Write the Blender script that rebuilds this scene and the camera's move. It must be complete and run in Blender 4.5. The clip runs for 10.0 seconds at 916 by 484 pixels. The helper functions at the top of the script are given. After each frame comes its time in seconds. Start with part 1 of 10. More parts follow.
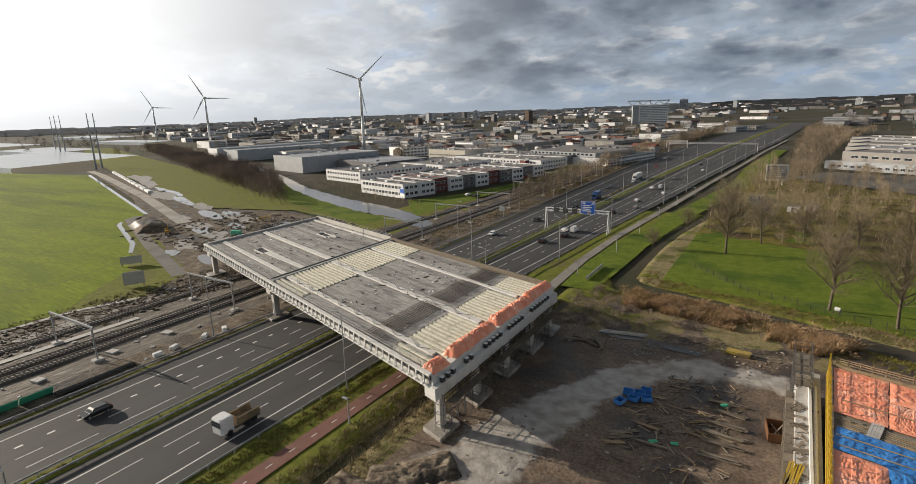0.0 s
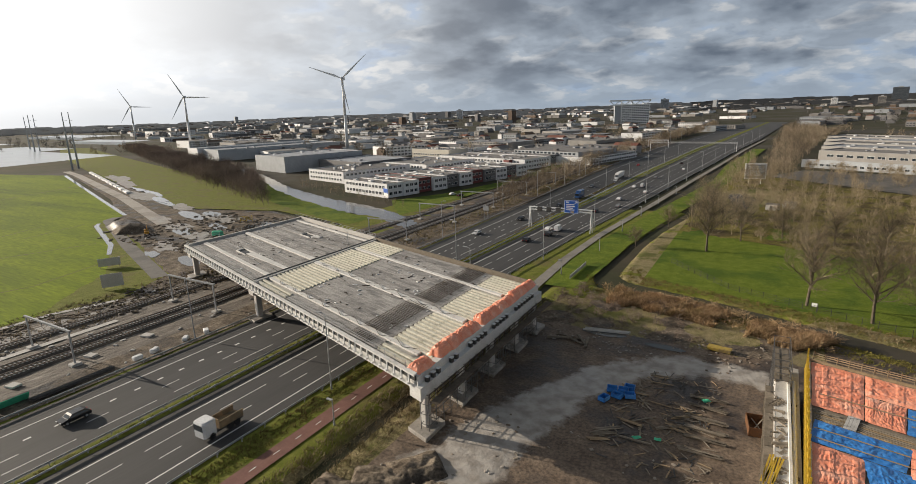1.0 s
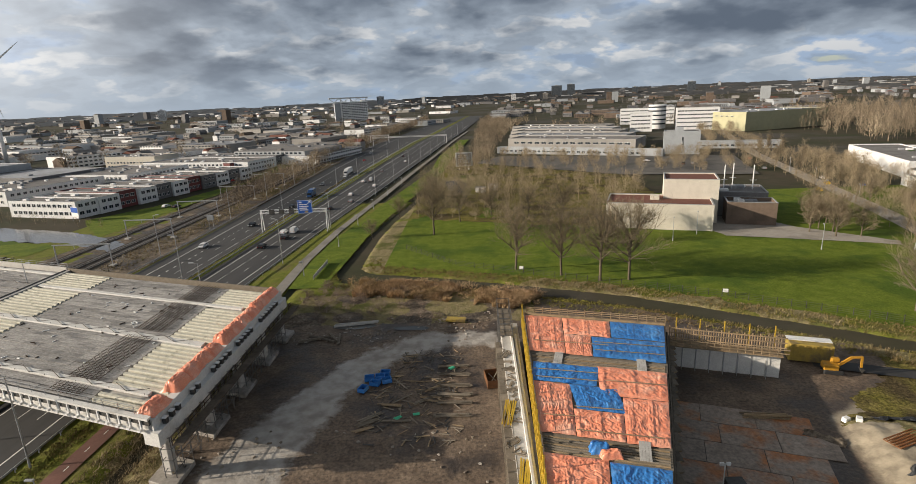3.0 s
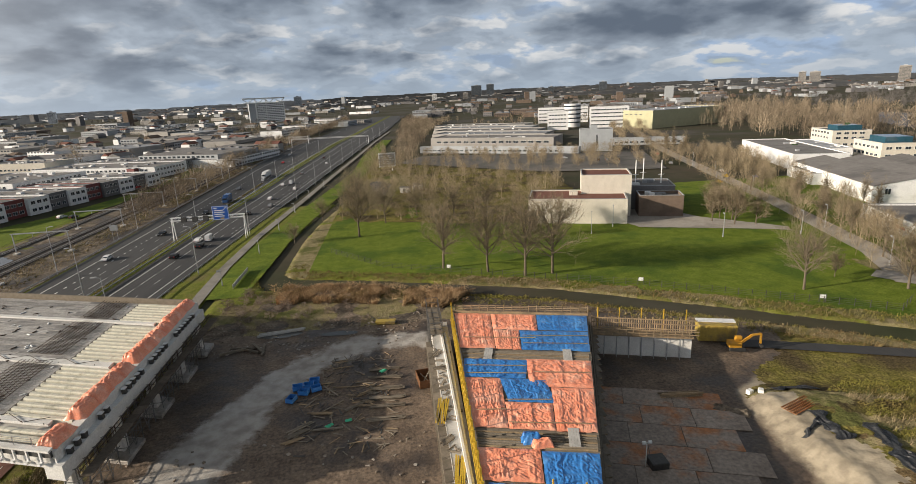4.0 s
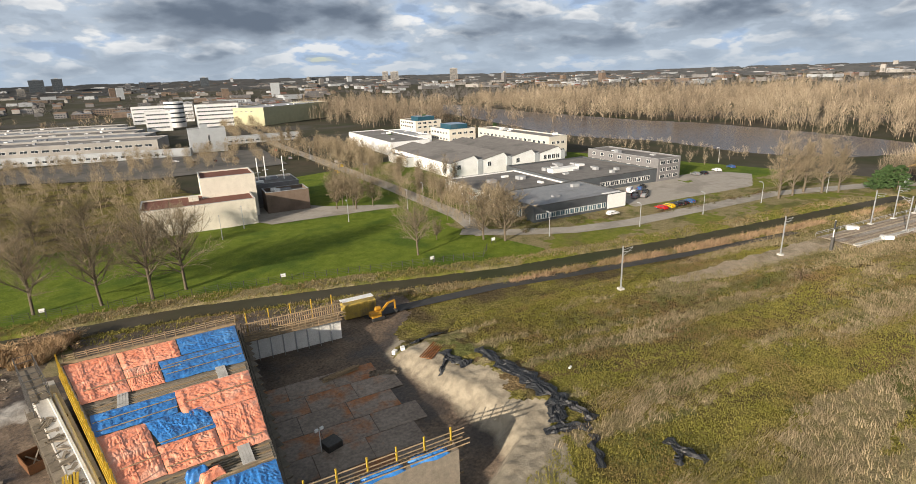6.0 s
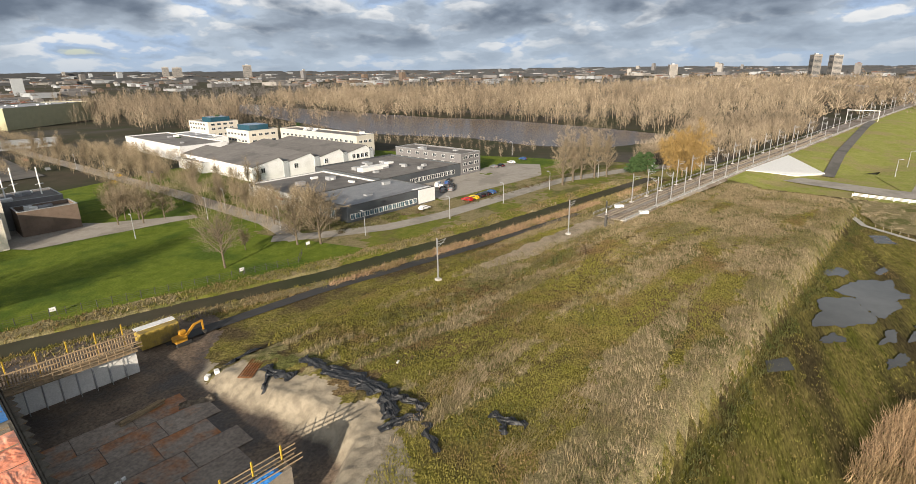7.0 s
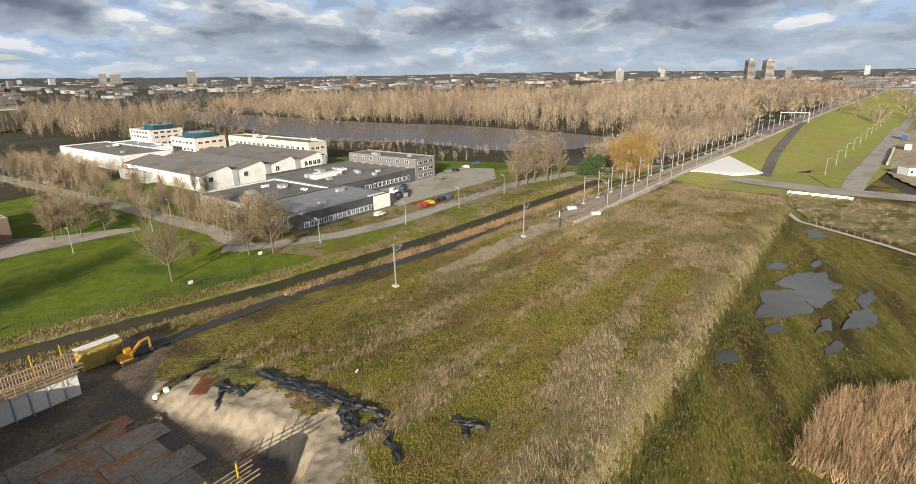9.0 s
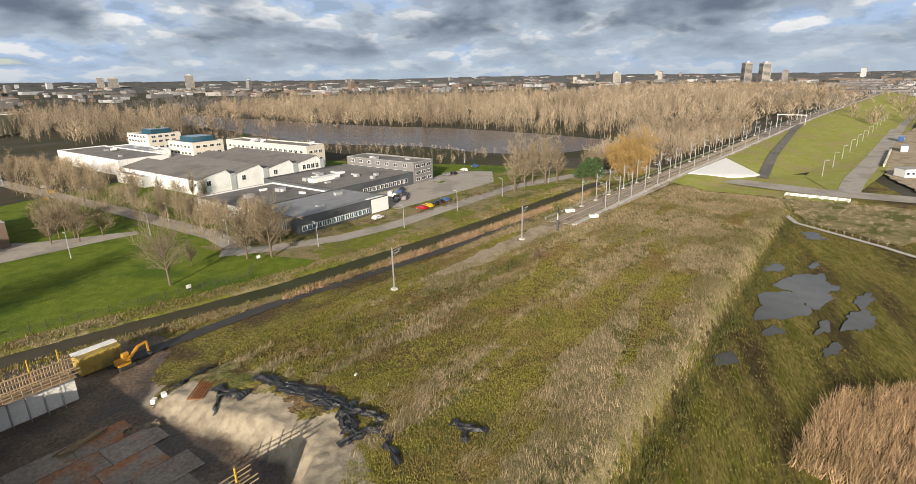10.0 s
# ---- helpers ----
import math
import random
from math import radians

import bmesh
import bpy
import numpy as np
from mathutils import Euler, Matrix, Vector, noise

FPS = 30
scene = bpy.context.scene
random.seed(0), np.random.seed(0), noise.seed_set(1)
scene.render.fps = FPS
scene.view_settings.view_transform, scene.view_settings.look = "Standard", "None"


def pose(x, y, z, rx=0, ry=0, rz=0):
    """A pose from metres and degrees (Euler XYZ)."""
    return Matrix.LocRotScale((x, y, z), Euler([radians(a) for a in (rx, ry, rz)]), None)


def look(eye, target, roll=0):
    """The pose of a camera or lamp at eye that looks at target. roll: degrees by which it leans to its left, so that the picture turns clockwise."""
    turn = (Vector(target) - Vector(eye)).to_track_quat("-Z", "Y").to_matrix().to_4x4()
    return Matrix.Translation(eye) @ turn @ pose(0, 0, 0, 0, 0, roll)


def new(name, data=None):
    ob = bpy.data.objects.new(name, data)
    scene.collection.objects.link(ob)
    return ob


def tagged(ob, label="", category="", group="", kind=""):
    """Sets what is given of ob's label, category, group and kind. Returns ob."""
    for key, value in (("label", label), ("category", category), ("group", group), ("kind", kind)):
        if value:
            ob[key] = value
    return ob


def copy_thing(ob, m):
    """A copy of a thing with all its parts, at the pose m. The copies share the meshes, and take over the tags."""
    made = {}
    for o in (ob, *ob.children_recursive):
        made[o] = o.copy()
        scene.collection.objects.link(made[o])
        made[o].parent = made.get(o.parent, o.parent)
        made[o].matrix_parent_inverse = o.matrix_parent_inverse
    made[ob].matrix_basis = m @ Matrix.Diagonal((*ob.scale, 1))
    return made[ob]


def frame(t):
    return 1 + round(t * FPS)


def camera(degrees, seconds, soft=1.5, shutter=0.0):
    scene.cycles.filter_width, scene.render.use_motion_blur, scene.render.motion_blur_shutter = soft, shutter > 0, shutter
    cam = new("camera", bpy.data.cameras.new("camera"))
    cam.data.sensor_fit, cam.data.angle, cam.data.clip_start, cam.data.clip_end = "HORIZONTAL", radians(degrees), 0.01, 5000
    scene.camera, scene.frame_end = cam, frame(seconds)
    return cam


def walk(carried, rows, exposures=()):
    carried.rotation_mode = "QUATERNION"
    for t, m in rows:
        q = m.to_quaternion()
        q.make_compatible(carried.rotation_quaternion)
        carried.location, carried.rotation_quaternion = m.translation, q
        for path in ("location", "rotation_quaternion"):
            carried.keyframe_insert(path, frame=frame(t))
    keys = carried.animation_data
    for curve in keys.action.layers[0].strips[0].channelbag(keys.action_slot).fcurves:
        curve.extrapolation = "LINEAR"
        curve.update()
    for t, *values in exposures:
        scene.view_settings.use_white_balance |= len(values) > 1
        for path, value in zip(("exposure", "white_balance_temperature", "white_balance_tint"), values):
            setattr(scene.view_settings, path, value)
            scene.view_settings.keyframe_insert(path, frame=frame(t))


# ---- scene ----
cam = camera(81.2, 10.0, 0.3)
PATH = [
    (0.0, 0.0, 0.0, 45.0, 76.24, 1.67, 31.72),
    (0.5, 0.0, 0.0, 45.0, 76.18, 1.57, 30.75),
    (1.0, 0.0, 0.0, 45.0, 76.13, 1.62, 30.00),
    (1.5, 0.0, 0.0, 45.0, 75.91, 1.64, 24.40),
    (2.0, 0.0, 0.0, 45.0, 75.48, 2.00, 14.00),
    (2.5, 0.0, 0.0, 45.0, 75.09, 2.31, 4.89),
    (2.7, 0.0, 0.0, 45.0, 75.00, 2.32, 2.90),
    (3.8, 0.0, 0.0, 45.0, 74.60, 2.40, -3.53),
    (4.0, 0.0, 0.0, 45.0, 74.56, 2.44, -6.71),
    (4.5, 0.0, 0.0, 45.0, 74.47, 2.49, -9.38),
    (5.0, 0.0, 0.0, 45.0, 74.05, 2.45, -17.10),
    (5.5, 0.0, 0.0, 45.0, 73.23, 2.23, -33.34),
    (6.0, 0.0, 0.0, 45.0, 72.69, 1.96, -45.76),
    (6.2, 0.0, 0.0, 45.0, 72.47, 1.87, -51.43),
    (7.3, 0.0, 0.0, 45.0, 72.04, 1.00, -68.08),
    (7.5, 0.0, 0.0, 45.0, 72.06, 1.06, -68.86),
    (8.0, 0.0, 0.0, 45.0, 72.15, 1.07, -70.12),
    (8.5, 0.0, 0.0, 45.0, 72.30, 1.12, -70.57),
    (9.0, 0.0, 0.0, 45.0, 72.47, 1.22, -70.80),
    (9.5, 0.0, 0.0, 45.0, 72.63, 1.36, -70.97),
    (10.0, 0.0, 0.0, 45.0, 72.79, 1.36, -71.03),
]
walk(cam, [(t, pose(*v)) for t, *v in PATH], [(0.0, 0.20), (1.5, 0.22), (2.5, 0.26), (4.5, 0.43), (5.5, 0.60), (7.5, 0.60), (10.0, 0.61)])

# ---- light ----
SUN_EL, SUN_AZ = radians(16.0), radians(187.0)  # the sun stands over -x
SUN_DIR = Vector((math.cos(SUN_EL) * math.cos(SUN_AZ), math.cos(SUN_EL) * math.sin(SUN_AZ), math.sin(SUN_EL)))
sun = new("sun", bpy.data.lights.new("sun", "SUN"))
sun.data.energy, sun.data.angle, sun.data.color = 5.0, radians(0.5), (1.0, 0.87, 0.70)
sun.matrix_world = look((0, 0, 200), Vector((0, 0, 200)) - SUN_DIR)


def make_world():
    w = bpy.data.worlds.new("world")
    scene.world = w
    w.use_nodes = True
    nt = w.node_tree
    n, l = nt.nodes, nt.links
    n.clear()

    def math_node(op, a, b=None):
        m = n.new("ShaderNodeMath")
        m.operation = op
        for i, v in enumerate((a, b)):
            if v is None:
                continue
            if isinstance(v, (int, float)):
                m.inputs[i].default_value = v
            else:
                l.new(v, m.inputs[i])
        return m.outputs[0]

    def ramp(fac, stops):
        r = n.new("ShaderNodeValToRGB")
        e = r.color_ramp.elements
        while len(e) < len(stops):
            e.new(0.5)
        for el, (p, c) in zip(e, stops):
            el.position, el.color = p, (*c, 1)
        l.new(fac, r.inputs[0])
        return r.outputs[0]

    def noise_node(vec, scale, detail, rough, dist=0.0):
        t = n.new("ShaderNodeTexNoise")
        t.inputs["Scale"].default_value, t.inputs["Detail"].default_value = scale, detail
        t.inputs["Roughness"].default_value, t.inputs["Distortion"].default_value = rough, dist
        l.new(vec, t.inputs["Vector"])
        return t.outputs[0]

    def mix(fac, a, b):
        m = n.new("ShaderNodeMix")
        m.data_type = "RGBA"
        for sock, v in ((m.inputs[0], fac), (m.inputs[6], a), (m.inputs[7], b)):
            if isinstance(v, (int, float)):
                sock.default_value = v
            elif isinstance(v, tuple):
                sock.default_value = (*v, 1)
            else:
                l.new(v, sock)
        return m.outputs[2]

    coord = n.new("ShaderNodeTexCoord").outputs["Generated"]
    sep = n.new("ShaderNodeSeparateXYZ")
    l.new(coord, sep.inputs[0])
    up = math_node("MAXIMUM", sep.outputs[2], 0.0)
    # cloud layer seen in perspective; low cumulus with lit tops and shaded bases
    def layer(lift, flat):
        inv = math_node("DIVIDE", 1.0, math_node("ADD", math_node("ADD", up, lift), flat))
        comb = n.new("ShaderNodeCombineXYZ")
        l.new(math_node("MULTIPLY", sep.outputs[0], inv), comb.inputs[0])
        l.new(math_node("MULTIPLY", sep.outputs[1], inv), comb.inputs[1])
        return comb.outputs[0]

    def blend(lo, hi, v):
        m = n.new("ShaderNodeMapRange")
        m.interpolation_type = "SMOOTHSTEP"
        m.inputs[1].default_value, m.inputs[2].default_value = lo, hi
        l.new(v, m.inputs[0])
        return m.outputs[0]

    low, low_up = layer(0.0, 0.34), layer(0.016, 0.34)
    big = noise_node(layer(0.0, 0.26), 1.25, 4.0, 0.48, 0.2)
    puffs, puffs_up = noise_node(low, 5.2, 6.0, 0.5, 0.1), noise_node(low_up, 5.2, 6.0, 0.5, 0.1)
    body = math_node("ADD", math_node("MULTIPLY", big, 0.68), math_node("MULTIPLY", puffs, 0.32))
    heavy = math_node("ADD", body, math_node("MULTIPLY", up, 0.42))
    tone = mix(blend(0.46, 0.67, heavy), (0.55, 0.635, 0.74), (0.155, 0.195, 0.258))
    tone = mix(math_node("MULTIPLY", blend(0.455, 0.40, body), 0.8), tone, (0.44, 0.60, 0.86))
    relief = math_node("MULTIPLY", math_node("SUBTRACT", puffs, puffs_up), 3.6)
    crest = math_node("MULTIPLY", blend(0.06, 0.5, relief), blend(0.62, 0.46, heavy))
    tone = mix(math_node("MULTIPLY", crest, 0.9), tone, (1.0, 0.99, 0.97))
    under = math_node("MULTIPLY", blend(0.05, 0.5, math_node("MULTIPLY", relief, -1.0)), 0.4)
    tone = mix(under, tone, (0.22, 0.265, 0.335))
    cover = math_node("ADD", math_node("MULTIPLY", big, 0.6), math_node("MULTIPLY", puffs, 0.4))
    mask = ramp(cover, [(0.27, (0, 0, 0)), (0.33, (1, 1, 1))])
    # overhead, out of view: a separate assumed tone, kept for its ambient light
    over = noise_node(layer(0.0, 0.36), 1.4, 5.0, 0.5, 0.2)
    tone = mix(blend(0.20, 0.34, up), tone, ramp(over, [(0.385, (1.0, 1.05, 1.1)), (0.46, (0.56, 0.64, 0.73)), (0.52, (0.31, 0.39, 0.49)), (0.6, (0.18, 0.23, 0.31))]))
    # clouds nearer the sun are lit through
    dot = n.new("ShaderNodeVectorMath")
    dot.operation = "DOT_PRODUCT"
    l.new(coord, dot.inputs[0])
    dot.inputs[1].default_value = SUN_DIR
    near = math_node("POWER", math_node("MAXIMUM", dot.outputs[1], 0.0), 3.0)
    lit = mix(math_node("MINIMUM", math_node("MULTIPLY", near, 1.3), 1.0), tone, (2.0, 1.98, 1.95))
    sky = n.new("ShaderNodeTexSky")
    sky.sky_type, sky.sun_disc = "NISHITA", False
    sky.sun_elevation, sky.sun_rotation = SUN_EL, math.pi / 2 - SUN_AZ
    sky_bg = n.new("ShaderNodeBackground")
    l.new(sky.outputs[0], sky_bg.inputs[0])
    sky_bg.inputs[1].default_value = 0.11
    # haze towards the horizon
    haze = ramp(up, [(0.0, (0.9, 0.9, 0.9)), (0.02, (0.62, 0.62, 0.62)), (0.075, (0, 0, 0))])
    hazed = mix(math_node("MULTIPLY", haze, 0.85), lit, mix(near, (0.45, 0.54, 0.65), (1.5, 1.48, 1.45)))
    # unseen zenith darkened by an added factor, to deepen shade on the ground
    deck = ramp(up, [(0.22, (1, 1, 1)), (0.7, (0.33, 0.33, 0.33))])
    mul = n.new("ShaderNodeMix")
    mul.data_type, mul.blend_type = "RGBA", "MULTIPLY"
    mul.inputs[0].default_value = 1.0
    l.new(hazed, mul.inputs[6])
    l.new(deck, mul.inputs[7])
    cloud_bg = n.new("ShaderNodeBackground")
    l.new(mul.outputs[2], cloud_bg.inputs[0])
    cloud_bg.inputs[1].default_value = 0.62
    ms = n.new("ShaderNodeMixShader")
    l.new(math_node("MAXIMUM", math_node("MAXIMUM", mask, haze), math_node("MINIMUM", math_node("MULTIPLY", near, 2.0), 1.0)), ms.inputs[0])
    l.new(sky_bg.outputs[0], ms.inputs[1])
    l.new(cloud_bg.outputs[0], ms.inputs[2])
    out = n.new("ShaderNodeOutputWorld")
    l.new(ms.outputs[0], out.inputs[0])


make_world()

# ---- materials ----
def surf(name, c1, c2, scale=1.0, rough=0.85, bump=0.0, c3=None, scale3=0.1, metal=0.0, rough2=None, stretch=(1, 1, 1), vary=0.0, lo=0.35, hi=0.65, at3=(0.5, 0.6), bump_scale=None, dist=0.02, turn=0.0, grain=0.12, island=0.0):
    """Two-scale procedural surface: c1/c2 by fine noise, c3 by broad stains; sizes in metres through scale (1/m)."""
    m = bpy.data.materials.new(name)
    m.use_nodes = True
    nt = m.node_tree
    n, l = nt.nodes, nt.links
    b = n["Principled BSDF"]
    tc = n.new("ShaderNodeTexCoord")
    mp = n.new("ShaderNodeMapping")
    mp.inputs["Scale"].default_value = stretch
    if vary:
        shift, where = n.new("ShaderNodeVectorMath"), n.new("ShaderNodeObjectInfo")
        shift.operation, shift.inputs[1].default_value = "MULTIPLY", (61.0, 37.0, 17.0)
        l.new(where.outputs["Random"], shift.inputs[0])
        l.new(shift.outputs[0], mp.inputs["Location"])
    mp.inputs["Rotation"].default_value = (0, 0, radians(turn))
    l.new(tc.outputs["Object"], mp.inputs[0])

    def noi(s, detail):
        t = n.new("ShaderNodeTexNoise")
        t.inputs["Scale"].default_value, t.inputs["Detail"].default_value, t.inputs["Roughness"].default_value = s, detail, 0.62
        l.new(mp.outputs[0], t.inputs["Vector"])
        return t.outputs[0]

    def ramp(src, a, z):
        r = n.new("ShaderNodeMapRange")
        r.inputs[1].default_value, r.inputs[2].default_value = a, z
        l.new(src, r.inputs[0])
        return r.outputs[0]

    def mix(fac, a, c):
        x = n.new("ShaderNodeMix")
        x.data_type = "RGBA"
        for sock, v in ((x.inputs[0], fac), (x.inputs[6], a), (x.inputs[7], c)):
            if isinstance(v, tuple):
                sock.default_value = (*v, 1)
            elif isinstance(v, (int, float)):
                sock.default_value = v
            else:
                l.new(v, sock)
        return x.outputs[2]

    f1 = ramp(noi(scale, 6), lo, hi)
    col = mix(f1, c1, c2)
    if c3:
        f3 = ramp(noi(scale3, 5), *at3)
        col = mix(f3, col, c3)
        if rough2 is not None:
            rr = n.new("ShaderNodeMapRange")
            l.new(f3, rr.inputs[0])
            rr.inputs[3].default_value, rr.inputs[4].default_value = rough, rough2
            l.new(rr.outputs[0], b.inputs["Roughness"])
    if grain:
        gr = n.new("ShaderNodeMapRange")
        l.new(noi(scale * 7.0, 4), gr.inputs[0])
        gr.inputs[1].default_value, gr.inputs[2].default_value = 0.3, 0.7
        gr.inputs[3].default_value, gr.inputs[4].default_value = 1 - grain, 1 + grain
        hv = n.new("ShaderNodeHueSaturation")
        l.new(gr.outputs[0], hv.inputs["Value"])
        l.new(col, hv.inputs["Color"])
        col = hv.outputs[0]
    if vary:
        oi = n.new("ShaderNodeObjectInfo")
        hs = n.new("ShaderNodeHueSaturation")
        vr = n.new("ShaderNodeMapRange")
        l.new(oi.outputs["Random"], vr.inputs[0])
        vr.inputs[3].default_value, vr.inputs[4].default_value = 1 - vary, 1 + vary
        l.new(vr.outputs[0], hs.inputs["Value"])
        l.new(col, hs.inputs["Color"])
        col = hs.outputs[0]
    if island:
        ge = n.new("ShaderNodeNewGeometry")
        hi_ = n.new("ShaderNodeHueSaturation")
        ir = n.new("ShaderNodeMapRange")
        l.new(ge.outputs["Random Per Island"], ir.inputs[0])
        ir.inputs[3].default_value, ir.inputs[4].default_value = 1 - island, 1 + island
        l.new(ir.outputs[0], hi_.inputs["Value"])
        l.new(col, hi_.inputs["Color"])
        col = hi_.outputs[0]
    l.new(col, b.inputs["Base Color"])
    if not (c3 and rough2 is not None):
        b.inputs["Roughness"].default_value = rough
    b.inputs["Metallic"].default_value = metal
    if rough >= 0.9:
        b.inputs["Specular IOR Level"].default_value = 0.12
    if bump:
        bp = n.new("ShaderNodeBump")
        bp.inputs["Strength"].default_value, bp.inputs["Distance"].default_value = bump, dist
        l.new(noi(bump_scale or scale * 2.5, 6), bp.inputs["Height"])
        l.new(bp.outputs[0], b.inputs["Normal"])
    return m


M = {}
M["far_ground"] = surf("far_ground", (0.075, 0.062, 0.045), (0.045, 0.052, 0.026), 0.02, 0.95, c3=(0.085, 0.078, 0.068), scale3=0.006)
M["lawn"] = surf("lawn_grass", (0.098, 0.138, 0.014), (0.15, 0.19, 0.026), 0.35, 0.95, 0.6, c3=(0.075, 0.118, 0.016), scale3=0.06, dist=0.1, grain=0.32)
M["field"] = surf("field_grass", (0.15, 0.205, 0.006), (0.195, 0.25, 0.010), 0.12, 0.95, 0.4, c3=(0.095, 0.135, 0.008), scale3=0.035, stretch=(0.25, 1.6, 1), turn=18, dist=0.1, at3=(0.46, 0.66), grain=0.3)
M["verge"] = surf("verge_grass", (0.115, 0.138, 0.018), (0.185, 0.19, 0.04), 0.5, 0.95, 0.8, c3=(0.15, 0.125, 0.055), scale3=0.12, dist=0.15, at3=(0.5, 0.7), grain=0.3)
M["rough_grass"] = surf("rough_grass", (0.122, 0.112, 0.022), (0.212, 0.178, 0.058), 0.4, 0.97, 1.0, c3=(0.086, 0.066, 0.034), scale3=0.09, dist=0.4, grain=0.6, at3=(0.47, 0.6))
M["wet_field"] = surf("wet_field", (0.088, 0.09, 0.014), (0.18, 0.148, 0.046), 0.3, 0.95, 0.8, c3=(0.058, 0.046, 0.02), scale3=0.07, dist=0.2, grain=0.6, stretch=(0.3, 1.6, 1), turn=-18, at3=(0.47, 0.62))
M["flank"] = surf("flank_grass", (0.235, 0.255, 0.055), (0.30, 0.30, 0.095), 0.2, 0.95, 0.3, c3=(0.29, 0.25, 0.11), scale3=0.05, dist=0.1, grain=0.25)
M["dead_growth"] = surf("dead_growth", (0.115, 0.082, 0.042), (0.175, 0.125, 0.065), 0.5, 0.97, 1.0, c3=(0.07, 0.07, 0.025), scale3=0.15, dist=0.4, grain=0.6)
M["dry_grass"] = surf("dry_grass", (0.275, 0.225, 0.13), (0.20, 0.175, 0.08), 0.6, 0.97, 0.9, c3=(0.115, 0.118, 0.038), scale3=0.1, dist=0.3, grain=0.5)
M["mud"] = surf("mud", (0.10, 0.078, 0.058), (0.235, 0.195, 0.15), 0.3, 0.9, 1.0, c3=(0.055, 0.045, 0.037), scale3=0.10, rough2=0.42, grain=0.55, dist=0.25, at3=(0.48, 0.6))
M["yard"] = surf("yard_mud", (0.115, 0.082, 0.058), (0.195, 0.145, 0.104), 0.3, 0.85, 0.9, c3=(0.058, 0.044, 0.035), scale3=0.08, rough2=0.45, grain=0.5, dist=0.2, at3=(0.47, 0.6))
M["rail_mud"] = surf("rail_mud", (0.075, 0.062, 0.052), (0.21, 0.18, 0.148), 0.55, 0.85, 1.0, c3=(0.32, 0.29, 0.25), scale3=0.22, rough2=0.5, grain=0.5, dist=0.25, at3=(0.56, 0.66), stretch=(1.0, 0.14, 1.0))
M["wet_concrete"] = surf("wet_concrete", (0.36, 0.335, 0.305), (0.27, 0.248, 0.22), 0.25, 0.6, 0.3, c3=(0.17, 0.145, 0.12), scale3=0.14, rough2=0.4, at3=(0.52, 0.64), grain=0.25)
M["plates"] = surf("road_plate", (0.31, 0.25, 0.20), (0.225, 0.178, 0.142), 0.3, 0.6, 0.25, c3=(0.36, 0.14, 0.045), scale3=0.13, at3=(0.50, 0.62), vary=0.09, grain=0.35)
M["sand"] = surf("sand", (0.43, 0.355, 0.265), (0.32, 0.262, 0.19), 0.5, 0.95, 0.6, c3=(0.205, 0.175, 0.115), scale3=0.14, dist=0.4, at3=(0.52, 0.68), grain=0.3)
M["asphalt"] = surf("asphalt", (0.040, 0.040, 0.041), (0.050, 0.049, 0.050), 0.4, 0.8, 0.1, c3=(0.033, 0.033, 0.034), scale3=0.08, stretch=(1, 0.06, 1))
M["old_asphalt"] = surf("old_asphalt", (0.33, 0.30, 0.265), (0.385, 0.352, 0.31), 0.4, 0.85, 0.1, c3=(0.27, 0.245, 0.213), scale3=0.08)
M["path_asphalt"] = surf("path_asphalt", (0.125, 0.115, 0.105), (0.155, 0.145, 0.13), 0.4, 0.85, 0.1, c3=(0.10, 0.095, 0.085), scale3=0.08)
M["service_asphalt"] = surf("service_asphalt", (0.215, 0.20, 0.18), (0.26, 0.242, 0.215), 0.4, 0.85, 0.1, c3=(0.17, 0.157, 0.14), scale3=0.08)
M["red_asphalt"] = surf("red_asphalt", (0.17, 0.075, 0.058), (0.20, 0.095, 0.075), 0.5, 0.85, 0.1, c3=(0.14, 0.065, 0.05), scale3=0.1)
M["marking"] = surf("road_marking", (0.75, 0.75, 0.73), (0.62, 0.62, 0.60), 1.5, 0.7)
M["concrete"] = surf("concrete", (0.52, 0.50, 0.47), (0.44, 0.425, 0.40), 0.7, 0.85, 0.2, c3=(0.33, 0.315, 0.29), scale3=0.2, at3=(0.55, 0.75))
M["new_concrete"] = surf("new_concrete", (0.70, 0.69, 0.665), (0.61, 0.60, 0.575), 0.7, 0.8, 0.15, c3=(0.46, 0.44, 0.41), scale3=0.25, at3=(0.55, 0.75))
M["deck_board"] = surf("deck_board", (0.37, 0.355, 0.34), (0.25, 0.24, 0.23), 1.1, 0.8, 0.3, c3=(0.15, 0.142, 0.134), scale3=0.33, rough2=0.5, vary=0.2, at3=(0.53, 0.68), grain=0.5, stretch=(0.35, 1.0, 1.0))
M["rebar"] = surf("rebar", (0.05, 0.042, 0.036), (0.085, 0.06, 0.045), 2.0, 0.9)
M["girder"] = surf("cream_girder", (0.58, 0.56, 0.47), (0.48, 0.465, 0.39), 1.2, 0.85, 0.2, c3=(0.30, 0.29, 0.23), scale3=0.6, at3=(0.55, 0.75), vary=0.06)
M["steel"] = surf("galvanised_steel", (0.42, 0.43, 0.44), (0.34, 0.35, 0.36), 2.0, 0.5, metal=0.4)
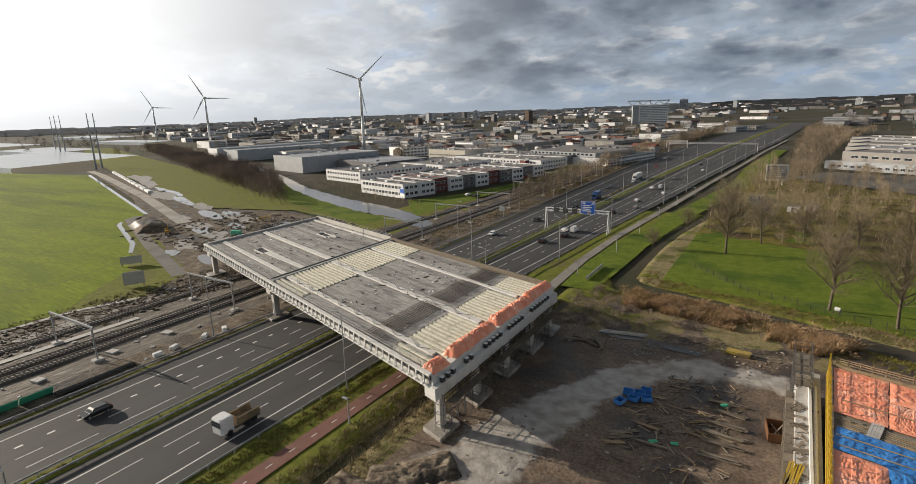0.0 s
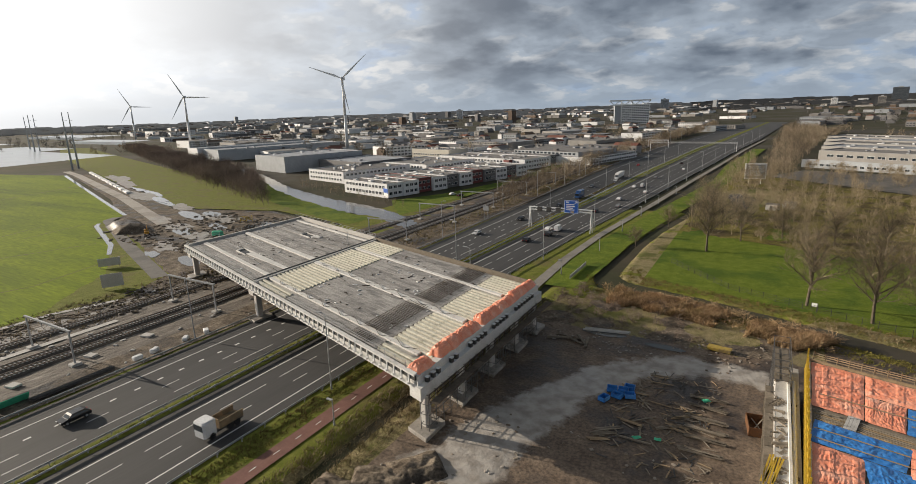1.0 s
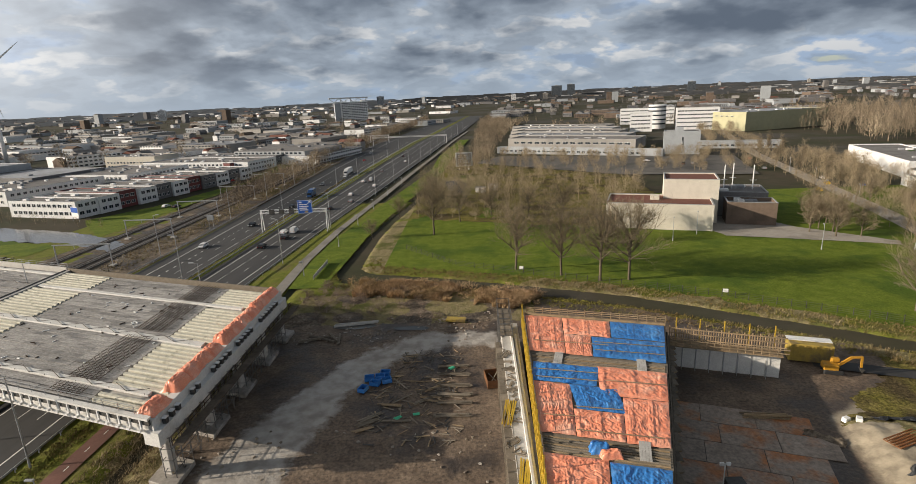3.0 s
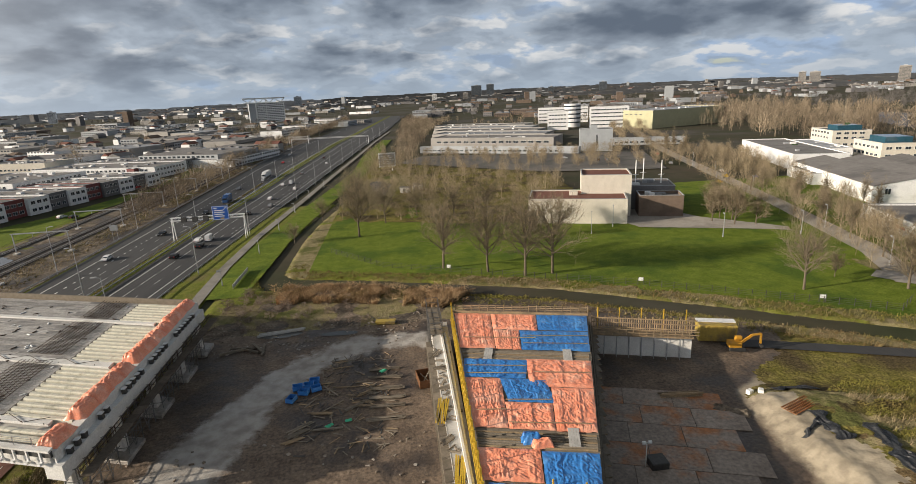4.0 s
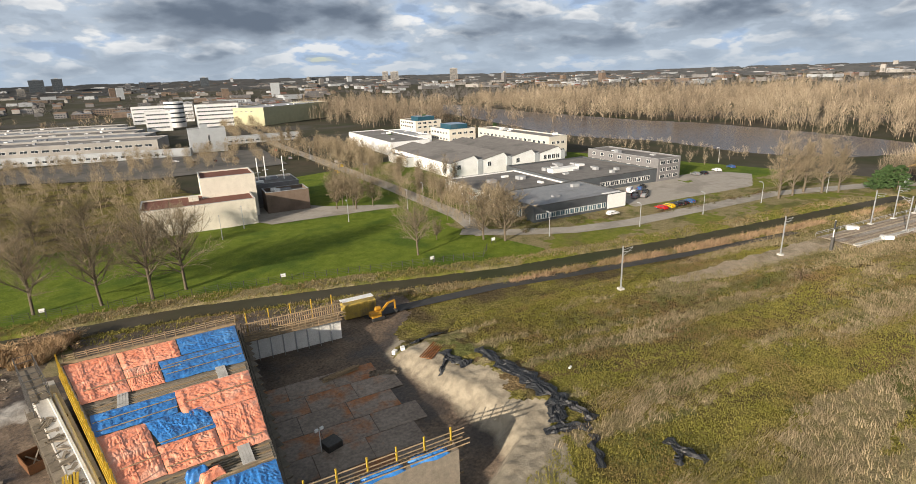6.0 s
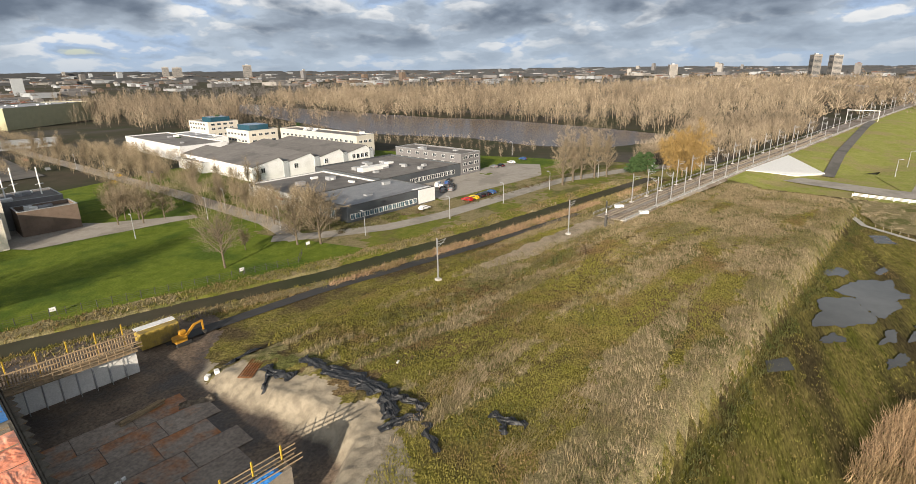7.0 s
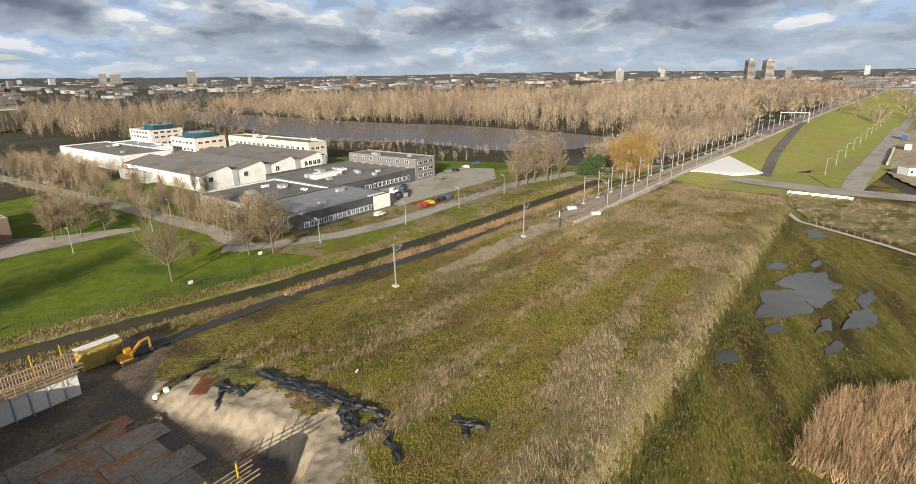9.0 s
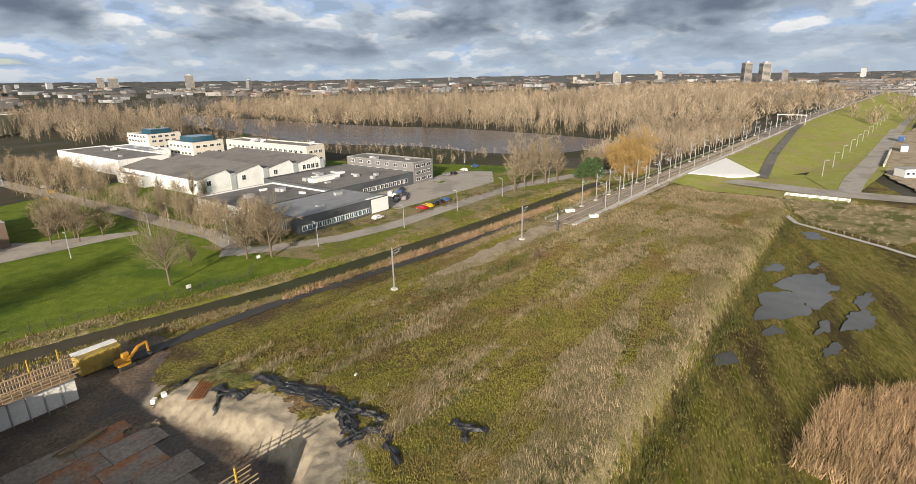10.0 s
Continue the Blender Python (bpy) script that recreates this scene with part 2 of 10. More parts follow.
M["dark_steel"] = surf("dark_steel", (0.06, 0.058, 0.055), (0.09, 0.085, 0.08), 2.0, 0.6, metal=0.3)
M["scaffold"] = surf("scaffold_tube", (0.17, 0.165, 0.16), (0.11, 0.105, 0.10), 2.0, 0.6, metal=0.2)
M["rust"] = surf("rusty_steel", (0.16, 0.075, 0.035), (0.11, 0.06, 0.035), 1.5, 0.9)
M["rail"] = surf("rail_steel", (0.20, 0.15, 0.12), (0.15, 0.12, 0.10), 2.0, 0.5, metal=0.5)
M["ballast"] = surf("ballast", (0.115, 0.10, 0.088), (0.08, 0.07, 0.062), 1.6, 0.95, 0.8, c3=(0.14, 0.115, 0.09), scale3=0.15, dist=0.1)
M["timber"] = surf("timber", (0.36, 0.26, 0.155), (0.27, 0.195, 0.115), 1.5, 0.85, 0.2, c3=(0.20, 0.155, 0.10), scale3=0.4, vary=0.2)
M["grey_timber"] = surf("weathered_timber", (0.26, 0.22, 0.175), (0.19, 0.165, 0.13), 1.5, 0.9, 0.2, vary=0.25)
M["dark_timber"] = surf("dark_timber", (0.13, 0.105, 0.08), (0.09, 0.072, 0.056), 1.5, 0.9, 0.2, vary=0.25)
M["yellow"] = surf("yellow_paint", (0.56, 0.38, 0.03), (0.46, 0.30, 0.03), 1.2, 0.55, c3=(0.36, 0.25, 0.04), scale3=0.5, at3=(0.6, 0.75))
M["dirty_yellow"] = surf("dirty_yellow_paint", (0.42, 0.30, 0.06), (0.33, 0.235, 0.05), 0.8, 0.7, c3=(0.17, 0.13, 0.07), scale3=0.35, at3=(0.48, 0.65))
M["tower_wall"] = surf("tower_render", (0.30, 0.275, 0.25), (0.25, 0.23, 0.21), 0.05, 0.85, vary=0.2)
M["town_wall"] = surf("town_render", (0.36, 0.34, 0.315), (0.27, 0.255, 0.24), 0.02, 0.85)
M["east_ballast"] = surf("grey_ballast", (0.36, 0.33, 0.30), (0.27, 0.245, 0.22), 0.5, 0.95, 0.6, c3=(0.20, 0.165, 0.135), scale3=0.1, dist=0.1, grain=0.4)
M["digger"] = surf("digger_paint", (0.52, 0.26, 0.02), (0.42, 0.21, 0.02), 1.0, 0.55, c3=(0.20, 0.12, 0.05), scale3=0.6, at3=(0.52, 0.7))
# twig colour greyed to paint distance haze on woods beyond 1000 m
M["hazed_twig"] = surf("hazed_twigs", (0.11, 0.105, 0.102), (0.165, 0.15, 0.138), 0.01, 0.95, island=0.3)
M["dark_twig"] = surf("dark_twigs", (0.20, 0.155, 0.13), (0.27, 0.215, 0.175), 0.08, 0.95, c3=(0.11, 0.085, 0.07), scale3=0.02, island=0.4)
M["orange"] = surf("orange_tarp", (0.92, 0.37, 0.23), (0.85, 0.27, 0.15), 0.8, 0.38, 0.35, c3=(0.95, 0.52, 0.37), scale3=0.35, dist=0.05, at3=(0.5, 0.7), vary=0.06, bump_scale=6.5)
M["blue"] = surf("blue_tarp", (0.05, 0.235, 0.60), (0.032, 0.165, 0.49), 0.8, 0.30, 0.35, c3=(0.11, 0.31, 0.65), scale3=0.35, dist=0.05, at3=(0.52, 0.7), vary=0.06, bump_scale=6.5)
M["black_foil"] = surf("black_foil", (0.018, 0.019, 0.022), (0.03, 0.032, 0.036), 0.8, 0.33, 1.0, dist=0.2)
M["bark"] = surf("bark", (0.115, 0.093, 0.068), (0.17, 0.14, 0.102), 2.0, 0.95, 0.4, c3=(0.14, 0.14, 0.07), scale3=0.4, at3=(0.55, 0.7))
M["twig"] = surf("twigs", (0.24, 0.19, 0.125), (0.34, 0.275, 0.185), 0.3, 0.95, vary=0.15, island=0.4)
M["wood_twig"] = surf("woodland_twigs", (0.27, 0.215, 0.15), (0.385, 0.315, 0.225), 0.06, 0.95, c3=(0.165, 0.13, 0.095), scale3=0.014, at3=(0.42, 0.62), lo=0.4, hi=0.6, island=0.5)
M["willow"] = surf("willow_twigs", (0.36, 0.245, 0.095), (0.27, 0.18, 0.07), 0.3, 0.9)
M["evergreen"] = surf("evergreen_leaves", (0.03, 0.065, 0.015), (0.05, 0.09, 0.025), 0.5, 0.8)
M["reed"] = surf("reed", (0.46, 0.32, 0.19), (0.33, 0.23, 0.135), 0.4, 0.95, c3=(0.22, 0.165, 0.075), scale3=0.09, at3=(0.5, 0.66), grain=0.4, island=0.4)
M["canal_reed"] = surf("canal_reed", (0.35, 0.245, 0.15), (0.25, 0.17, 0.105), 0.4, 0.95, c3=(0.17, 0.13, 0.06), scale3=0.09, at3=(0.48, 0.64), grain=0.4, island=0.4)
M["hedge"] = surf("bramble", (0.085, 0.10, 0.03), (0.14, 0.115, 0.055), 0.25, 0.95, island=0.5, c3=(0.12, 0.08, 0.05), scale3=0.08)
M["white_wall"] = surf("white_cladding", (0.80, 0.80, 0.80), (0.72, 0.72, 0.72), 0.3, 0.6, c3=(0.62, 0.615, 0.605), scale3=0.12, at3=(0.58, 0.8))
M["cream_wall"] = surf("cream_brick", (0.68, 0.63, 0.54), (0.60, 0.555, 0.475), 0.5, 0.85, 0.15, c3=(0.50, 0.46, 0.39), scale3=0.15, at3=(0.58, 0.8))
M["grey_wall"] = surf("grey_cladding", (0.40, 0.42, 0.44), (0.34, 0.36, 0.38), 0.3, 0.55, c3=(0.30, 0.31, 0.33), scale3=0.1, at3=(0.55, 0.8), vary=0.12)
M["dark_wall"] = surf("anthracite_cladding", (0.075, 0.085, 0.095), (0.095, 0.105, 0.115), 0.4, 0.5, c3=(0.065, 0.07, 0.08), scale3=0.1)
M["slate_wall"] = surf("grey_brick", (0.15, 0.145, 0.15), (0.19, 0.185, 0.185), 0.8, 0.85, 0.1)
M["brown_wall"] = surf("brown_brick", (0.155, 0.115, 0.09), (0.19, 0.145, 0.115), 0.8, 0.9, 0.15, c3=(0.13, 0.10, 0.08), scale3=0.2)
M["red_wall"] = surf("red_panel", (0.19, 0.05, 0.045), (0.15, 0.04, 0.038), 0.8, 0.7)
M["brick"] = surf("brick", (0.20, 0.115, 0.085), (0.26, 0.16, 0.115), 0.05, 0.9, vary=0.3)
M["beige_wall"] = surf("beige_brick", (0.58, 0.54, 0.465), (0.51, 0.475, 0.41), 0.5, 0.85)
M["yellow_wall"] = surf("yellow_cladding", (0.44, 0.42, 0.26), (0.38, 0.365, 0.23), 0.2, 0.6)
M["roof"] = surf("bitumen_roof", (0.155, 0.145, 0.14), (0.195, 0.185, 0.175), 0.35, 0.85, c3=(0.12, 0.113, 0.11), scale3=0.09, at3=(0.5, 0.65), vary=0.15)
M["light_roof"] = surf("light_roof", (0.33, 0.34, 0.36), (0.27, 0.28, 0.30), 0.3, 0.6, c3=(0.22, 0.22, 0.235), scale3=0.07, vary=0.2)
M["red_roof"] = surf("red_gravel_roof", (0.20, 0.095, 0.075), (0.165, 0.08, 0.062), 0.6, 0.9)
M["white"] = surf("white_paint", (0.80, 0.80, 0.79), (0.74, 0.74, 0.73), 1.0, 0.5)
M["grey"] = surf("grey_paint", (0.35, 0.36, 0.37), (0.30, 0.31, 0.32), 1.0, 0.6)
M["black"] = surf("black_plastic", (0.02, 0.02, 0.021), (0.028, 0.028, 0.03), 1.0, 0.5)
M["rubber"] = surf("rubber", (0.02, 0.02, 0.02), (0.03, 0.03, 0.03), 2.0, 0.85)
M["sign_blue"] = surf("sign_blue", (0.012, 0.10, 0.46), (0.012, 0.09, 0.42), 1.0, 0.4)
M["green_net"] = surf("green_sheet", (0.07, 0.50, 0.29), (0.055, 0.42, 0.24), 1.0, 0.6, 0.3)
M["red_grate"] = surf("rusty_mesh", (0.26, 0.11, 0.045), (0.20, 0.085, 0.035), 1.0, 0.9)
M["greenhouse"] = surf("greenhouse_roof", (0.74, 0.78, 0.82), (0.62, 0.66, 0.71), 0.05, 0.16)
for nt in (M["greenhouse"].node_tree,):
    glow, blend_ = nt.nodes.new("ShaderNodeBsdfTranslucent"), nt.nodes.new("ShaderNodeMixShader")
    glow.inputs[0].default_value, blend_.inputs[0].default_value = (0.8, 0.83, 0.86, 1), 0.45
    nt.links.new(nt.nodes["Principled BSDF"].outputs[0], blend_.inputs[1])
    nt.links.new(glow.outputs[0], blend_.inputs[2])
    nt.links.new(blend_.outputs[0], nt.nodes["Material Output"].inputs[0])
for key, c in (("car_white", (0.75, 0.75, 0.75)), ("car_black", (0.02, 0.02, 0.022)), ("car_grey", (0.22, 0.23, 0.24)), ("car_red", (0.42, 0.02, 0.02)), ("car_blue", (0.04, 0.10, 0.25)), ("car_yellow", (0.70, 0.45, 0.02))):
    M[key] = surf(key + "_paint", c, tuple(v * 0.9 for v in c), 0.6, 0.25)


def glass_mat(name, c, rough=0.06):
    m = surf(name, c, tuple(v * 0.8 for v in c), 0.4, rough)
    m.node_tree.nodes["Principled BSDF"].inputs["IOR"].default_value = 1.5
    return m


def water_mat(name, c, wave=0.25, scale=0.6):
    m = surf(name, c, tuple(v * 0.75 for v in c), 0.03, 0.12, wave, bump_scale=scale, dist=0.05)
    m.node_tree.nodes["Principled BSDF"].inputs["IOR"].default_value = 1.33
    return m


M["glass"] = glass_mat("window_glass", (0.035, 0.045, 0.055))
M["blue_glass"] = glass_mat("blue_glass", (0.03, 0.09, 0.13))
M["canal"] = water_mat("canal_water", (0.045, 0.04, 0.034), 0.12)
M["lake"] = water_mat("lake_water", (0.11, 0.082, 0.066), 0.5, 0.5)
M["lake"].node_tree.nodes["Principled BSDF"].inputs["Roughness"].default_value = 0.24
M["lake"].node_tree.nodes["Principled BSDF"].inputs["Specular IOR Level"].default_value = 0.42
M["puddle"] = water_mat("puddle_water", (0.115, 0.115, 0.11), 0.05)


def wear_in(m, weight, pale, dark, lo, hi, spots=0.45):
    """Lay another ground cover over a material where the ground's own weight says so, with ragged edges."""
    nt = m.node_tree
    n, l = nt.nodes, nt.links
    b = n["Principled BSDF"]
    under = b.inputs["Base Color"].links[0].from_socket
    at = n.new("ShaderNodeAttribute")
    at.attribute_name = weight
    tc = n.new("ShaderNodeTexCoord")
    total = at.outputs["Fac"]
    for scale, amp in ((0.16, 6.5), (0.7, 3.4), (3.0, 1.5)) if weight == "worn" else ((0.25, 2.6), (1.1, 1.4), (4.0, 0.6)):
        t, k = n.new("ShaderNodeTexNoise"), n.new("ShaderNodeMath")
        t.inputs["Scale"].default_value, t.inputs["Detail"].default_value = scale, 5.0
        l.new(tc.outputs["Object"], t.inputs["Vector"])
        k.operation = "MULTIPLY_ADD"
        k.inputs[1].default_value = amp
        l.new(t.outputs[0], k.inputs[0])
        l.new(total, k.inputs[2])
        total = k.outputs[0]
    mask = n.new("ShaderNodeMapRange")
    mask.inputs[1].default_value, mask.inputs[2].default_value = lo, hi
    l.new(total, mask.inputs[0])
    t, col, mixer = n.new("ShaderNodeTexNoise"), n.new("ShaderNodeMix"), n.new("ShaderNodeMix")
    t.inputs["Scale"].default_value, t.inputs["Detail"].default_value = spots, 7.0
    l.new(tc.outputs["Object"], t.inputs["Vector"])
    spread = n.new("ShaderNodeMapRange")
    spread.inputs[1].default_value, spread.inputs[2].default_value = 0.36, 0.62
    l.new(t.outputs[0], spread.inputs[0])
    col.data_type = mixer.data_type = "RGBA"
    col.inputs[6].default_value, col.inputs[7].default_value = (*dark, 1), (*pale, 1)
    l.new(spread.outputs[0], col.inputs[0])
    l.new(mask.outputs[0], mixer.inputs[0])
    l.new(under, mixer.inputs[6])
    l.new(col.outputs[2], mixer.inputs[7])
    l.new(mixer.outputs[2], b.inputs["Base Color"])


wear_in(M["yard"], "worn", (0.42, 0.39, 0.355), (0.27, 0.242, 0.212), 5.2, 6.7)
wear_in(M["yard"], "sandy", (0.335, 0.288, 0.215), (0.225, 0.19, 0.14), 2.0, 3.4, 0.8)

# ---- mesh helpers ----
def mesh_of(name, verts, faces, mat, smooth=False):
    me = bpy.data.meshes.new(name)
    me.from_pydata([tuple(v) for v in verts], [], faces)
    me.materials.append(mat)
    if smooth:
        me.polygons.foreach_set("use_smooth", [True] * len(me.polygons))
    me.update()
    return me


class Geo:
    """A list of vertices and faces to which simple solids are added."""

    def __init__(self):
        self.v, self.f = [], []

    def add(self, verts, faces):
        k = len(self.v)
        self.v.extend(tuple(p) for p in verts)
        self.f.extend(tuple(i + k for i in f) for f in faces)
        return self

    def box(self, x0, y0, z0, x1, y1, z1):
        return self.add([(x0, y0, z0), (x1, y0, z0), (x1, y1, z0), (x0, y1, z0), (x0, y0, z1), (x1, y0, z1), (x1, y1, z1), (x0, y1, z1)],
                        [(0, 3, 2, 1), (4, 5, 6, 7), (0, 1, 5, 4), (1, 2, 6, 5), (2, 3, 7, 6), (3, 0, 4, 7)])

    def bevel_box(self, x0, y0, z0, x1, y1, z1, b):
        """A box whose upright edges and top rim are chamfered."""
        def ring(i, z):
            return [(x0 + i + b, y0 + i, z), (x1 - i - b, y0 + i, z), (x1 - i, y0 + i + b, z), (x1 - i, y1 - i - b, z), (x1 - i - b, y1 - i, z), (x0 + i + b, y1 - i, z), (x0 + i, y1 - i - b, z), (x0 + i, y0 + i + b, z)]
        v = ring(0, z0) + ring(0, z1 - b) + ring(b * 0.7, z1)
        f = [tuple(range(7, -1, -1)), tuple(range(16, 24))]
        for r in (0, 8):
            f += [(r + i, r + (i + 1) % 8, r + 8 + (i + 1) % 8, r + 8 + i) for i in range(8)]
        return self.add(v, f)

    def prism(self, poly, z0, z1):
        n = len(poly)
        v = [(x, y, z0) for x, y in poly] + [(x, y, z1) for x, y in poly]
        f = [tuple(range(n - 1, -1, -1)), tuple(range(n, 2 * n))] + [(i, (i + 1) % n, n + (i + 1) % n, n + i) for i in range(n)]
        return self.add(v, f)

    def tube(self, p, q, r0, r1=None, n=6, cap=True):
        p, q = Vector(p), Vector(q)
        r1 = r0 if r1 is None else r1
        d = (q - p).normalized()
        a = d.orthogonal().normalized()
        c = d.cross(a)
        ring = [a * math.cos(6.28318 * i / n) + c * math.sin(6.28318 * i / n) for i in range(n)]
        v = [p + w * r0 for w in ring] + [q + w * r1 for w in ring]
        f = [(i, (i + 1) % n, n + (i + 1) % n, n + i) for i in range(n)]
        if cap:
            f += [tuple(range(n - 1, -1, -1)), tuple(range(n, 2 * n))]
        return self.add(v, f)

    def beam(self, p, q, w, h):
        """A square bar from p to q, w wide and h high."""
        p, q = Vector(p), Vector(q)
        d = (q - p).normalized()
        side = d.cross(Vector((0, 0, 1)))
        side = side.normalized() if side.length > 1e-4 else Vector((1, 0, 0))
        up = side.cross(d).normalized()
        v = [e + side * sx * w / 2 + up * sz * h / 2 for e in (p, q) for sx, sz in ((-1, -1), (1, -1), (1, 1), (-1, 1))]
        return self.add(v, [(3, 2, 1, 0), (4, 5, 6, 7), (0, 1, 5, 4), (1, 2, 6, 5), (2, 3, 7, 6), (3, 0, 4, 7)])

    def moved(self, m):
        self.v = [tuple(m @ Vector(p)) for p in self.v]
        return self

    def mesh(self, name, mat, smooth=False):
        return mesh_of(name, self.v, self.f, mat, smooth)


def thing(name, m=None, label="", category="", group="", kind=""):
    ob = new(name)
    ob.empty_display_size = 0.2
    ob.matrix_world = m or Matrix()
    return tagged(ob, label, category, group, kind)


def part(name, geo, mat, parent, label="", smooth=False):
    me = geo if isinstance(geo, bpy.types.Mesh) else geo.mesh(name, mat, smooth)
    ob = new(name, me)
    ob.parent = parent
    if label:
        ob["label"] = label
    return ob


def piece(name, me, parent, m):
    ob = new(name, me)
    ob.parent = parent
    ob.matrix_basis = m
    return ob


def solid(name, geo, mat, label="", category="", group="", kind="", smooth=False):
    return tagged(new(name, geo.mesh(name, mat, smooth)), label, category, group, kind)


TILT = radians(-18.0)  # the skew grid of the railway and of the estate east of the motorway
F1, F2 = Vector((math.cos(TILT), math.sin(TILT), 0)), Vector((-math.sin(TILT), math.cos(TILT), 0))


def fuzz(x, y, s, k=0.0):
    return noise.noise(Vector((x * s, y * s, k)))


def sv(x, y):
    return x * F1.x + y * F1.y, x * F2.x + y * F2.y


def ramp01(a, b, x):
    t = min(1.0, max(0.0, (x - a) / (b - a)))
    return t * t * (3 - 2 * t)


def piecewise(x, pts):
    for (a, p), (b, q) in zip(pts, pts[1:]):
        if x <= b:
            return p + (q - p) * max(0.0, (x - a)) / (b - a)
    return pts[-1][1]


# ---- large structure: ground, water, roads ----
CANAL = [(-9, 322, 3.0), (-20, 285, 1.6), (-28, 235, 1.6), (-33.2, 201, 2.2), (-35.4, 177, 3.0), (-35.8, 154, 3.6), (-36.2, 141, 5.5), (-32, 134, 7.5), (-10, 129.5, 4.6), (22, 117.5, 4.8), (33, 113, 5), (68, 92.5, 4.6), (92, 77.5, 4.6), (142, 54, 5), (202, 30, 5), (235, 18, 3)]


SEGMENTS = [(ax, ay, aw, bx - ax, by - ay, bw - aw, (bx - ax) ** 2 + (by - ay) ** 2) for (ax, ay, aw), (bx, by, bw) in zip(CANAL, CANAL[1:])]


def canal_at(x, y):
    """Distance to the canal's edge: negative inside the water."""
    best = 1e9
    for ax, ay, aw, dx, dy, dw, ll in SEGMENTS:
        px, py = x - ax, y - ay
        t = (px * dx + py * dy) / ll
        t = 0.0 if t < 0 else 1.0 if t > 1 else t
        best = min(best, math.hypot(px - dx * t, py - dy * t) - (aw + dw * t) / 2)
    return best


def dig_foot(v):
    return piecewise(v, [(20, -10), (30, 4), (38, 14), (43, 24), (46, 28.6), (50, 29.6), (57, 28.6), (66, 27.0), (73, 25.6), (79, 25.4), (84, 30), (95, 60)])


def bank_height(x, y):
    """The railway embankment beside the dug-out pit."""
    s, v = sv(x, y)
    u = s - dig_foot(v) + 0.9 * fuzz(x, y, 0.2) + 0.35 * fuzz(x, y, 0.8)
    rise = 0.06 * ramp01(-1, 0.6, u) + 0.72 * ramp01(0.2, 3.8, u) + 0.22 * ramp01(3.5, 10, u)
    south = ramp01(15.4, 18.9, v + 0.5 * fuzz(x, y, 0.1))
    old = 1 - 0.72 * ramp01(44, 74, v) - 0.28 * ramp01(76, 88, v)
    north = 1 - 0.3 * ramp01(54, 74, v) - 0.7 * ramp01(73, 83, v)
    north += (old - north) * ramp01(38, 66, s)
    far = 1 - 0.45 * ramp01(110, 230, s)
    end = 1 - ramp01(205, 222, s + 2 * fuzz(x, y, 0.1)) * (1 - ramp01(46, 58, v))
    return 3.6 * rise * south * north * far * end


def land(x, y):
    z = bank_height(x, y)
    d = canal_at(x, y)
    if d < 2.6:
        z += -1.7 * (1 - ramp01(-1.0, 1.6, d + 0.4 * fuzz(x, y, 0.3)))
    if 0.3 < z < 3.4 and -10 < x < 70:
        z += 0.22 * fuzz(x, y, 0.55, 21) + 0.14 * fuzz(x, y, 1.3, 22)
    z += (0.10 * fuzz(x, y, 0.12) + 0.05 * fuzz(x, y, 0.5, 3)) * (0.25 if z < 0.05 and 10 < x < 50 else 1.0)
    if -50 < x < -44.5 and y < 130:
        z -= 0.7 * (1 - abs(x + 47.2) / 2.8)
    return z


HAUL = [(-37, 20, 13), (-33.5, 46, 12), (-29, 64, 10), (-25, 77, 8.5), (-18.5, 88, 8), (-8, 95, 7), (5, 93.5, 5.5)]


def worn_at(x, y):
    """How far inside the pale worn sweep through the yard a place lies, in metres."""
    best = 1e9
    for (ax, ay, aw), (bx, by, bw) in zip(HAUL, HAUL[1:]):
        dx, dy = bx - ax, by - ay
        t = min(1.0, max(0.0, ((x - ax) * dx + (y - ay) * dy) / (dx * dx + dy * dy)))
        best = min(best, math.hypot(x - ax - dx * t, y - ay - dy * t) - (aw + (bw - aw) * t) / 2)
    return -best


def sandy_at(x, y):
    """How far up the sandy cut a place lies, in metres from its foot."""
    if not (0 < x < 80 and -10 < y < 90):
        return -9.0
    s, v = sv(x, y)
    return max(-9.0, min(9.0, s - dig_foot(v), v - 20, 0.7 * (86 - v)))


def dry_patch(x, y):
    """Where the bank is overgrown with dead grass: streaks, more of them further out."""
    s, v = sv(x, y)
    n = fuzz(s * 0.3, v * 1.5, 0.07, 3) + 0.6 * fuzz(s * 0.3, v * 1.5, 0.2, 5) + 0.3 * fuzz(x, y, 0.6, 6)
    return n > piecewise(s, [(40, 0.30), (80, 0.22), (110, 0.0), (140, -0.2), (200, -0.3)]) or v < 22.5 + 3 * fuzz(x, y, 0.2, 4)


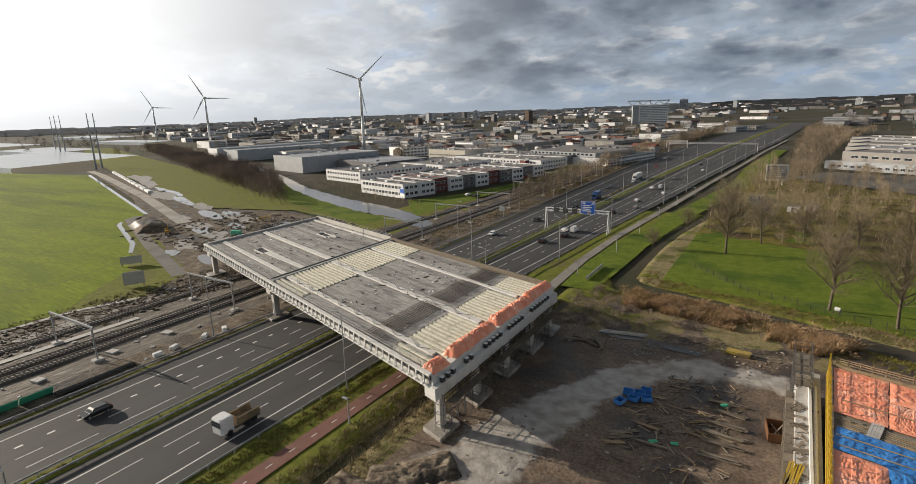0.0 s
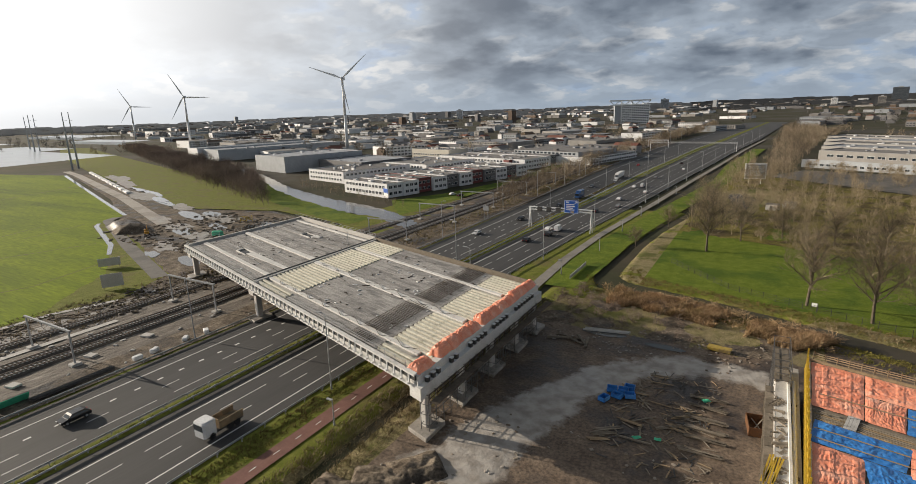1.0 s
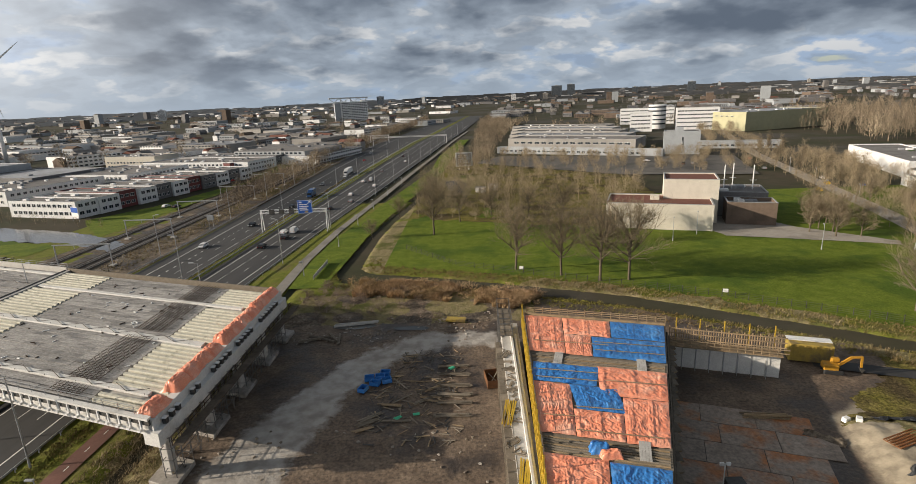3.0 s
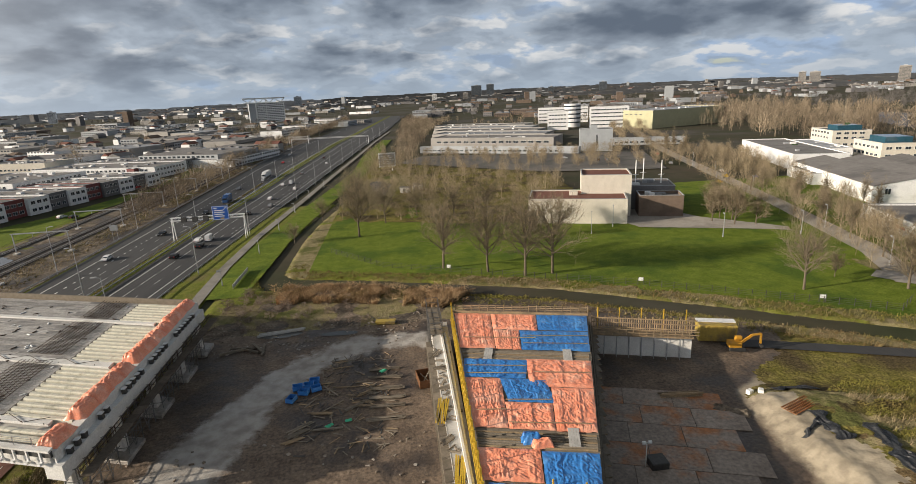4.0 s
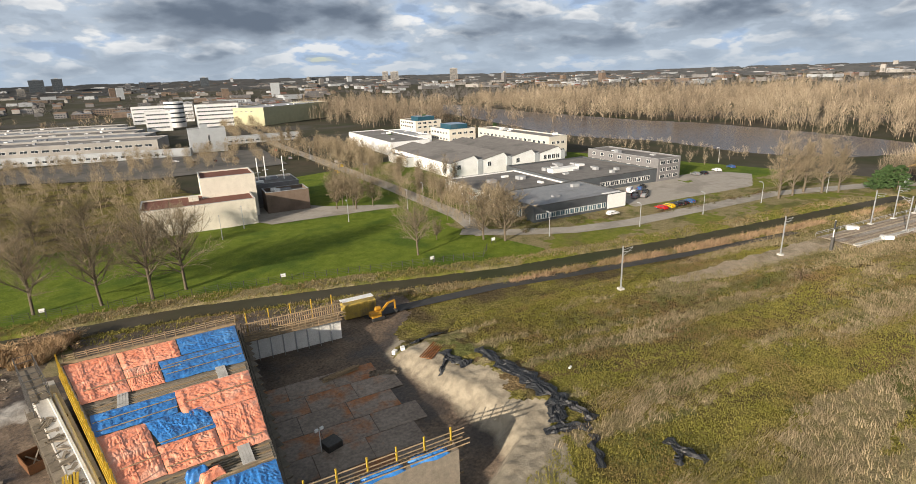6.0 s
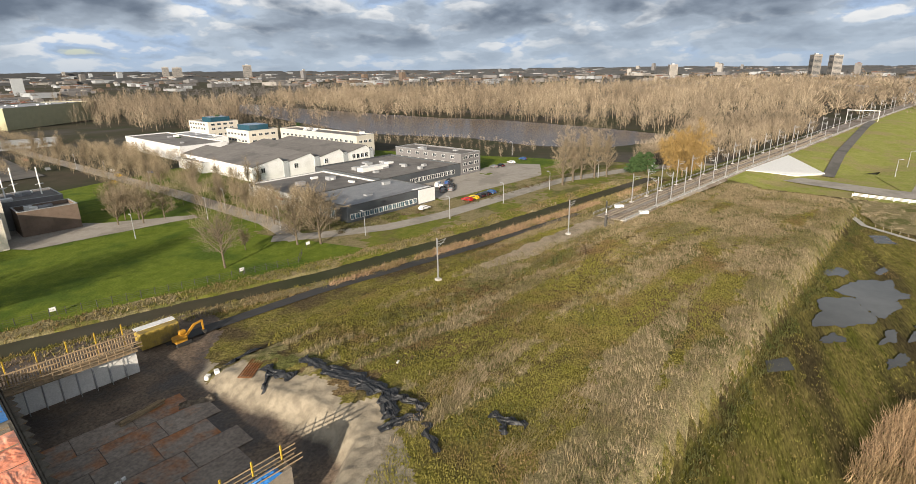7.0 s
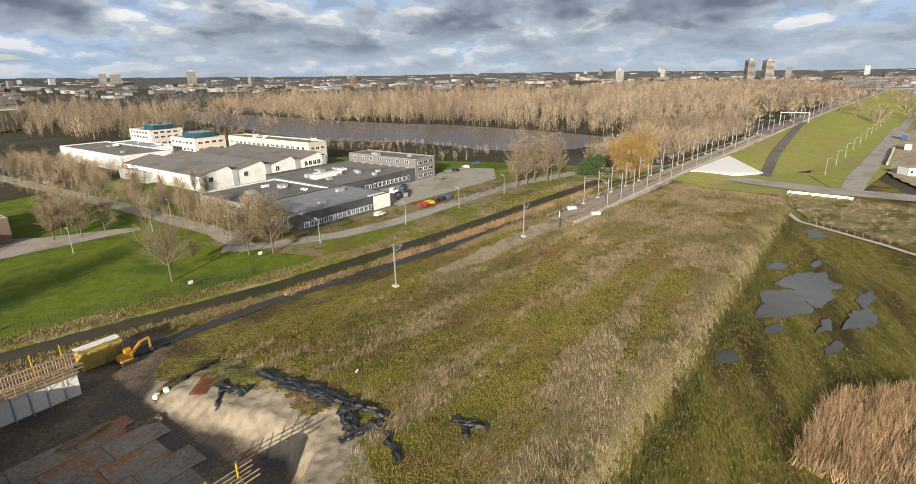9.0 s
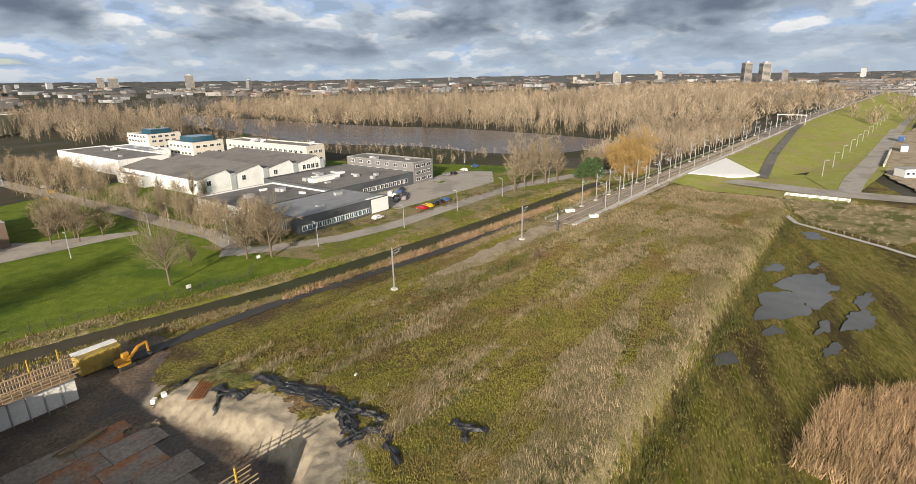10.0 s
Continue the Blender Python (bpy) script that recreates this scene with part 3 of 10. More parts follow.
def zone(x, y):
    """What covers the ground at a place."""
    s, v = sv(x, y)
    k = 1.6 * fuzz(x, y, 0.16, 7) + 0.8 * fuzz(x, y, 0.6, 9)
    d = canal_at(x, y)
    h = bank_height(x, y)
    if d < -0.3 and x > -40:
        return "mud"
    if x < -146 + k and y < 135:
        return "verge"
    if x < -99.5:
        if y > 150 + k and x < -128:
            return "verge"
        return "rail_mud"
    if x < -60:
        return "verge"
    if x < -42 + 0.5 * k:
        return "verge" if x < -49 + k or y > 104 else "dry_grass"
    if x < -26 and y > 121 + k:
        return "verge" if x < -36 or fuzz(x, y, 0.15, 6) > 0.25 else "dry_grass"
    # north of the canal
    side = piecewise(x, [(-60, 150), (-31, 137), (-10, 129.5), (22, 117.5), (33, 113), (68, 92.5), (92, 77.5), (142, 54), (202, 30), (300, 0)])
    if y > side:
        if d < 6.5 + k:
            return "dry_grass" if fuzz(x, y, 0.07, 4) > 0.05 and x > 10 else "verge"
        if x > 112 and y < 100 + (160 - x) * 0.4:
            return "dry_grass" if fuzz(x, y, 0.06, 23) + 0.5 * fuzz(x, y, 0.3, 24) > -0.15 else "verge"
        return "lawn"
    if h < 0.25 and v > 30 and s < piecewise(v, [(30, 47), (60, 40), (76, 29), (84, 30), (92, 36), (100, 38)]) + k and y < side - 6 + k and x > -44:
        if y > 103 + 0.8 * k and x < 12:
            return "dry_grass" if fuzz(x, y, 0.12, 2) > -0.08 else "mud"
        return "yard"
    if s > 223:
        return "flank" if v > 2 else "rough_grass"
    rise = s - dig_foot(v)
    if v > 20 and rise < piecewise(v, [(20, 9), (30, 22), (38, 18), (45, 8.5), (52, 6.5), (70, 6.0), (76, 7.5)]) + 1.3 * k and s < 62 and v < 76:
        return "yard"
    if v < 16.2 + 0.25 * k:
        return "wet_field"
    if v > 17 and v < 80 and dry_patch(x, y) and h > 0.4:
        return "dry_grass"
    if fuzz(s * 0.45, v, 0.06, 31) + 0.5 * fuzz(s * 0.5, v, 0.25, 33) > 0.30 and 24 < v < 70:
        return "dead_growth"
    if v > 80 + k and s > 25:
        return "dry_grass" if d < 5 else "rough_grass"
    return "rough_grass"


def make_land(name, x0, y0, x1, y1, step, hole=None):
    xs = [x0 + step * i for i in range(int(round((x1 - x0) / step)) + 1)]
    ys = [y0 + step * i for i in range(int(round((y1 - y0) / step)) + 1)]
    nx = len(xs)
    verts = [(x, y, land(x, y)) for y in ys for x in xs]
    keys = ["verge", "lawn", "mud", "yard", "rough_grass", "wet_field", "dry_grass", "rail_mud", "flank", "dead_growth"]
    faces, idx = [], []
    for j in range(len(ys) - 1):
        for i in range(nx - 1):
            x, y = xs[i] + step / 2, ys[j] + step / 2
            if hole and hole[0] < x < hole[2] and hole[1] < y < hole[3]:
                continue
            a = j * nx + i
            faces.append((a, a + 1, a + nx + 1, a + nx))
            idx.append(keys.index(zone(x, y)))
    me = mesh_of(name, verts, faces, M[keys[0]], True)
    for k in keys[1:]:
        me.materials.append(M[k])
    me.polygons.foreach_set("material_index", idx)
    sandy = me.attributes.new("sandy", "FLOAT", "POINT")
    sandy.data.foreach_set("value", [sandy_at(x, y) for x, y, _ in verts])
    worn = me.attributes.new("worn", "FLOAT", "POINT")
    worn.data.foreach_set("value", [worn_at(x, y) if -48 < x < 14 and 10 < y < 112 else -9.0 for x, y, _ in verts])
    return tagged(new(name, me), "muddy building yard, grass banks and sandy railway embankment", "ground", kind="structure")


FINE = (-45.0, 0.0, 100.0, 130.0)
make_land("near_ground", -160, -90, 270, 240, 1.25, FINE)
make_land("site_ground", *FINE, 1.25 / 3)
SKYLINE = [(-180, -0.9), (-90, -0.8), (-72, -0.60), (-54, -0.30), (-43, -0.12), (-20, 0.05), (-9, 0.22), (7, 0.36), (20, 0.44), (32, 0.42), (48, 0.18), (60, 0.02), (82, -0.06), (93, -0.2), (110, -0.45), (135, -0.8), (180, -0.9)]


def far_z(x, y):
    """The land rises very gently towards the horizon."""
    d = math.hypot(x, y)
    if d < 1300:
        return -0.45
    top = 45 + 4950 * math.tan(radians(piecewise(math.degrees(math.atan2(x, y)), SKYLINE))) - 14
    return -0.45 + max(0.0, top) * ((d - 1300) / 3650) ** 1.25


far = Geo()
ring = [(0, 0, -0.45)] + [(r * math.sin(a * 0.08727), r * math.cos(a * 0.08727), far_z(r * math.sin(a * 0.08727), r * math.cos(a * 0.08727))) for r in (300, 900, 1300, 1700, 2200, 2700, 3200, 3800, 4400, 4950) for a in range(72)]
fs = [(0, 1 + (a + 1) % 72, 1 + a) for a in range(72)]
for r in range(9):
    fs += [(1 + r * 72 + a, 1 + r * 72 + (a + 1) % 72, 1 + (r + 1) * 72 + (a + 1) % 72, 1 + (r + 1) * 72 + a) for a in range(72)]
far.add(ring, fs)
solid("ground", far, M["far_ground"], "flat polder land reaching to the horizon", "ground", kind="structure")


def sheet(name, poly, z, mat, label, category, rough_edge=0.0, thick=0.0, kind="structure"):
    """A flat area with an outline that may wander a little."""
    pts = []
    for (ax, ay), (bx, by) in zip(poly, poly[1:] + poly[:1]):
        n = max(1, int(math.hypot(bx - ax, by - ay) / 2.5)) if rough_edge else 1
        for i in range(n):
            x, y = ax + (bx - ax) * i / n, ay + (by - ay) * i / n
            pts.append((x + rough_edge * fuzz(x, y, 0.22, 1) * 1.6, y + rough_edge * fuzz(x, y, 0.22, 5) * 1.6))
    bm = bmesh.new()
    vs = [bm.verts.new((x, y, z)) for x, y in pts]
    f = bm.faces.new(vs)
    if f.normal.z < 0:
        bmesh.ops.reverse_faces(bm, faces=[f])
    bm.normal_update()
    if f.normal.z < 0:
        f.normal_flip()
    bmesh.ops.triangulate(bm, faces=[f])
    me = bpy.data.meshes.new(name)
    bm.to_mesh(me)
    bm.free()
    me.materials.append(mat)
    return tagged(new(name, me), label, category, kind=kind)


def blob(name, x, y, a, b, z, mat, label, category, seed, turn=0.0):
    """A patch with a ragged, bayed outline."""
    n = 120
    ct, st = math.cos(turn), math.sin(turn)
    v = [(x, y, z)]
    for i in range(n):
        t = 6.28318 * i / n
        q = Vector((math.cos(t) * 1.3, math.sin(t) * 1.3, seed * 3.7))
        r = max(0.3, 1 + 0.6 * noise.noise(q) + 0.3 * noise.noise(q * 2.3) + 0.14 * noise.noise(q * 5.0))
        u, w = a * r * math.cos(t), b * r * math.sin(t)
        v.append((x + u * ct - w * st, y + u * st + w * ct, z))
    ob = new(name, mesh_of(name, v, [(0, 1 + i, 1 + (i + 1) % n) for i in range(n)], mat))
    return tagged(ob, label, category, kind="structure")


def ribbon(name, line, mat, label, category, lift=0.06, follow=True, kind="structure", wobble=0.0):
    """A strip along points of (x, y, width[, z]); it follows the land."""
    pts = []
    for a, b in zip(line, line[1:]):
        n = max(1, int(math.hypot(b[0] - a[0], b[1] - a[1]) / (0.8 if wobble else 4)))
        pts += [tuple(p + (q - p) * i / n for p, q in zip(a, b)) for i in range(n)]
    pts.append(line[-1])
    v, f = [], []
    for i, p in enumerate(pts):
        a, b = pts[max(0, i - 1)], pts[min(len(pts) - 1, i + 1)]
        d = Vector((b[0] - a[0], b[1] - a[1])).normalized()
        n = Vector((d.y, -d.x))
        for sgn in (-1, 1):
            ww = p[2] / 2 + wobble * (fuzz(p[0], p[1], 0.25, sgn * 3) + 0.6 * fuzz(p[0], p[1], 0.9, sgn * 5))
            x, y = p[0] + n.x * sgn * ww, p[1] + n.y * sgn * ww
            z = p[3] if len(p) > 3 else (bank_height(x, y) if follow else 0.0) + lift
            v.append((x, y, z))
        if i:
            f.append((2 * i - 2, 2 * i - 1, 2 * i + 1, 2 * i))
    me = mesh_of(name, v, f, mat)
    ob = tagged(new(name, me), label, category, kind=kind)
    return ob


ribbon("canal", [(x, y, w - 0.4) for x, y, w in CANAL], M["canal"], "dark still water of a narrow canal", "water", lift=-0.8, follow=False)


# motorway: straight past the site, then bearing slowly away
WEST_EDGE = [(-120, -98.2), (160, -98.2), (217, -99.6), (305, -102.0), (394, -105.0), (595, -103.0), (860, -88.0), (1900, -20.0)]
EAST_EDGE = [(-120, -61.8), (90, -61.8), (130, -60.3), (202, -55.6), (272, -49.8), (341, -45.0), (434, -38.0), (585, -28.0), (750, -13.0), (1900, 60.0)]


def bend(y, x=-80.0):
    """How far the motorway has borne away at y, for a line that starts at x: it also widens."""
    u = (x + 98.2) / 36.4
    u = min(1.0, max(0.0, u))
    w, e = piecewise(y, WEST_EDGE), piecewise(y, EAST_EDGE)
    return w + (e - w) * u + 98.2 - 36.4 * u


def road_strip(name, x0, x1, y0, y1, z, mat, label, category="road", step=20.0):
    v, f = [], []
    n = max(1, int((y1 - y0) / step))
    for i in range(n + 1):
        y = y0 + (y1 - y0) * i / n
        v += [(x0 + bend(y, x0), y, z), (x1 + bend(y, x1), y, z)]
        if i:
            f.append((2 * i - 2, 2 * i - 1, 2 * i + 1, 2 * i))
    return tagged(new(name, mesh_of(name, v, f, mat)), label, category, kind="structure")


road_strip("road_west", -98.2, -80.3, -120, 1900, 0.16, M["asphalt"], "dark asphalt motorway carriageway with four lanes")
road_strip("road_east", -77.6, -61.8, -120, 1900, 0.16, M["asphalt"], "dark asphalt motorway carriageway with three lanes")
road_strip("median", -80.3, -77.6, -120, 1900, 0.20, M["verge"], "grassy median strip between guard rails", "median")
road_strip("cycle_path", -56.2, -53.4, -120, 118, 0.14, M["red_asphalt"], "red asphalt cycle path with white centre dashes", "path")
ribbon("service_path", [(-48.6, 100, 2.6, 0.19), (-50.2, 131, 3.0, 0.19), (-51.0, 152, 2.8, 0.19), (-50.2, 187, 2.8, 0.19), (-44.6, 262, 2.6, 0.19), (-39.4, 341, 2.6, 0.19), (-32.4, 434, 2.6, 0.19), (-22.4, 585, 2.6, 0.19), (-8, 750, 2.6, 0.19)], M["service_asphalt"], "pale grey service path beside the motorway", "path")
ribbon("verge_east", [(-43.6, 126, 9.0, 0.15), (-43.6, 133, 9.6, 0.15), (-43.6, 152, 11.0, 0.15), (-43.0, 176, 10.6, 0.15), (-39.8, 205, 9.4, 0.15), (-36.2, 240, 10.0, 0.15), (-30.5, 285, 10.0, 0.15), (-24, 345, 9.0, 0.15), (-22, 434, 12.0, 0.15), (-10, 600, 10.0, 0.15)], M["lawn"], "bright green grass verge along the path", "grass", wobble=0.25)
road_strip("dirt_verge_west", -107, -99.2, -120, 430, 0.12, M["mud"], "trampled mud verge beside the carriageway", "ground")


def make_markings():
    def line(name, x, w, dash, gap, y0, y1):
        g = Geo()
        y = y0
        while y < y1:
            e = min(y + dash, y1)
            o, q = bend(y, x), bend(e, x)
            g.add([(x - w / 2 + o, y, 0.172), (x + w / 2 + o, y, 0.172), (x + w / 2 + q, e, 0.172), (x - w / 2 + q, e, 0.172)], [(0, 1, 2, 3)])
            y = e + gap
        return tagged(new("lane_marking", g.mesh("lane_marking", M["marking"])), "white painted lane marking", "marking", "lane markings", "structure")
    for x in (-94.0, -75.0, -64.5, -81.0):
        line("edge", x, 0.24, 20, 0, -110, 900)
    line("block", -90.1, 0.42, 1.05, 2.98, -110, 330)
    line("dash", -86.8, 0.16, 3.2, 8.8, -110, 620)
    line("dash", -83.4, 0.16, 9, 3, -110, 620)
    line("dash", -71.4, 0.16, 9, 3, -110, 620)
    line("dash", -68.0, 0.16, 3.2, 8.8, -110, 620)
    line("block", -66.0, 0.42, 1.05, 2.98, 195, 330)
    g = Geo()
    for i in range(60):
        g.box(-54.85, -110 + i * 4.0, 0.145, -54.72, -108.9 + i * 4.0, 0.155)
    tagged(new("lane_marking", g.mesh("lane_marking", M["marking"])), "white dashes along the cycle path", "marking", "lane markings", "structure")


make_markings()

# the great green field, and land west of the railway
sheet("field", [(-150, -90), (-148, 52), (-171, 80), (-192, 92), (-207, 100), (-256, 118), (-267, 138), (-518, 228), (-640, 205), (-900, 200), (-900, -90)], 0.08, M["field"], "bright green meadow with faint drainage lines", "field", 0.6)
sheet("works_strip", [(-148, 62), (-160, 86), (-215, 105), (-262, 133), (-330, 165), (-505, 226), (-512, 240), (-340, 190), (-262, 160), (-205, 175), (-160, 160), (-140, 120), (-140, 60)], 0.05, M["mud"], "churned wet mud of the works access", "ground", 0.5)
sheet("field_margin", [(-266, 131), (-240, 121), (-200, 107), (-152, 88), (-142, 70), (-147, 45), (-158, 30), (-175, 60), (-200, 82), (-250, 105), (-275, 118)], 0.065, M["verge"], "rough grass margin between meadow and farm track", "grass", 0.6)
sheet("dike_grass", [(-505, 242), (-340, 192), (-262, 162), (-205, 177), (-152, 165), (-150, 178), (-215, 205), (-300, 240), (-470, 292), (-700, 372), (-1000, 480), (-1100, 480), (-800, 350)], 0.03, M["verge"], "grassy dike strip", "grass", 0.8)
ribbon("works_road", [(-151, 85, 4.5), (-200, 103, 4.5), (-262, 128, 4.5), (-266, 134, 4)], M["path_asphalt"], "grey farm track", "road", 0.12, False)
ribbon("field_road", [(-228, 134, 6), (-330, 172, 6), (-510, 232, 6), (-560, 246, 6)], M["old_asphalt"], "pale concrete works road", "road", 0.14, False)
ribbon("field_ditch", [(-194, 93, 1.4), (-208, 101, 1.8), (-252, 118, 1.8), (-258, 122, 1.5)], M["puddle"], "bright water in a field ditch", "water", 0.13, False)
ribbon("field_ditch", [(-268, 139, 1.8), (-380, 178, 2.0), (-520, 227, 2.4)], M["puddle"], "bright water in a field ditch", "water", 0.13, False)
ribbon("west_canal", [(-118, 170, 7), (-147, 187.5, 11), (-166, 194, 17), (-211.5, 209.5, 13), (-262, 233, 10), (-343, 282.5, 6), (-480, 350, 4)], M["canal"], "grey canal water between grass banks", "water", 0.10, False, wobble=1.6)
sheet("estate_lawn", [(-141, 188), (-170, 222), (-156, 250), (-142, 330), (-155, 420), (-140, 425), (-138, 300)], 0.06, M["lawn"], "bright green lawn beside the offices", "grass", 0.6)
sheet("track_ground", [(-139, 150), (-103, 150), (-103, 420), (-92, 560), (-82, 700), (-118, 700), (-134, 430)], 0.035, M["mud"], "churned brown ground along the railway", "ground", 1.2)
sheet("canal_lawn", [(-150, 166), (-190, 178), (-228, 194), (-300, 240), (-340, 276), (-262, 229), (-212, 203), (-163, 184), (-148, 180)], 0.07, M["lawn"], "grass bank along the canal", "grass", 0.5)

# east of the motorway: lake, roads, parking
sheet("lake", [(317, 80), (325, 46), (358, 20), (396, 25), (420, 60), (447, 113), (474, 175), (482, 239), (512, 324), (549, 429), (640, 640), (560, 640), (437, 400), (393, 322), (350, 244), (343, 208), (344, 153), (318, 95)], -0.35, M["lake"], "brown rippled lake between bare woods", "water", 1.5)
ribbon("estate_road", [(110, 108, 6), (118, 97, 6.5), (132, 83, 6.5), (150, 73.5, 6.5), (216, 52, 6.5), (252, 27, 7), (275, 0, 7), (262, -45, 7)], M["old_asphalt"], "grey estate road along the canal", "road", 0.14, False)
ribbon("avenue", [(112, 100, 6), (124, 122, 7), (143, 186, 7), (192, 374, 7), (331, 786, 7), (450, 1100, 7)], M["old_asphalt"], "tree-lined grey avenue", "road", 0.15, False)
sheet("car_park", [(84, 300), (150, 285), (176, 370), (110, 392), (20, 420), (0, 380)], 0.05, M["path_asphalt"], "asphalt car park", "car park", 0.4)
sheet("car_park", [(169, 82), (226, 62), (252, 70), (250, 88), (222, 96), (180, 108)], 0.06, M["old_asphalt"], "pale asphalt car park of the offices", "car park", 0.3)
sheet("forecourt", [(78, 164), (112, 152), (120, 148), (122, 152), (104, 172), (96, 190), (70, 200)], 0.12, M["old_asphalt"], "grey forecourt of the pavilion", "path", 0.3)
sheet("brush_floor", [(-26, 205), (8, 192), (45, 182), (78, 200), (84, 296), (0, 378), (-10, 460), (-24, 460)], 0.04, M["rough_grass"], "brown winter scrub floor", "ground", 1.5)
sheet("thicket_path", [(-24, 300), (-8, 322), (6, 318), (6, 290), (-2, 262), (-6, 232), (-12, 236), (-17, 268)], 0.09, M["dry_grass"], "trodden tan earth round the pond", "ground", 1.4)
sheet("pond", [(-17, 296), (-9, 303), (-4, 284), (-8, 250), (-12, 254), (-14, 276)], 0.12, M["canal"], "small brown pond among bare bushes", "water", 1.0)
ribbon("old_track_bed", [(108, 43, 3, bank_height(108, 43) + 0.16), (122, 36.5, 7, bank_height(122, 36.5) + 0.16), (140, 29, 9, bank_height(140, 29) + 0.16), (160, 21.5, 11, bank_height(160, 21.5) + 0.16)], M["sand"], "bare sandy bed where the track has been lifted", "ground", wobble=1.2)
ribbon("canal_track", [(55, 82, 3), (84, 71.5, 3.2), (130, 48.5, 3.2), (165, 33, 3)], M["asphalt"], "dark wet track beside the canal", "path", 0.25)

ribbon("field_drain", [(-391.5, 121.5, 0.9), (-428.4, 198.9, 1.6)], M["verge"], "faint dark drainage line across the meadow", "ditch", 0.10, False, wobble=0.3)
ribbon("field_drain", [(-227.2, 67.0, 0.9), (-222.1, 82.6, 0.9), (-216.8, 100.4, 0.9)], M["verge"], "faint dark drainage line across the meadow", "ditch", 0.10, False, wobble=0.3)
ribbon("field_drain", [(-179.9, 51.2, 0.9), (-176.8, 64.0, 0.9), (-184.5, 85.4, 0.9)], M["verge"], "faint dark drainage line across the meadow", "ditch", 0.10, False, wobble=0.3)
ribbon("field_drain", [(-254.5, 92.2, 0.9), (-263.2, 119.2, 0.9)], M["verge"], "faint dark drainage line across the meadow", "ditch", 0.10, False, wobble=0.3)
ribbon("field_drain", [(-263.1, 78.9, 0.9), (-276.1, 107.2, 0.9)], M["verge"], "faint dark drainage line across the meadow", "ditch", 0.10, False, wobble=0.3)
# pale colour of these patches stands in for sky reflected off wet mud
for i, (x, y, a, b) in enumerate(((-219, 155, 16, 6), (-189, 124, 10, 5), (-187, 109, 9, 4), (-326, 181, 24, 5), (-448, 232, 30, 6), (-217, 133, 10, 4), (-400, 212, 26, 5), (-262, 165, 12, 5), (-168, 112, 8, 5), (-240, 140, 8, 4), (-160, 140, 7, 5))):
    blob("dried_mud", x, y, a, b, 0.125 + 0.004 * i, M["wet_concrete"], "wet patch of the works mud, sky reflection painted pale", "ground", i + 1, -0.35)
for i, (x, y, a, b) in enumerate(((-200, 140, 7, 3), (-176, 128, 5, 2.4), (-228, 158, 9, 3), (-300, 176, 14, 2.5), (-360, 198, 14, 2.5), (-180, 100, 5, 2), (-154, 118, 5, 2.4))):
    blob("puddle", x, y, a, b, 0.175 + 0.004 * i, M["puddle"], "shallow bright puddle on the works mud", "puddle", i + 31, -0.35)

# ---- viaduct under construction ----
DECK_A, DECK_E = Vector((-40.2, 56.0, 0)), Vector((-102.8, 34.0, 0)).normalized()
DECK_L, DECK_W = 109.0, 43.6


def dk(a, b, z):
    """A place on the skew deck: a along the viaduct, b along the motorway."""
    return DECK_A + DECK_E * a + Vector((0, b, z))


DECK_M = Matrix((DECK_E.to_4d() * 1.0, (0, 1, 0, 0), (0, 0, 1, 0), (0, 0, 0, 1))).transposed()
DECK_M[3] = (0, 0, 0, 1)
DECK_M.translation = DECK_A


def skew(g):
    g.v = [tuple(dk(*p)) for p in g.v]
    return g


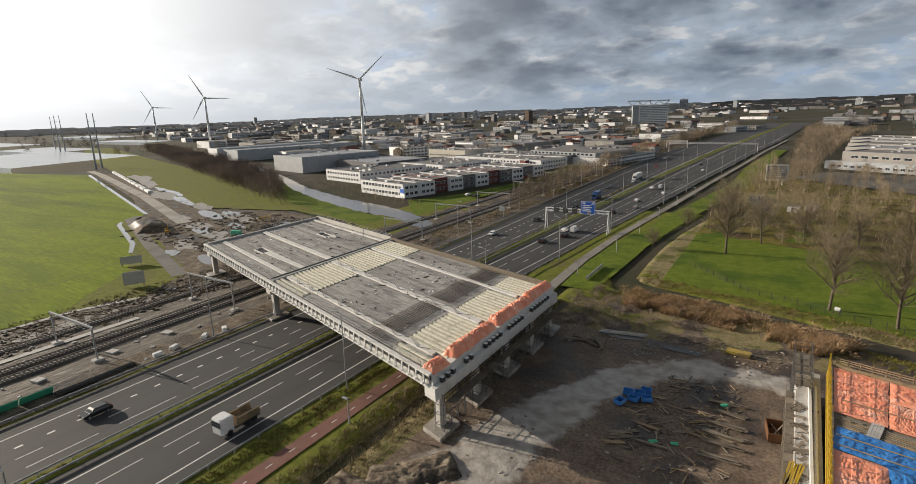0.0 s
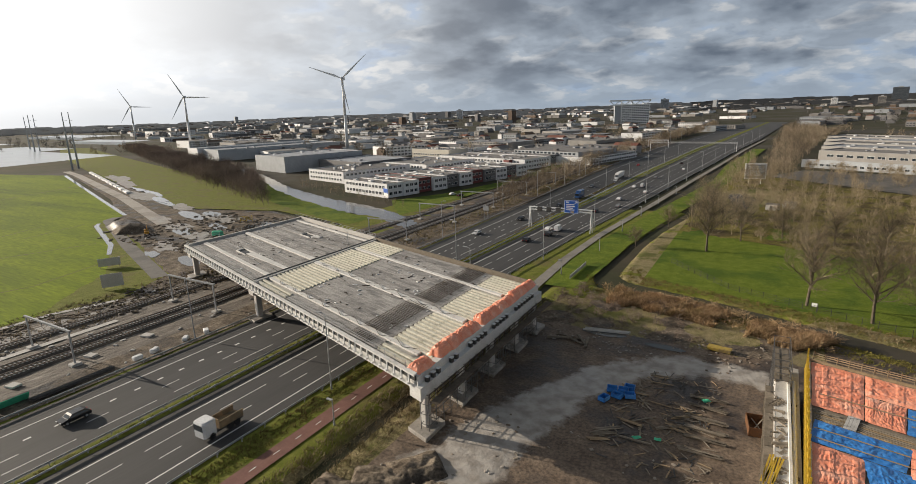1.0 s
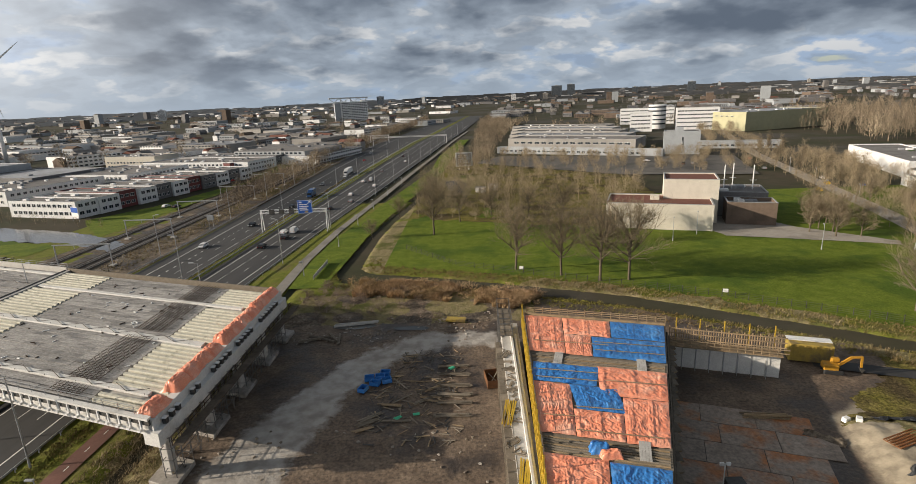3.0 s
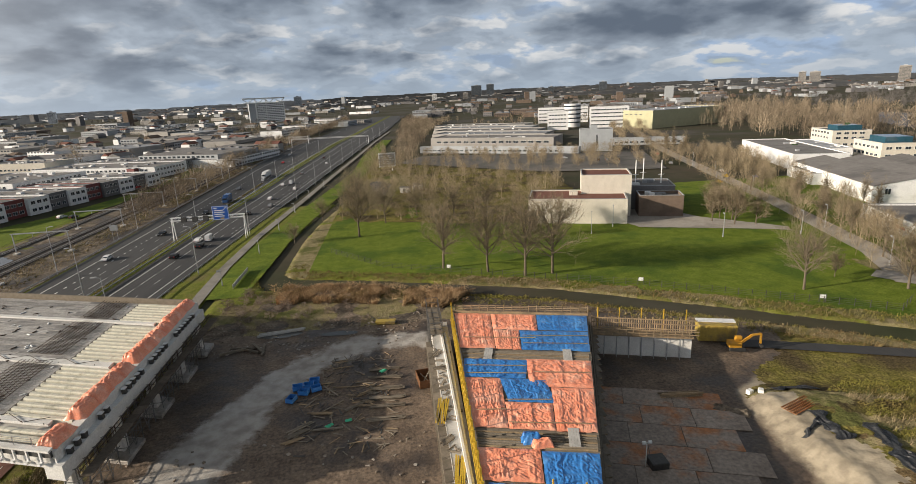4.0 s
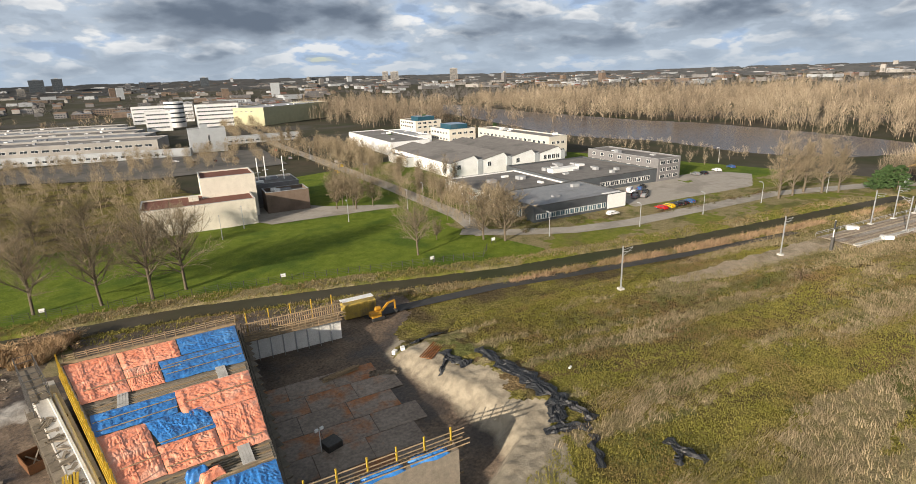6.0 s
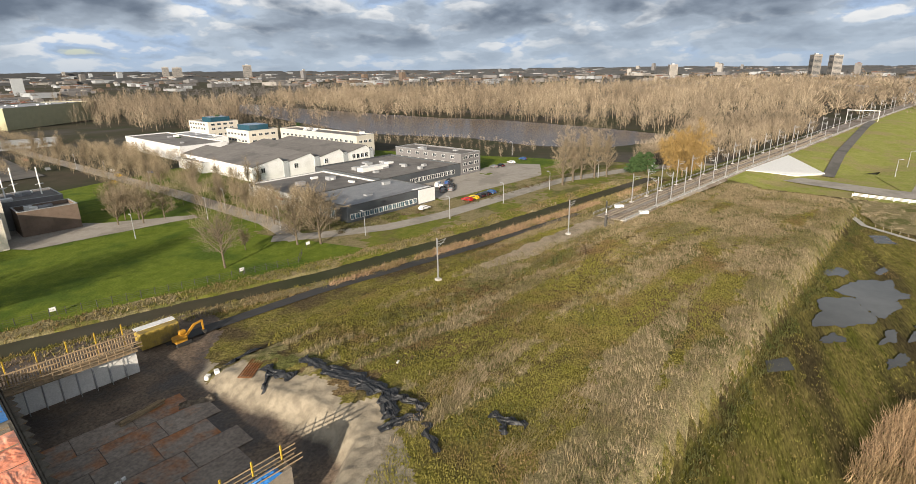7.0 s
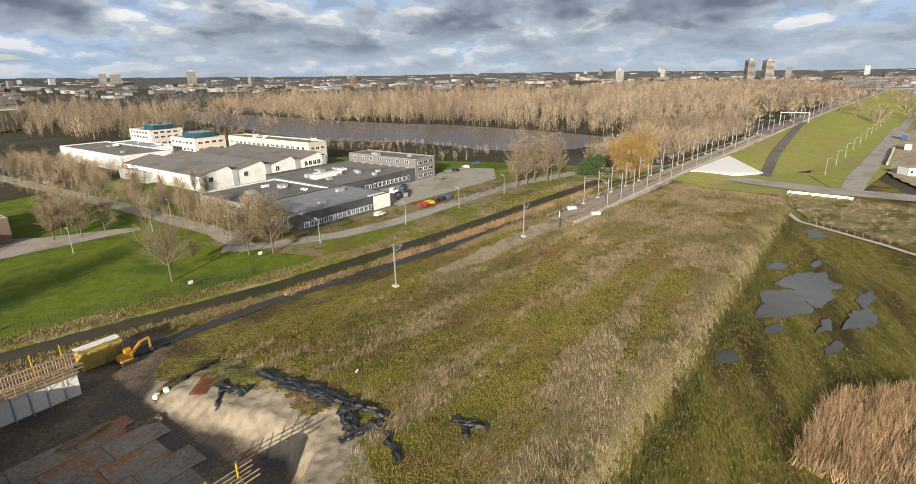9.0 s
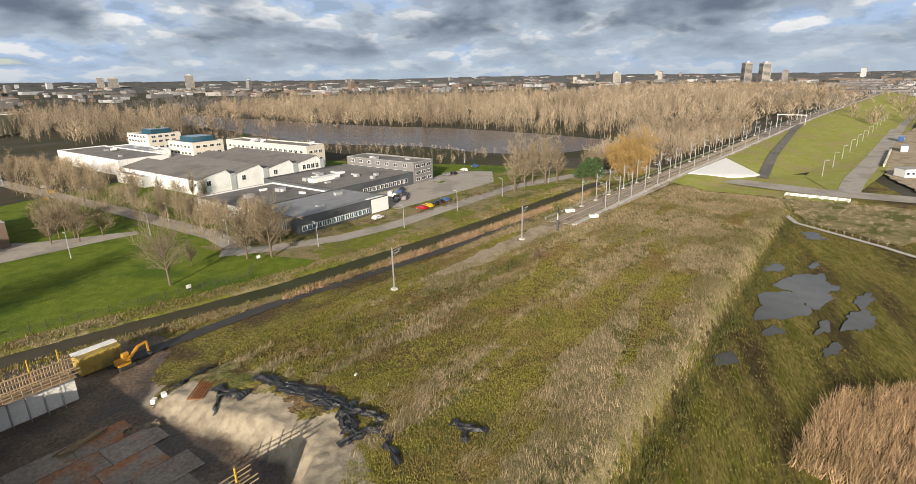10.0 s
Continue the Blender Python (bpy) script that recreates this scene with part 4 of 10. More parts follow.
def make_viaduct():
    via = thing("viaduct", label="unfinished concrete railway viaduct over the motorway with exposed girders", category="bridge")

    def p(name, g, mat, label=""):
        return part(name, skew(g), M[mat], via, label)
    p("deck_slab", Geo().box(0.6, 0.8, 7.5, DECK_L, DECK_W - 0.5, 8.72), "concrete")
    for b0, b1 in ((-0.6, 0.8), (DECK_W - 0.5, DECK_W + 0.5)):
        p("edge_girder", Geo().box(-0.5, b0, 7.0, DECK_L, b1, 8.6), "new_concrete", "pale precast edge girder")
    # fascia with upright ribs and dark gaps on the south side
    p("fascia", Geo().box(-0.4, -0.95, 8.62, DECK_L, -0.55, 9.35), "dark_steel", "dark formwork board along the edge")
    p("coping", Geo().box(-0.4, -1.15, 9.36, DECK_L, -0.35, 9.62), "new_concrete", "white edge coping")
    rib = Geo().box(-0.10, -0.12, -0.45, 0.10, 0.1, 0.75).prism([(-0.22, -0.02), (0.22, -0.02), (0.22, 0.45), (-0.22, 0.45)], -0.75, -0.45).mesh("bracket", M["white"])
    for i in range(61):
        piece("bracket", rib, via, Matrix.Translation(dk(0.9 + i * 1.79, -1.06, 8.6)) @ pose(0, 0, 0, 0, 0, math.degrees(math.atan2(DECK_E.y, DECK_E.x))))
    # end crosshead
    p("crosshead", Geo().box(-1.6, -1.0, 5.9, 0.9, DECK_W + 0.6, 7.8).box(-0.7, -0.6, 7.8, 0.7, DECK_W + 0.4, 9.15), "new_concrete", "pale stepped concrete end crosshead")
    block = Geo().bevel_box(-0.28, -0.3, -0.42, 0.28, 0.3, 0.30, 0.05).mesh("bearing_block", M["dark_steel"])
    cap = Geo().box(-0.30, -0.33, 0.31, 0.30, 0.33, 0.41).mesh("bearing_cap", M["white"])
    for b in (1.3, 2.8, 4.2, 8.0, 9.4, 14.0, 15.3, 16.6, 17.9, 19.2, 22.5, 23.8, 25.1, 26.4, 27.7, 32.0, 33.3, 34.6, 35.9, 37.2, 38.5, 39.8):
        piece("bearing_block", block, via, Matrix.Translation(dk(-1.2, b, 8.22)))
        piece("bearing_cap", cap, via, Matrix.Translation(dk(-1.2, b, 8.22)))
    # piers
    for a, bs, z in ((-0.2, (1.5, 12, 22.5, 33, 42), 5.9), (61.0, (1.2, 12, 22.5, 33, 42.5), 6.0), (107.5, (1.2, 12, 22.5, 33, 42.5), 6.0)):
        for b in bs:
            p("column", Geo().bevel_box(a - 0.75, b - 0.75, 0.0, a + 0.75, b + 0.75, z + 0.1, 0.12), "concrete")
        for b in bs:
            p("pile_cap", Geo().bevel_box(a - 2.3, b - 2.6, -0.3, a + 2.0, b + 2.6, 0.55, 0.1), "wet_concrete")
        if a > 1:
            p("crosshead", Geo().box(a - 1.3, -0.5, z, a + 1.3, DECK_W + 0.3, 7.6), "concrete")
    # cross joint between the spans
    p("joint_beam", Geo().box(59.2, -0.2, 8.7, 60.2, DECK_W, 9.35), "concrete")
    p("joint_rail", Geo().box(60.3, 0.5, 8.7, 60.6, DECK_W - 0.5, 9.5), "dark_steel")
    # low walls and pale strips along the deck
    for a0, a1, rows in ((3.5, 59.0, ((3.9, 1.0), (18.0, 1.5), (33.2, 0.9))), (61.5, DECK_L - 2, ((4.4, 1.2), (18.9, 1.5), (40.4, 0.8)))):
        for b, w in rows:
            p("strip", Geo().bevel_box(a0, b, 8.9, a1, b + w, 9.24, 0.04), "new_concrete", "smooth pale concrete strip")
    p("parapet", Geo().box(0, DECK_W - 0.2, 8.6, 60, DECK_W + 0.15, 9.75), "grey_timber", "brown formwork parapet")
    p("parapet", Geo().box(60.5, DECK_W - 0.2, 8.6, DECK_L, DECK_W + 0.15, 9.9), "concrete")
    p("end_kerb", Geo().box(DECK_L - 0.8, 0, 8.6, DECK_L, DECK_W, 9.6), "concrete")
    # shafts: four walls, a black floor painted as deep shade, pale wedge strip beside
    for a, b, e in ((83.6, 8.6, 60.0), (82.0, 31.2, 78.0)):
        p("shaft_floor", Geo().box(a, b, 8.73, a + 6, b + 2.4, 8.80), "black", "shallow black floor painting the shade of a deep shaft")
        for q in ((a - 0.25, b - 0.25, a + 6.25, b), (a - 0.25, b + 2.4, a + 6.25, b + 2.65), (a - 0.25, b, a, b + 2.4), (a + 6, b, a + 6.25, b + 2.4)):
            p("shaft_rim", Geo().box(q[0], q[1], 8.73, q[2], q[3], 9.13), "new_concrete")
        p("wedge_strip", Geo().prism([(e, b + 1.3), (a - 0.3, b + 0.2), (a - 0.3, b + 2.5), (e, b + 2.4)], 9.08, 9.26), "new_concrete", "smooth pale concrete wedge")
    return via


viaduct = make_viaduct()


def make_railings():
    """Thin edge-protection rails on the deck."""
    def run(p0, p1, n):
        rail = thing("edge_railing", label="thin steel edge-protection railing on the viaduct", category="railing", group="viaduct railings")
        g = Geo()
        for i in range(n + 1):
            q = p0.lerp(p1, i / n)
            g = Geo().tube(q, q + Vector((0, 0, 1.15)), 0.035, n=4)
            part("post", g, M["steel"], rail)
        for h in (0.6, 1.1):
            part("bar", Geo().tube(p0 + Vector((0, 0, h)), p1 + Vector((0, 0, h)), 0.03, n=4), M["steel"], rail)
    run(dk(2, -0.6, 9.62), dk(108, -0.6, 9.62), 40)
    run(dk(109, 0, 9.6), dk(109, 43, 9.6), 16)
    run(dk(60, 43.6, 9.7), dk(109, 43.6, 9.7), 18)


make_railings()


def make_rebar():
    for k, (a0, b0, b1) in enumerate(((13.5, 4.8, 18.4), (13.5, 20.6, 32.8), (13.5, 34.2, 42.5), (13.5, 0.9, 3.4))):
        g = Geo()
        n = int((b1 - b0) / 0.42)
        for i in range(n):
            g.beam(dk(a0, b0 + 0.42 * i, 9.30), dk(a0 + 6.0, b0 + 0.42 * i, 9.30), 0.045, 0.045)
        for j in range(9):
            g.beam(dk(a0 + 0.7 * j, b0, 9.38), dk(a0 + 0.7 * j, b1, 9.38), 0.05, 0.05)
        solid("rebar_mat", g, M["rebar"], "dark reinforcing-bar mat lying on the deck", "rebar", "rebar mats", "stuff")
    # crossed tie bars over the pale strips
    for a0, a1, b in ((4, 58, 4.4), (6, 58, 18.8), (89, 108, 10.9), (62, 105, 33.6)):
        g = Geo()
        n = int((a1 - a0) / 3.2)
        for i in range(n):
            s = 1 if i % 2 else -1
            g.beam(dk(a0 + i * 3.2, b - 0.7 * s, 9.4), dk(a0 + i * 3.2 + 3.0, b + 0.7 * s, 9.4), 0.06, 0.06)
            g.beam(dk(a0 + i * 3.2, b - 0.6, 9.26), dk(a0 + i * 3.2, b - 0.6, 9.45), 0.06, 0.06)
        solid("tie_bar_lattice", g, M["rebar"], "dark zigzag tie bars over a concrete strip", "tie bars", "tie bars", "stuff")


make_rebar()


def deck_litter():
    rr = random.Random(88)
    for key, n, lab in (("white", 60, "pale offcuts and spacers lying on the deck"), ("rebar", 90, "dark bars and scraps lying on the deck")):
        g = Geo()
        for _ in range(n):
            a, b = rr.choice((rr.uniform(12, 44), rr.uniform(62, 107))), rr.uniform(1.5, 42)
            q = Geo().bevel_box(-rr.uniform(0.1, 0.6), -0.12, 0, rr.uniform(0.1, 0.6), 0.12, 0.12, 0.04)
            m = Matrix.Translation(dk(a, b, 9.09)) @ Matrix.Rotation(rr.uniform(0, 3.1), 4, "Z")
            g.add([m @ Vector(v) for v in q.v], q.f)
        solid("deck_scrap", g, M[key], lab, "scrap", kind="stuff")


deck_litter()


def lump(name, length, width, height, mat, m, label, seed, category="tarp", group="", amp=0.35, folds=1.4, nu=44, nv=20, kind=""):
    """A crumpled cloth draped over a long heap; its rim lies on the ground."""
    v, f = [], []
    for i in range(nu + 1):
        u = i / nu
        for j in range(nv + 1):
            w = j / nv
            ends = min(1, 6 * u, 6 * (1 - u))
            prof = math.sin(math.pi * w) ** 0.6 * (0.55 + 0.45 * ends)
            q = Vector((u * length * folds / 2, w * width * folds, seed * 7.1))
            ridge = 1 - abs(noise.noise(q)) * 2.2
            r2 = 1 - abs(noise.noise(q * 2.3)) * 2
            rim = min(1.0, 5 * w, 5 * (1 - w), 12 * u, 12 * (1 - u))
            wob = 0.22 * noise.noise(Vector((u * length * 0.5, w * 3, seed * 3.3)))
            v.append((u * length + wob, (w - 0.5) * width + wob * 1.4, max(0.0, height * prof * rim + amp * (ridge * 0.7 + r2 * 0.35) * rim)))
            if i and j:
                k = i * (nv + 1) + j
                f.append((k, k - 1, k - nv - 2, k - nv - 1))
    ob = new(name, mesh_of(name, v, f, M[mat], True))
    ob.matrix_world = m
    return tagged(ob, label, category, group, kind)


for k, (b, ln, w) in enumerate(((-0.4, 4.2, 2.8), (5.4, 3.6, 2.8), (8.6, 3.8, 2.9), (12.0, 3.6, 2.7), (15.2, 3.4, 2.8), (19.4, 3.6, 2.8), (22.6, 3.9, 2.9), (26.2, 3.5, 2.7), (29.3, 3.7, 2.8), (32.6, 3.2, 2.6), (35.4, 3.3, 2.6), (38.3, 2.9, 2.5), (40.8, 2.6, 2.4))):
    lump("bagged_tarp", ln, w, 1.0 + 0.1 * (k * 7 % 4), "orange", Matrix.Translation(dk(0.8, b, 9.16)) @ pose(0, 0, 0, 0, 0, 90), "crumpled orange tarpaulin bagged over the girder ends", 11 + k, group="orange bags", amp=0.20, folds=3.0, nu=40, nv=32)


def make_scaffold(name, p0, p1, height, bays, lifts, depth, label, z0=0.0):
    sc = thing(name, label=label, category="scaffold", group="scaffolds")
    d = (p1 - p0) / bays
    side = Vector((0, 0, 1)).cross((p1 - p0).normalized()) * depth
    brace = Geo()
    for i in range(bays + 1):
        for o in (Vector(), side):
            q = p0 + d * i + o + Vector((0, 0, z0))
            part("standard", Geo().tube(q, q + Vector((0, 0, height)), 0.06, n=4), M["scaffold"], sc)
    for k in range(1, lifts + 1):
        z = Vector((0, 0, z0 + height * k / lifts - 0.15))
        for o in (Vector(), side):
            part("ledger", Geo().tube(p0 + o + z, p1 + o + z, 0.05, n=4), M["scaffold"], sc)
        for i in range(bays + 1):
            part("transom", Geo().tube(p0 + d * i + z, p0 + d * i + side + z, 0.05, n=4), M["scaffold"], sc)
    for i in range(bays):
        a, b = p0 + d * i + Vector((0, 0, z0)), p0 + d * (i + 1) + Vector((0, 0, z0 + height))
        brace.tube(a if i % 2 else a + Vector((0, 0, height)), b if i % 2 else b - Vector((0, 0, height)), 0.03, n=4)
    part("bracing", brace, M["scaffold"], sc)
    return sc


for b0, b1 in ((0.5, 8.5), (11, 19), (22, 30), (33, 41)):
    make_scaffold("scaffold_tower", dk(-1.9, b0, 0), dk(-1.9, b1, 0), 6.4, 4, 4, 1.4, "tubular steel scaffold under the viaduct's end")
walkway = thing("scaffold_walkway", label="timber walkway with handrails hung along the viaduct's end", category="scaffold")
for i in range(22):
    part("board", Geo().box(-0.02, 0, 0, 1.3, 1.96, 0.12).moved(Matrix.Translation(dk(-3.2, -0.5 + i * 2.0, 6.2))), M["dark_timber"], walkway)
    q = dk(-3.2, -0.5 + i * 2.0, 6.2)
    part("handrail_post", Geo().tube(q, q + Vector((0, 0, 1.2)), 0.06, n=4), M["rebar"], walkway)
for h in (0.6, 1.15):
    part("handrail", Geo().tube(dk(-3.2, -0.5, 6.2 + h), dk(-3.2, 43, 6.2 + h), 0.055, n=4), M["rebar"], walkway)

# ---- covered deck formwork between yard and pit ----
TZ = 7.0
T_FL, T_FR, T_NL, T_NR = Vector((8.0, 89.8, 0)), Vector((31.0, 83.4, 0)), Vector((5.6, 30.0, 0)), Vector((13.4, 28.4, 0))


def tp(u, y, z=TZ):
    """A place on the formwork: u from its west to its east edge; y along the west edge."""
    w = (T_FL.y - y) / (T_FL.y - T_NL.y)
    return T_FL.lerp(T_NL, w).lerp(T_FR.lerp(T_NR, w), u) + Vector((0, 0, z))


def make_formwork():
    fw = thing("formwork_deck", label="large timber deck formwork on props, partly covered with tarpaulins", category="formwork")
    outline = [tuple(q.xy) for q in (T_FL, T_NL, T_NR, T_FR)]
    part("plywood", Geo().prism(outline, TZ - 0.9, TZ - 0.12), M["grey_timber"], fw)
    # upright side shuttering
    g = Geo()
    for i in range(40):
        q = tp(1, 89 - i * 1.5, 0)
        part("prop", Geo().tube(q + Vector((0.2, 0, 0)), q + Vector((0.2, 0, TZ - 0.9)), 0.07, n=5), M["dark_steel"], fw)
    for k in range(5):
        z = 0.8 + k * 1.3
        part("waling", Geo().beam(tp(1.015, 89, z), tp(1.015, 32, z), 0.18, 0.22), M["grey_timber"], fw)
    part("side_panel", Geo().prism([tuple(tp(u, y, 0).xy) for u, y in ((0.975, 89.8), (0.975, 30), (0.99, 30), (0.99, 89.8))], 0, TZ - 0.9), M["grey_timber"], fw)
    part("side_panel", Geo().prism([tuple(tp(u, y, 0).xy) for u, y in ((0.0, 89.8), (0.0, 30), (0.02, 30), (0.02, 89.8))], 0, TZ - 0.9), M["grey_timber"], fw)
    part("end_panel", Geo().prism([tuple((q + o).xy) for q, o in ((T_FL, Vector((0, 0, 0))), (T_FR, Vector((0, 0, 0))), (T_FR, Vector((0.1, 0.4, 0))), (T_FL, Vector((0.1, 0.4, 0))))], 0, TZ + 0.2), M["timber"], fw)
    # joists showing in the open joints
    for y0, y1 in ((72.2, 75.0), (51.2, 54.6)):
        n = int((y1 - y0) / 0.45)
        for i in range(n):
            part("joist", Geo().beam(tp(0.02, y0 + i * 0.45 + 0.2, TZ - 0.04), tp(0.98, y0 + i * 0.45 + 0.2, TZ - 0.04), 0.16, 0.14), M["timber"] if i % 3 == 0 else M["grey_timber"], fw)
    return fw


formwork = make_formwork()


def tarp(u0, u1, y0, y1, mat, seed, label, skewed=0.0):
    """A wrinkled sheet laid over the formwork."""
    nu, nv = 72, 56
    v, f = [], []
    for i in range(nu + 1):
        for j in range(nv + 1):
            u, w = i / nu, j / nv
            uu = u0 + (u1 - u0) * u + skewed * (w - 0.5)
            y = y0 + (y1 - y0) * w
            q = tp(uu, y, 0)
            x3 = Vector((q.x * 0.55 + seed, q.y * 0.9, seed * 5.7))
            warp = noise.noise(x3 * 0.6) * 1.6
            s1 = 1 - abs(noise.noise(Vector((x3.x + warp, x3.y * 0.8 + warp, x3.z)))) * 2.4
            s2 = (1 - abs(noise.noise(Vector((x3.x * 5.5 + 2 * warp, x3.y * 0.9 + 0.4 * warp, x3.z)))) * 3.2)
            s3 = 1 - abs(noise.noise(Vector((x3.x * 7 + 3 * warp, x3.y * 3.2 - 2 * warp, x3.z)))) * 2.4
            lath = 0.10 if (int(u * 9) + seed) % 4 == 0 else 0.0
            rim = min(1.0, 14 * u, 14 * (1 - u), 10 * w, 10 * (1 - w))
            edge = 0.12 * noise.noise(Vector((u * 6, w * 6, seed)))
            v.append((q.x + edge, q.y + edge, TZ + 0.04 + max(0.0, 0.07 * s1 + 0.03 * s2 + 0.055 * s3 + lath * 0.5) * rim))
            if i and j:
                k = i * (nv + 1) + j
                f.append((k, k - nv - 1, k - nv - 2, k - 1))
    return tagged(new("tarpaulin", mesh_of("tarpaulin", v, f, M[mat], True)), label, "tarpaulin", "tarpaulins on the formwork")


O_L, B_L = "wrinkled orange tarpaulin lying on the deck formwork", "wrinkled blue tarpaulin lying on the deck formwork"
for i, (u0, u1, y0, y1, c, sk) in enumerate((
        (0.01, 0.28, 75.5, 89.3, "orange", 0), (0.285, 0.48, 75.4, 82.6, "orange", 0), (0.285, 0.62, 82.7, 89.3, "orange", 0), (0.625, 0.99, 82.8, 89.3, "blue", 0), (0.485, 0.99, 75.4, 82.5, "blue", 0),
        (0.01, 0.50, 66.6, 72.0, "blue", 0.03), (0.505, 0.99, 64.6, 72.4, "orange", 0), (0.01, 0.29, 54.8, 66.4, "orange", 0), (0.30, 0.66, 60.6, 66.5, "blue", -0.05), (0.67, 0.99, 54.6, 64.5, "orange", 0), (0.295, 0.665, 54.7, 60.5, "orange", 0),
        (0.01, 0.52, 45.6, 51.0, "orange", 0), (0.53, 0.99, 44.5, 50.8, "blue", 0), (0.03, 0.42, 38.0, 45.3, "blue", 0.04), (0.44, 0.99, 37.0, 44.2, "orange", 0))):
    tarp(u0, u1, y0, y1, c, i + 2, O_L if c == "orange" else B_L, sk)

# ---- buildings ----
WIN_CACHE = {}


def window_mesh(w, h, key="glass"):
    k = (round(w, 2), round(h, 2), key)
    if k not in WIN_CACHE:
        g = Geo()
        t = 0.09
        for x0, z0, x1, z1 in ((0, 0, w, t), (0, h - t, w, h), (0, t, t, h - t), (w - t, t, w, h - t), (w / 2 - t / 2, t, w / 2 + t / 2, h - t)):
            g.box(x0, -0.06, z0, x1, 0.06, z1)
        WIN_CACHE[k] = (g.mesh("window", M["white"]), Geo().box(t, -0.01, t, w - t, 0.03, h - t).mesh("pane", M[key]))
    return WIN_CACHE[k]


def put_window(parent, m, w, h, key="glass"):
    frame_me, pane_me = window_mesh(w, h, key)
    ob = piece("window", frame_me, parent, m)
    piece("pane", pane_me, ob, Matrix())
    return ob


FACES = {"s": (lambda w, d: (pose(0, 0, 0), w)), "e": (lambda w, d: (pose(w, 0, 0, 0, 0, 90), d)), "n": (lambda w, d: (pose(w, d, 0, 0, 0, 180), w)), "w": (lambda w, d: (pose(0, d, 0, 0, 0, -90), d))}


def building(name, x, y, w, d, h, wall, label, roof="roof", turn=None, windows=(), units=(), parapet=0.5, category="building", group="", band=None):
    """A flat-roofed building; its near-left corner at x, y; windows: (face, start, gap, count, sill, width, height[, glass])."""
    m = Matrix.Translation((x, y, -0.3)) @ Matrix.Rotation(TILT if turn is None else radians(turn), 4, "Z")
    b = thing(name, m, label, category, group)
    g = Geo()
    t = 0.35
    hh = h + 0.3
    g.box(0, 0, 0, w, t, hh).box(0, d - t, 0, w, d, hh).box(0, t, 0, t, d - t, hh).box(w - t, t, 0, w, d - t, hh)
    part("wall", g, M[wall], b)
    part("roof", Geo().box(t, t, hh - parapet - 0.3, w - t, d - t, hh - parapet), M[roof], b)
    cop = Geo()
    for x0, y0, x1, y1 in ((-0.06, -0.06, w + 0.06, t + 0.06), (-0.06, d - t - 0.06, w + 0.06, d + 0.06), (-0.06, t + 0.06, t + 0.06, d - t - 0.06), (w - t - 0.06, t + 0.06, w + 0.06, d - t - 0.06)):
        cop.box(x0, y0, hh, x1, y1, hh + 0.12)
    part("coping", cop, M["grey"] if wall != "dark_wall" else M["dark_steel"], b)
    if band:
        z0, z1, key = band
        part("plinth_band", Geo().box(-0.05, -0.05, z0 + 0.3, w + 0.05, d + 0.05, z1 + 0.3), M[key], b)
    for spec in windows:
        face, start, gap, count, sill, ww, wh = spec[:7]
        key = spec[7] if len(spec) > 7 else "glass"
        fm, _ = FACES[face](w, d)
        for i in range(count):
            put_window(b, fm @ pose(start + i * gap, -0.05, sill + 0.3), ww, wh, key)
    for ux, uy, uw, ud, uh, key in units:
        part("roof_unit", Geo().bevel_box(ux, uy, hh - parapet, ux + uw, uy + ud, hh - parapet + uh, 0.08), M[key], b)
    return b


def units_for(w, d, n, seed, keys=("white", "grey", "light_roof")):
    r = random.Random(seed)
    return [(r.uniform(0.08, 0.82) * w, r.uniform(0.1, 0.8) * d, r.uniform(1.2, 3.5), r.uniform(1.2, 3.0), r.uniform(0.5, 1.4), r.choice(keys)) for _ in range(n)]


# pavilion in the park
building("pavilion", 44.4, 180.2, 33.5, 18, 8.6, "cream_wall", "low cream brick pavilion with a red gravel roof", "red_roof", parapet=0.35, units=[(14, 9, 3, 4, 1.2, "cream_wall")])
building("pavilion_tower", 65.5, 186, 17.5, 16, 15.0, "cream_wall", "tall cream brick hall with a red gravel roof", "red_roof", parapet=0.4)
building("brown_annex", 84.5, 179.0, 15, 10, 7.6, "brown_wall", "brown brick annex with an open roof yard", "roof", parapet=1.1, units=units_for(15, 10, 4, 3))
building("dark_annex", 82.5, 192, 20, 17, 9.0, "slate_wall", "dark brick plant building with flues", "roof", units=units_for(20, 17, 8, 5))
for fx, fy in ((92, 199), (97, 203), (101, 196)):
    f = thing("flue", Matrix.Translation((fx, fy, 8.4)), "thin pale steel flue on the plant roof", "chimney", "flues")
    part("pipe", Geo().tube((0, 0, 0), (0, 0, 9), 0.22, 0.2, 8), M["white"], f)
    part("bracket", Geo().box(-1.2, -0.06, 3.4, 1.2, 0.06, 3.6), M["white"], f)
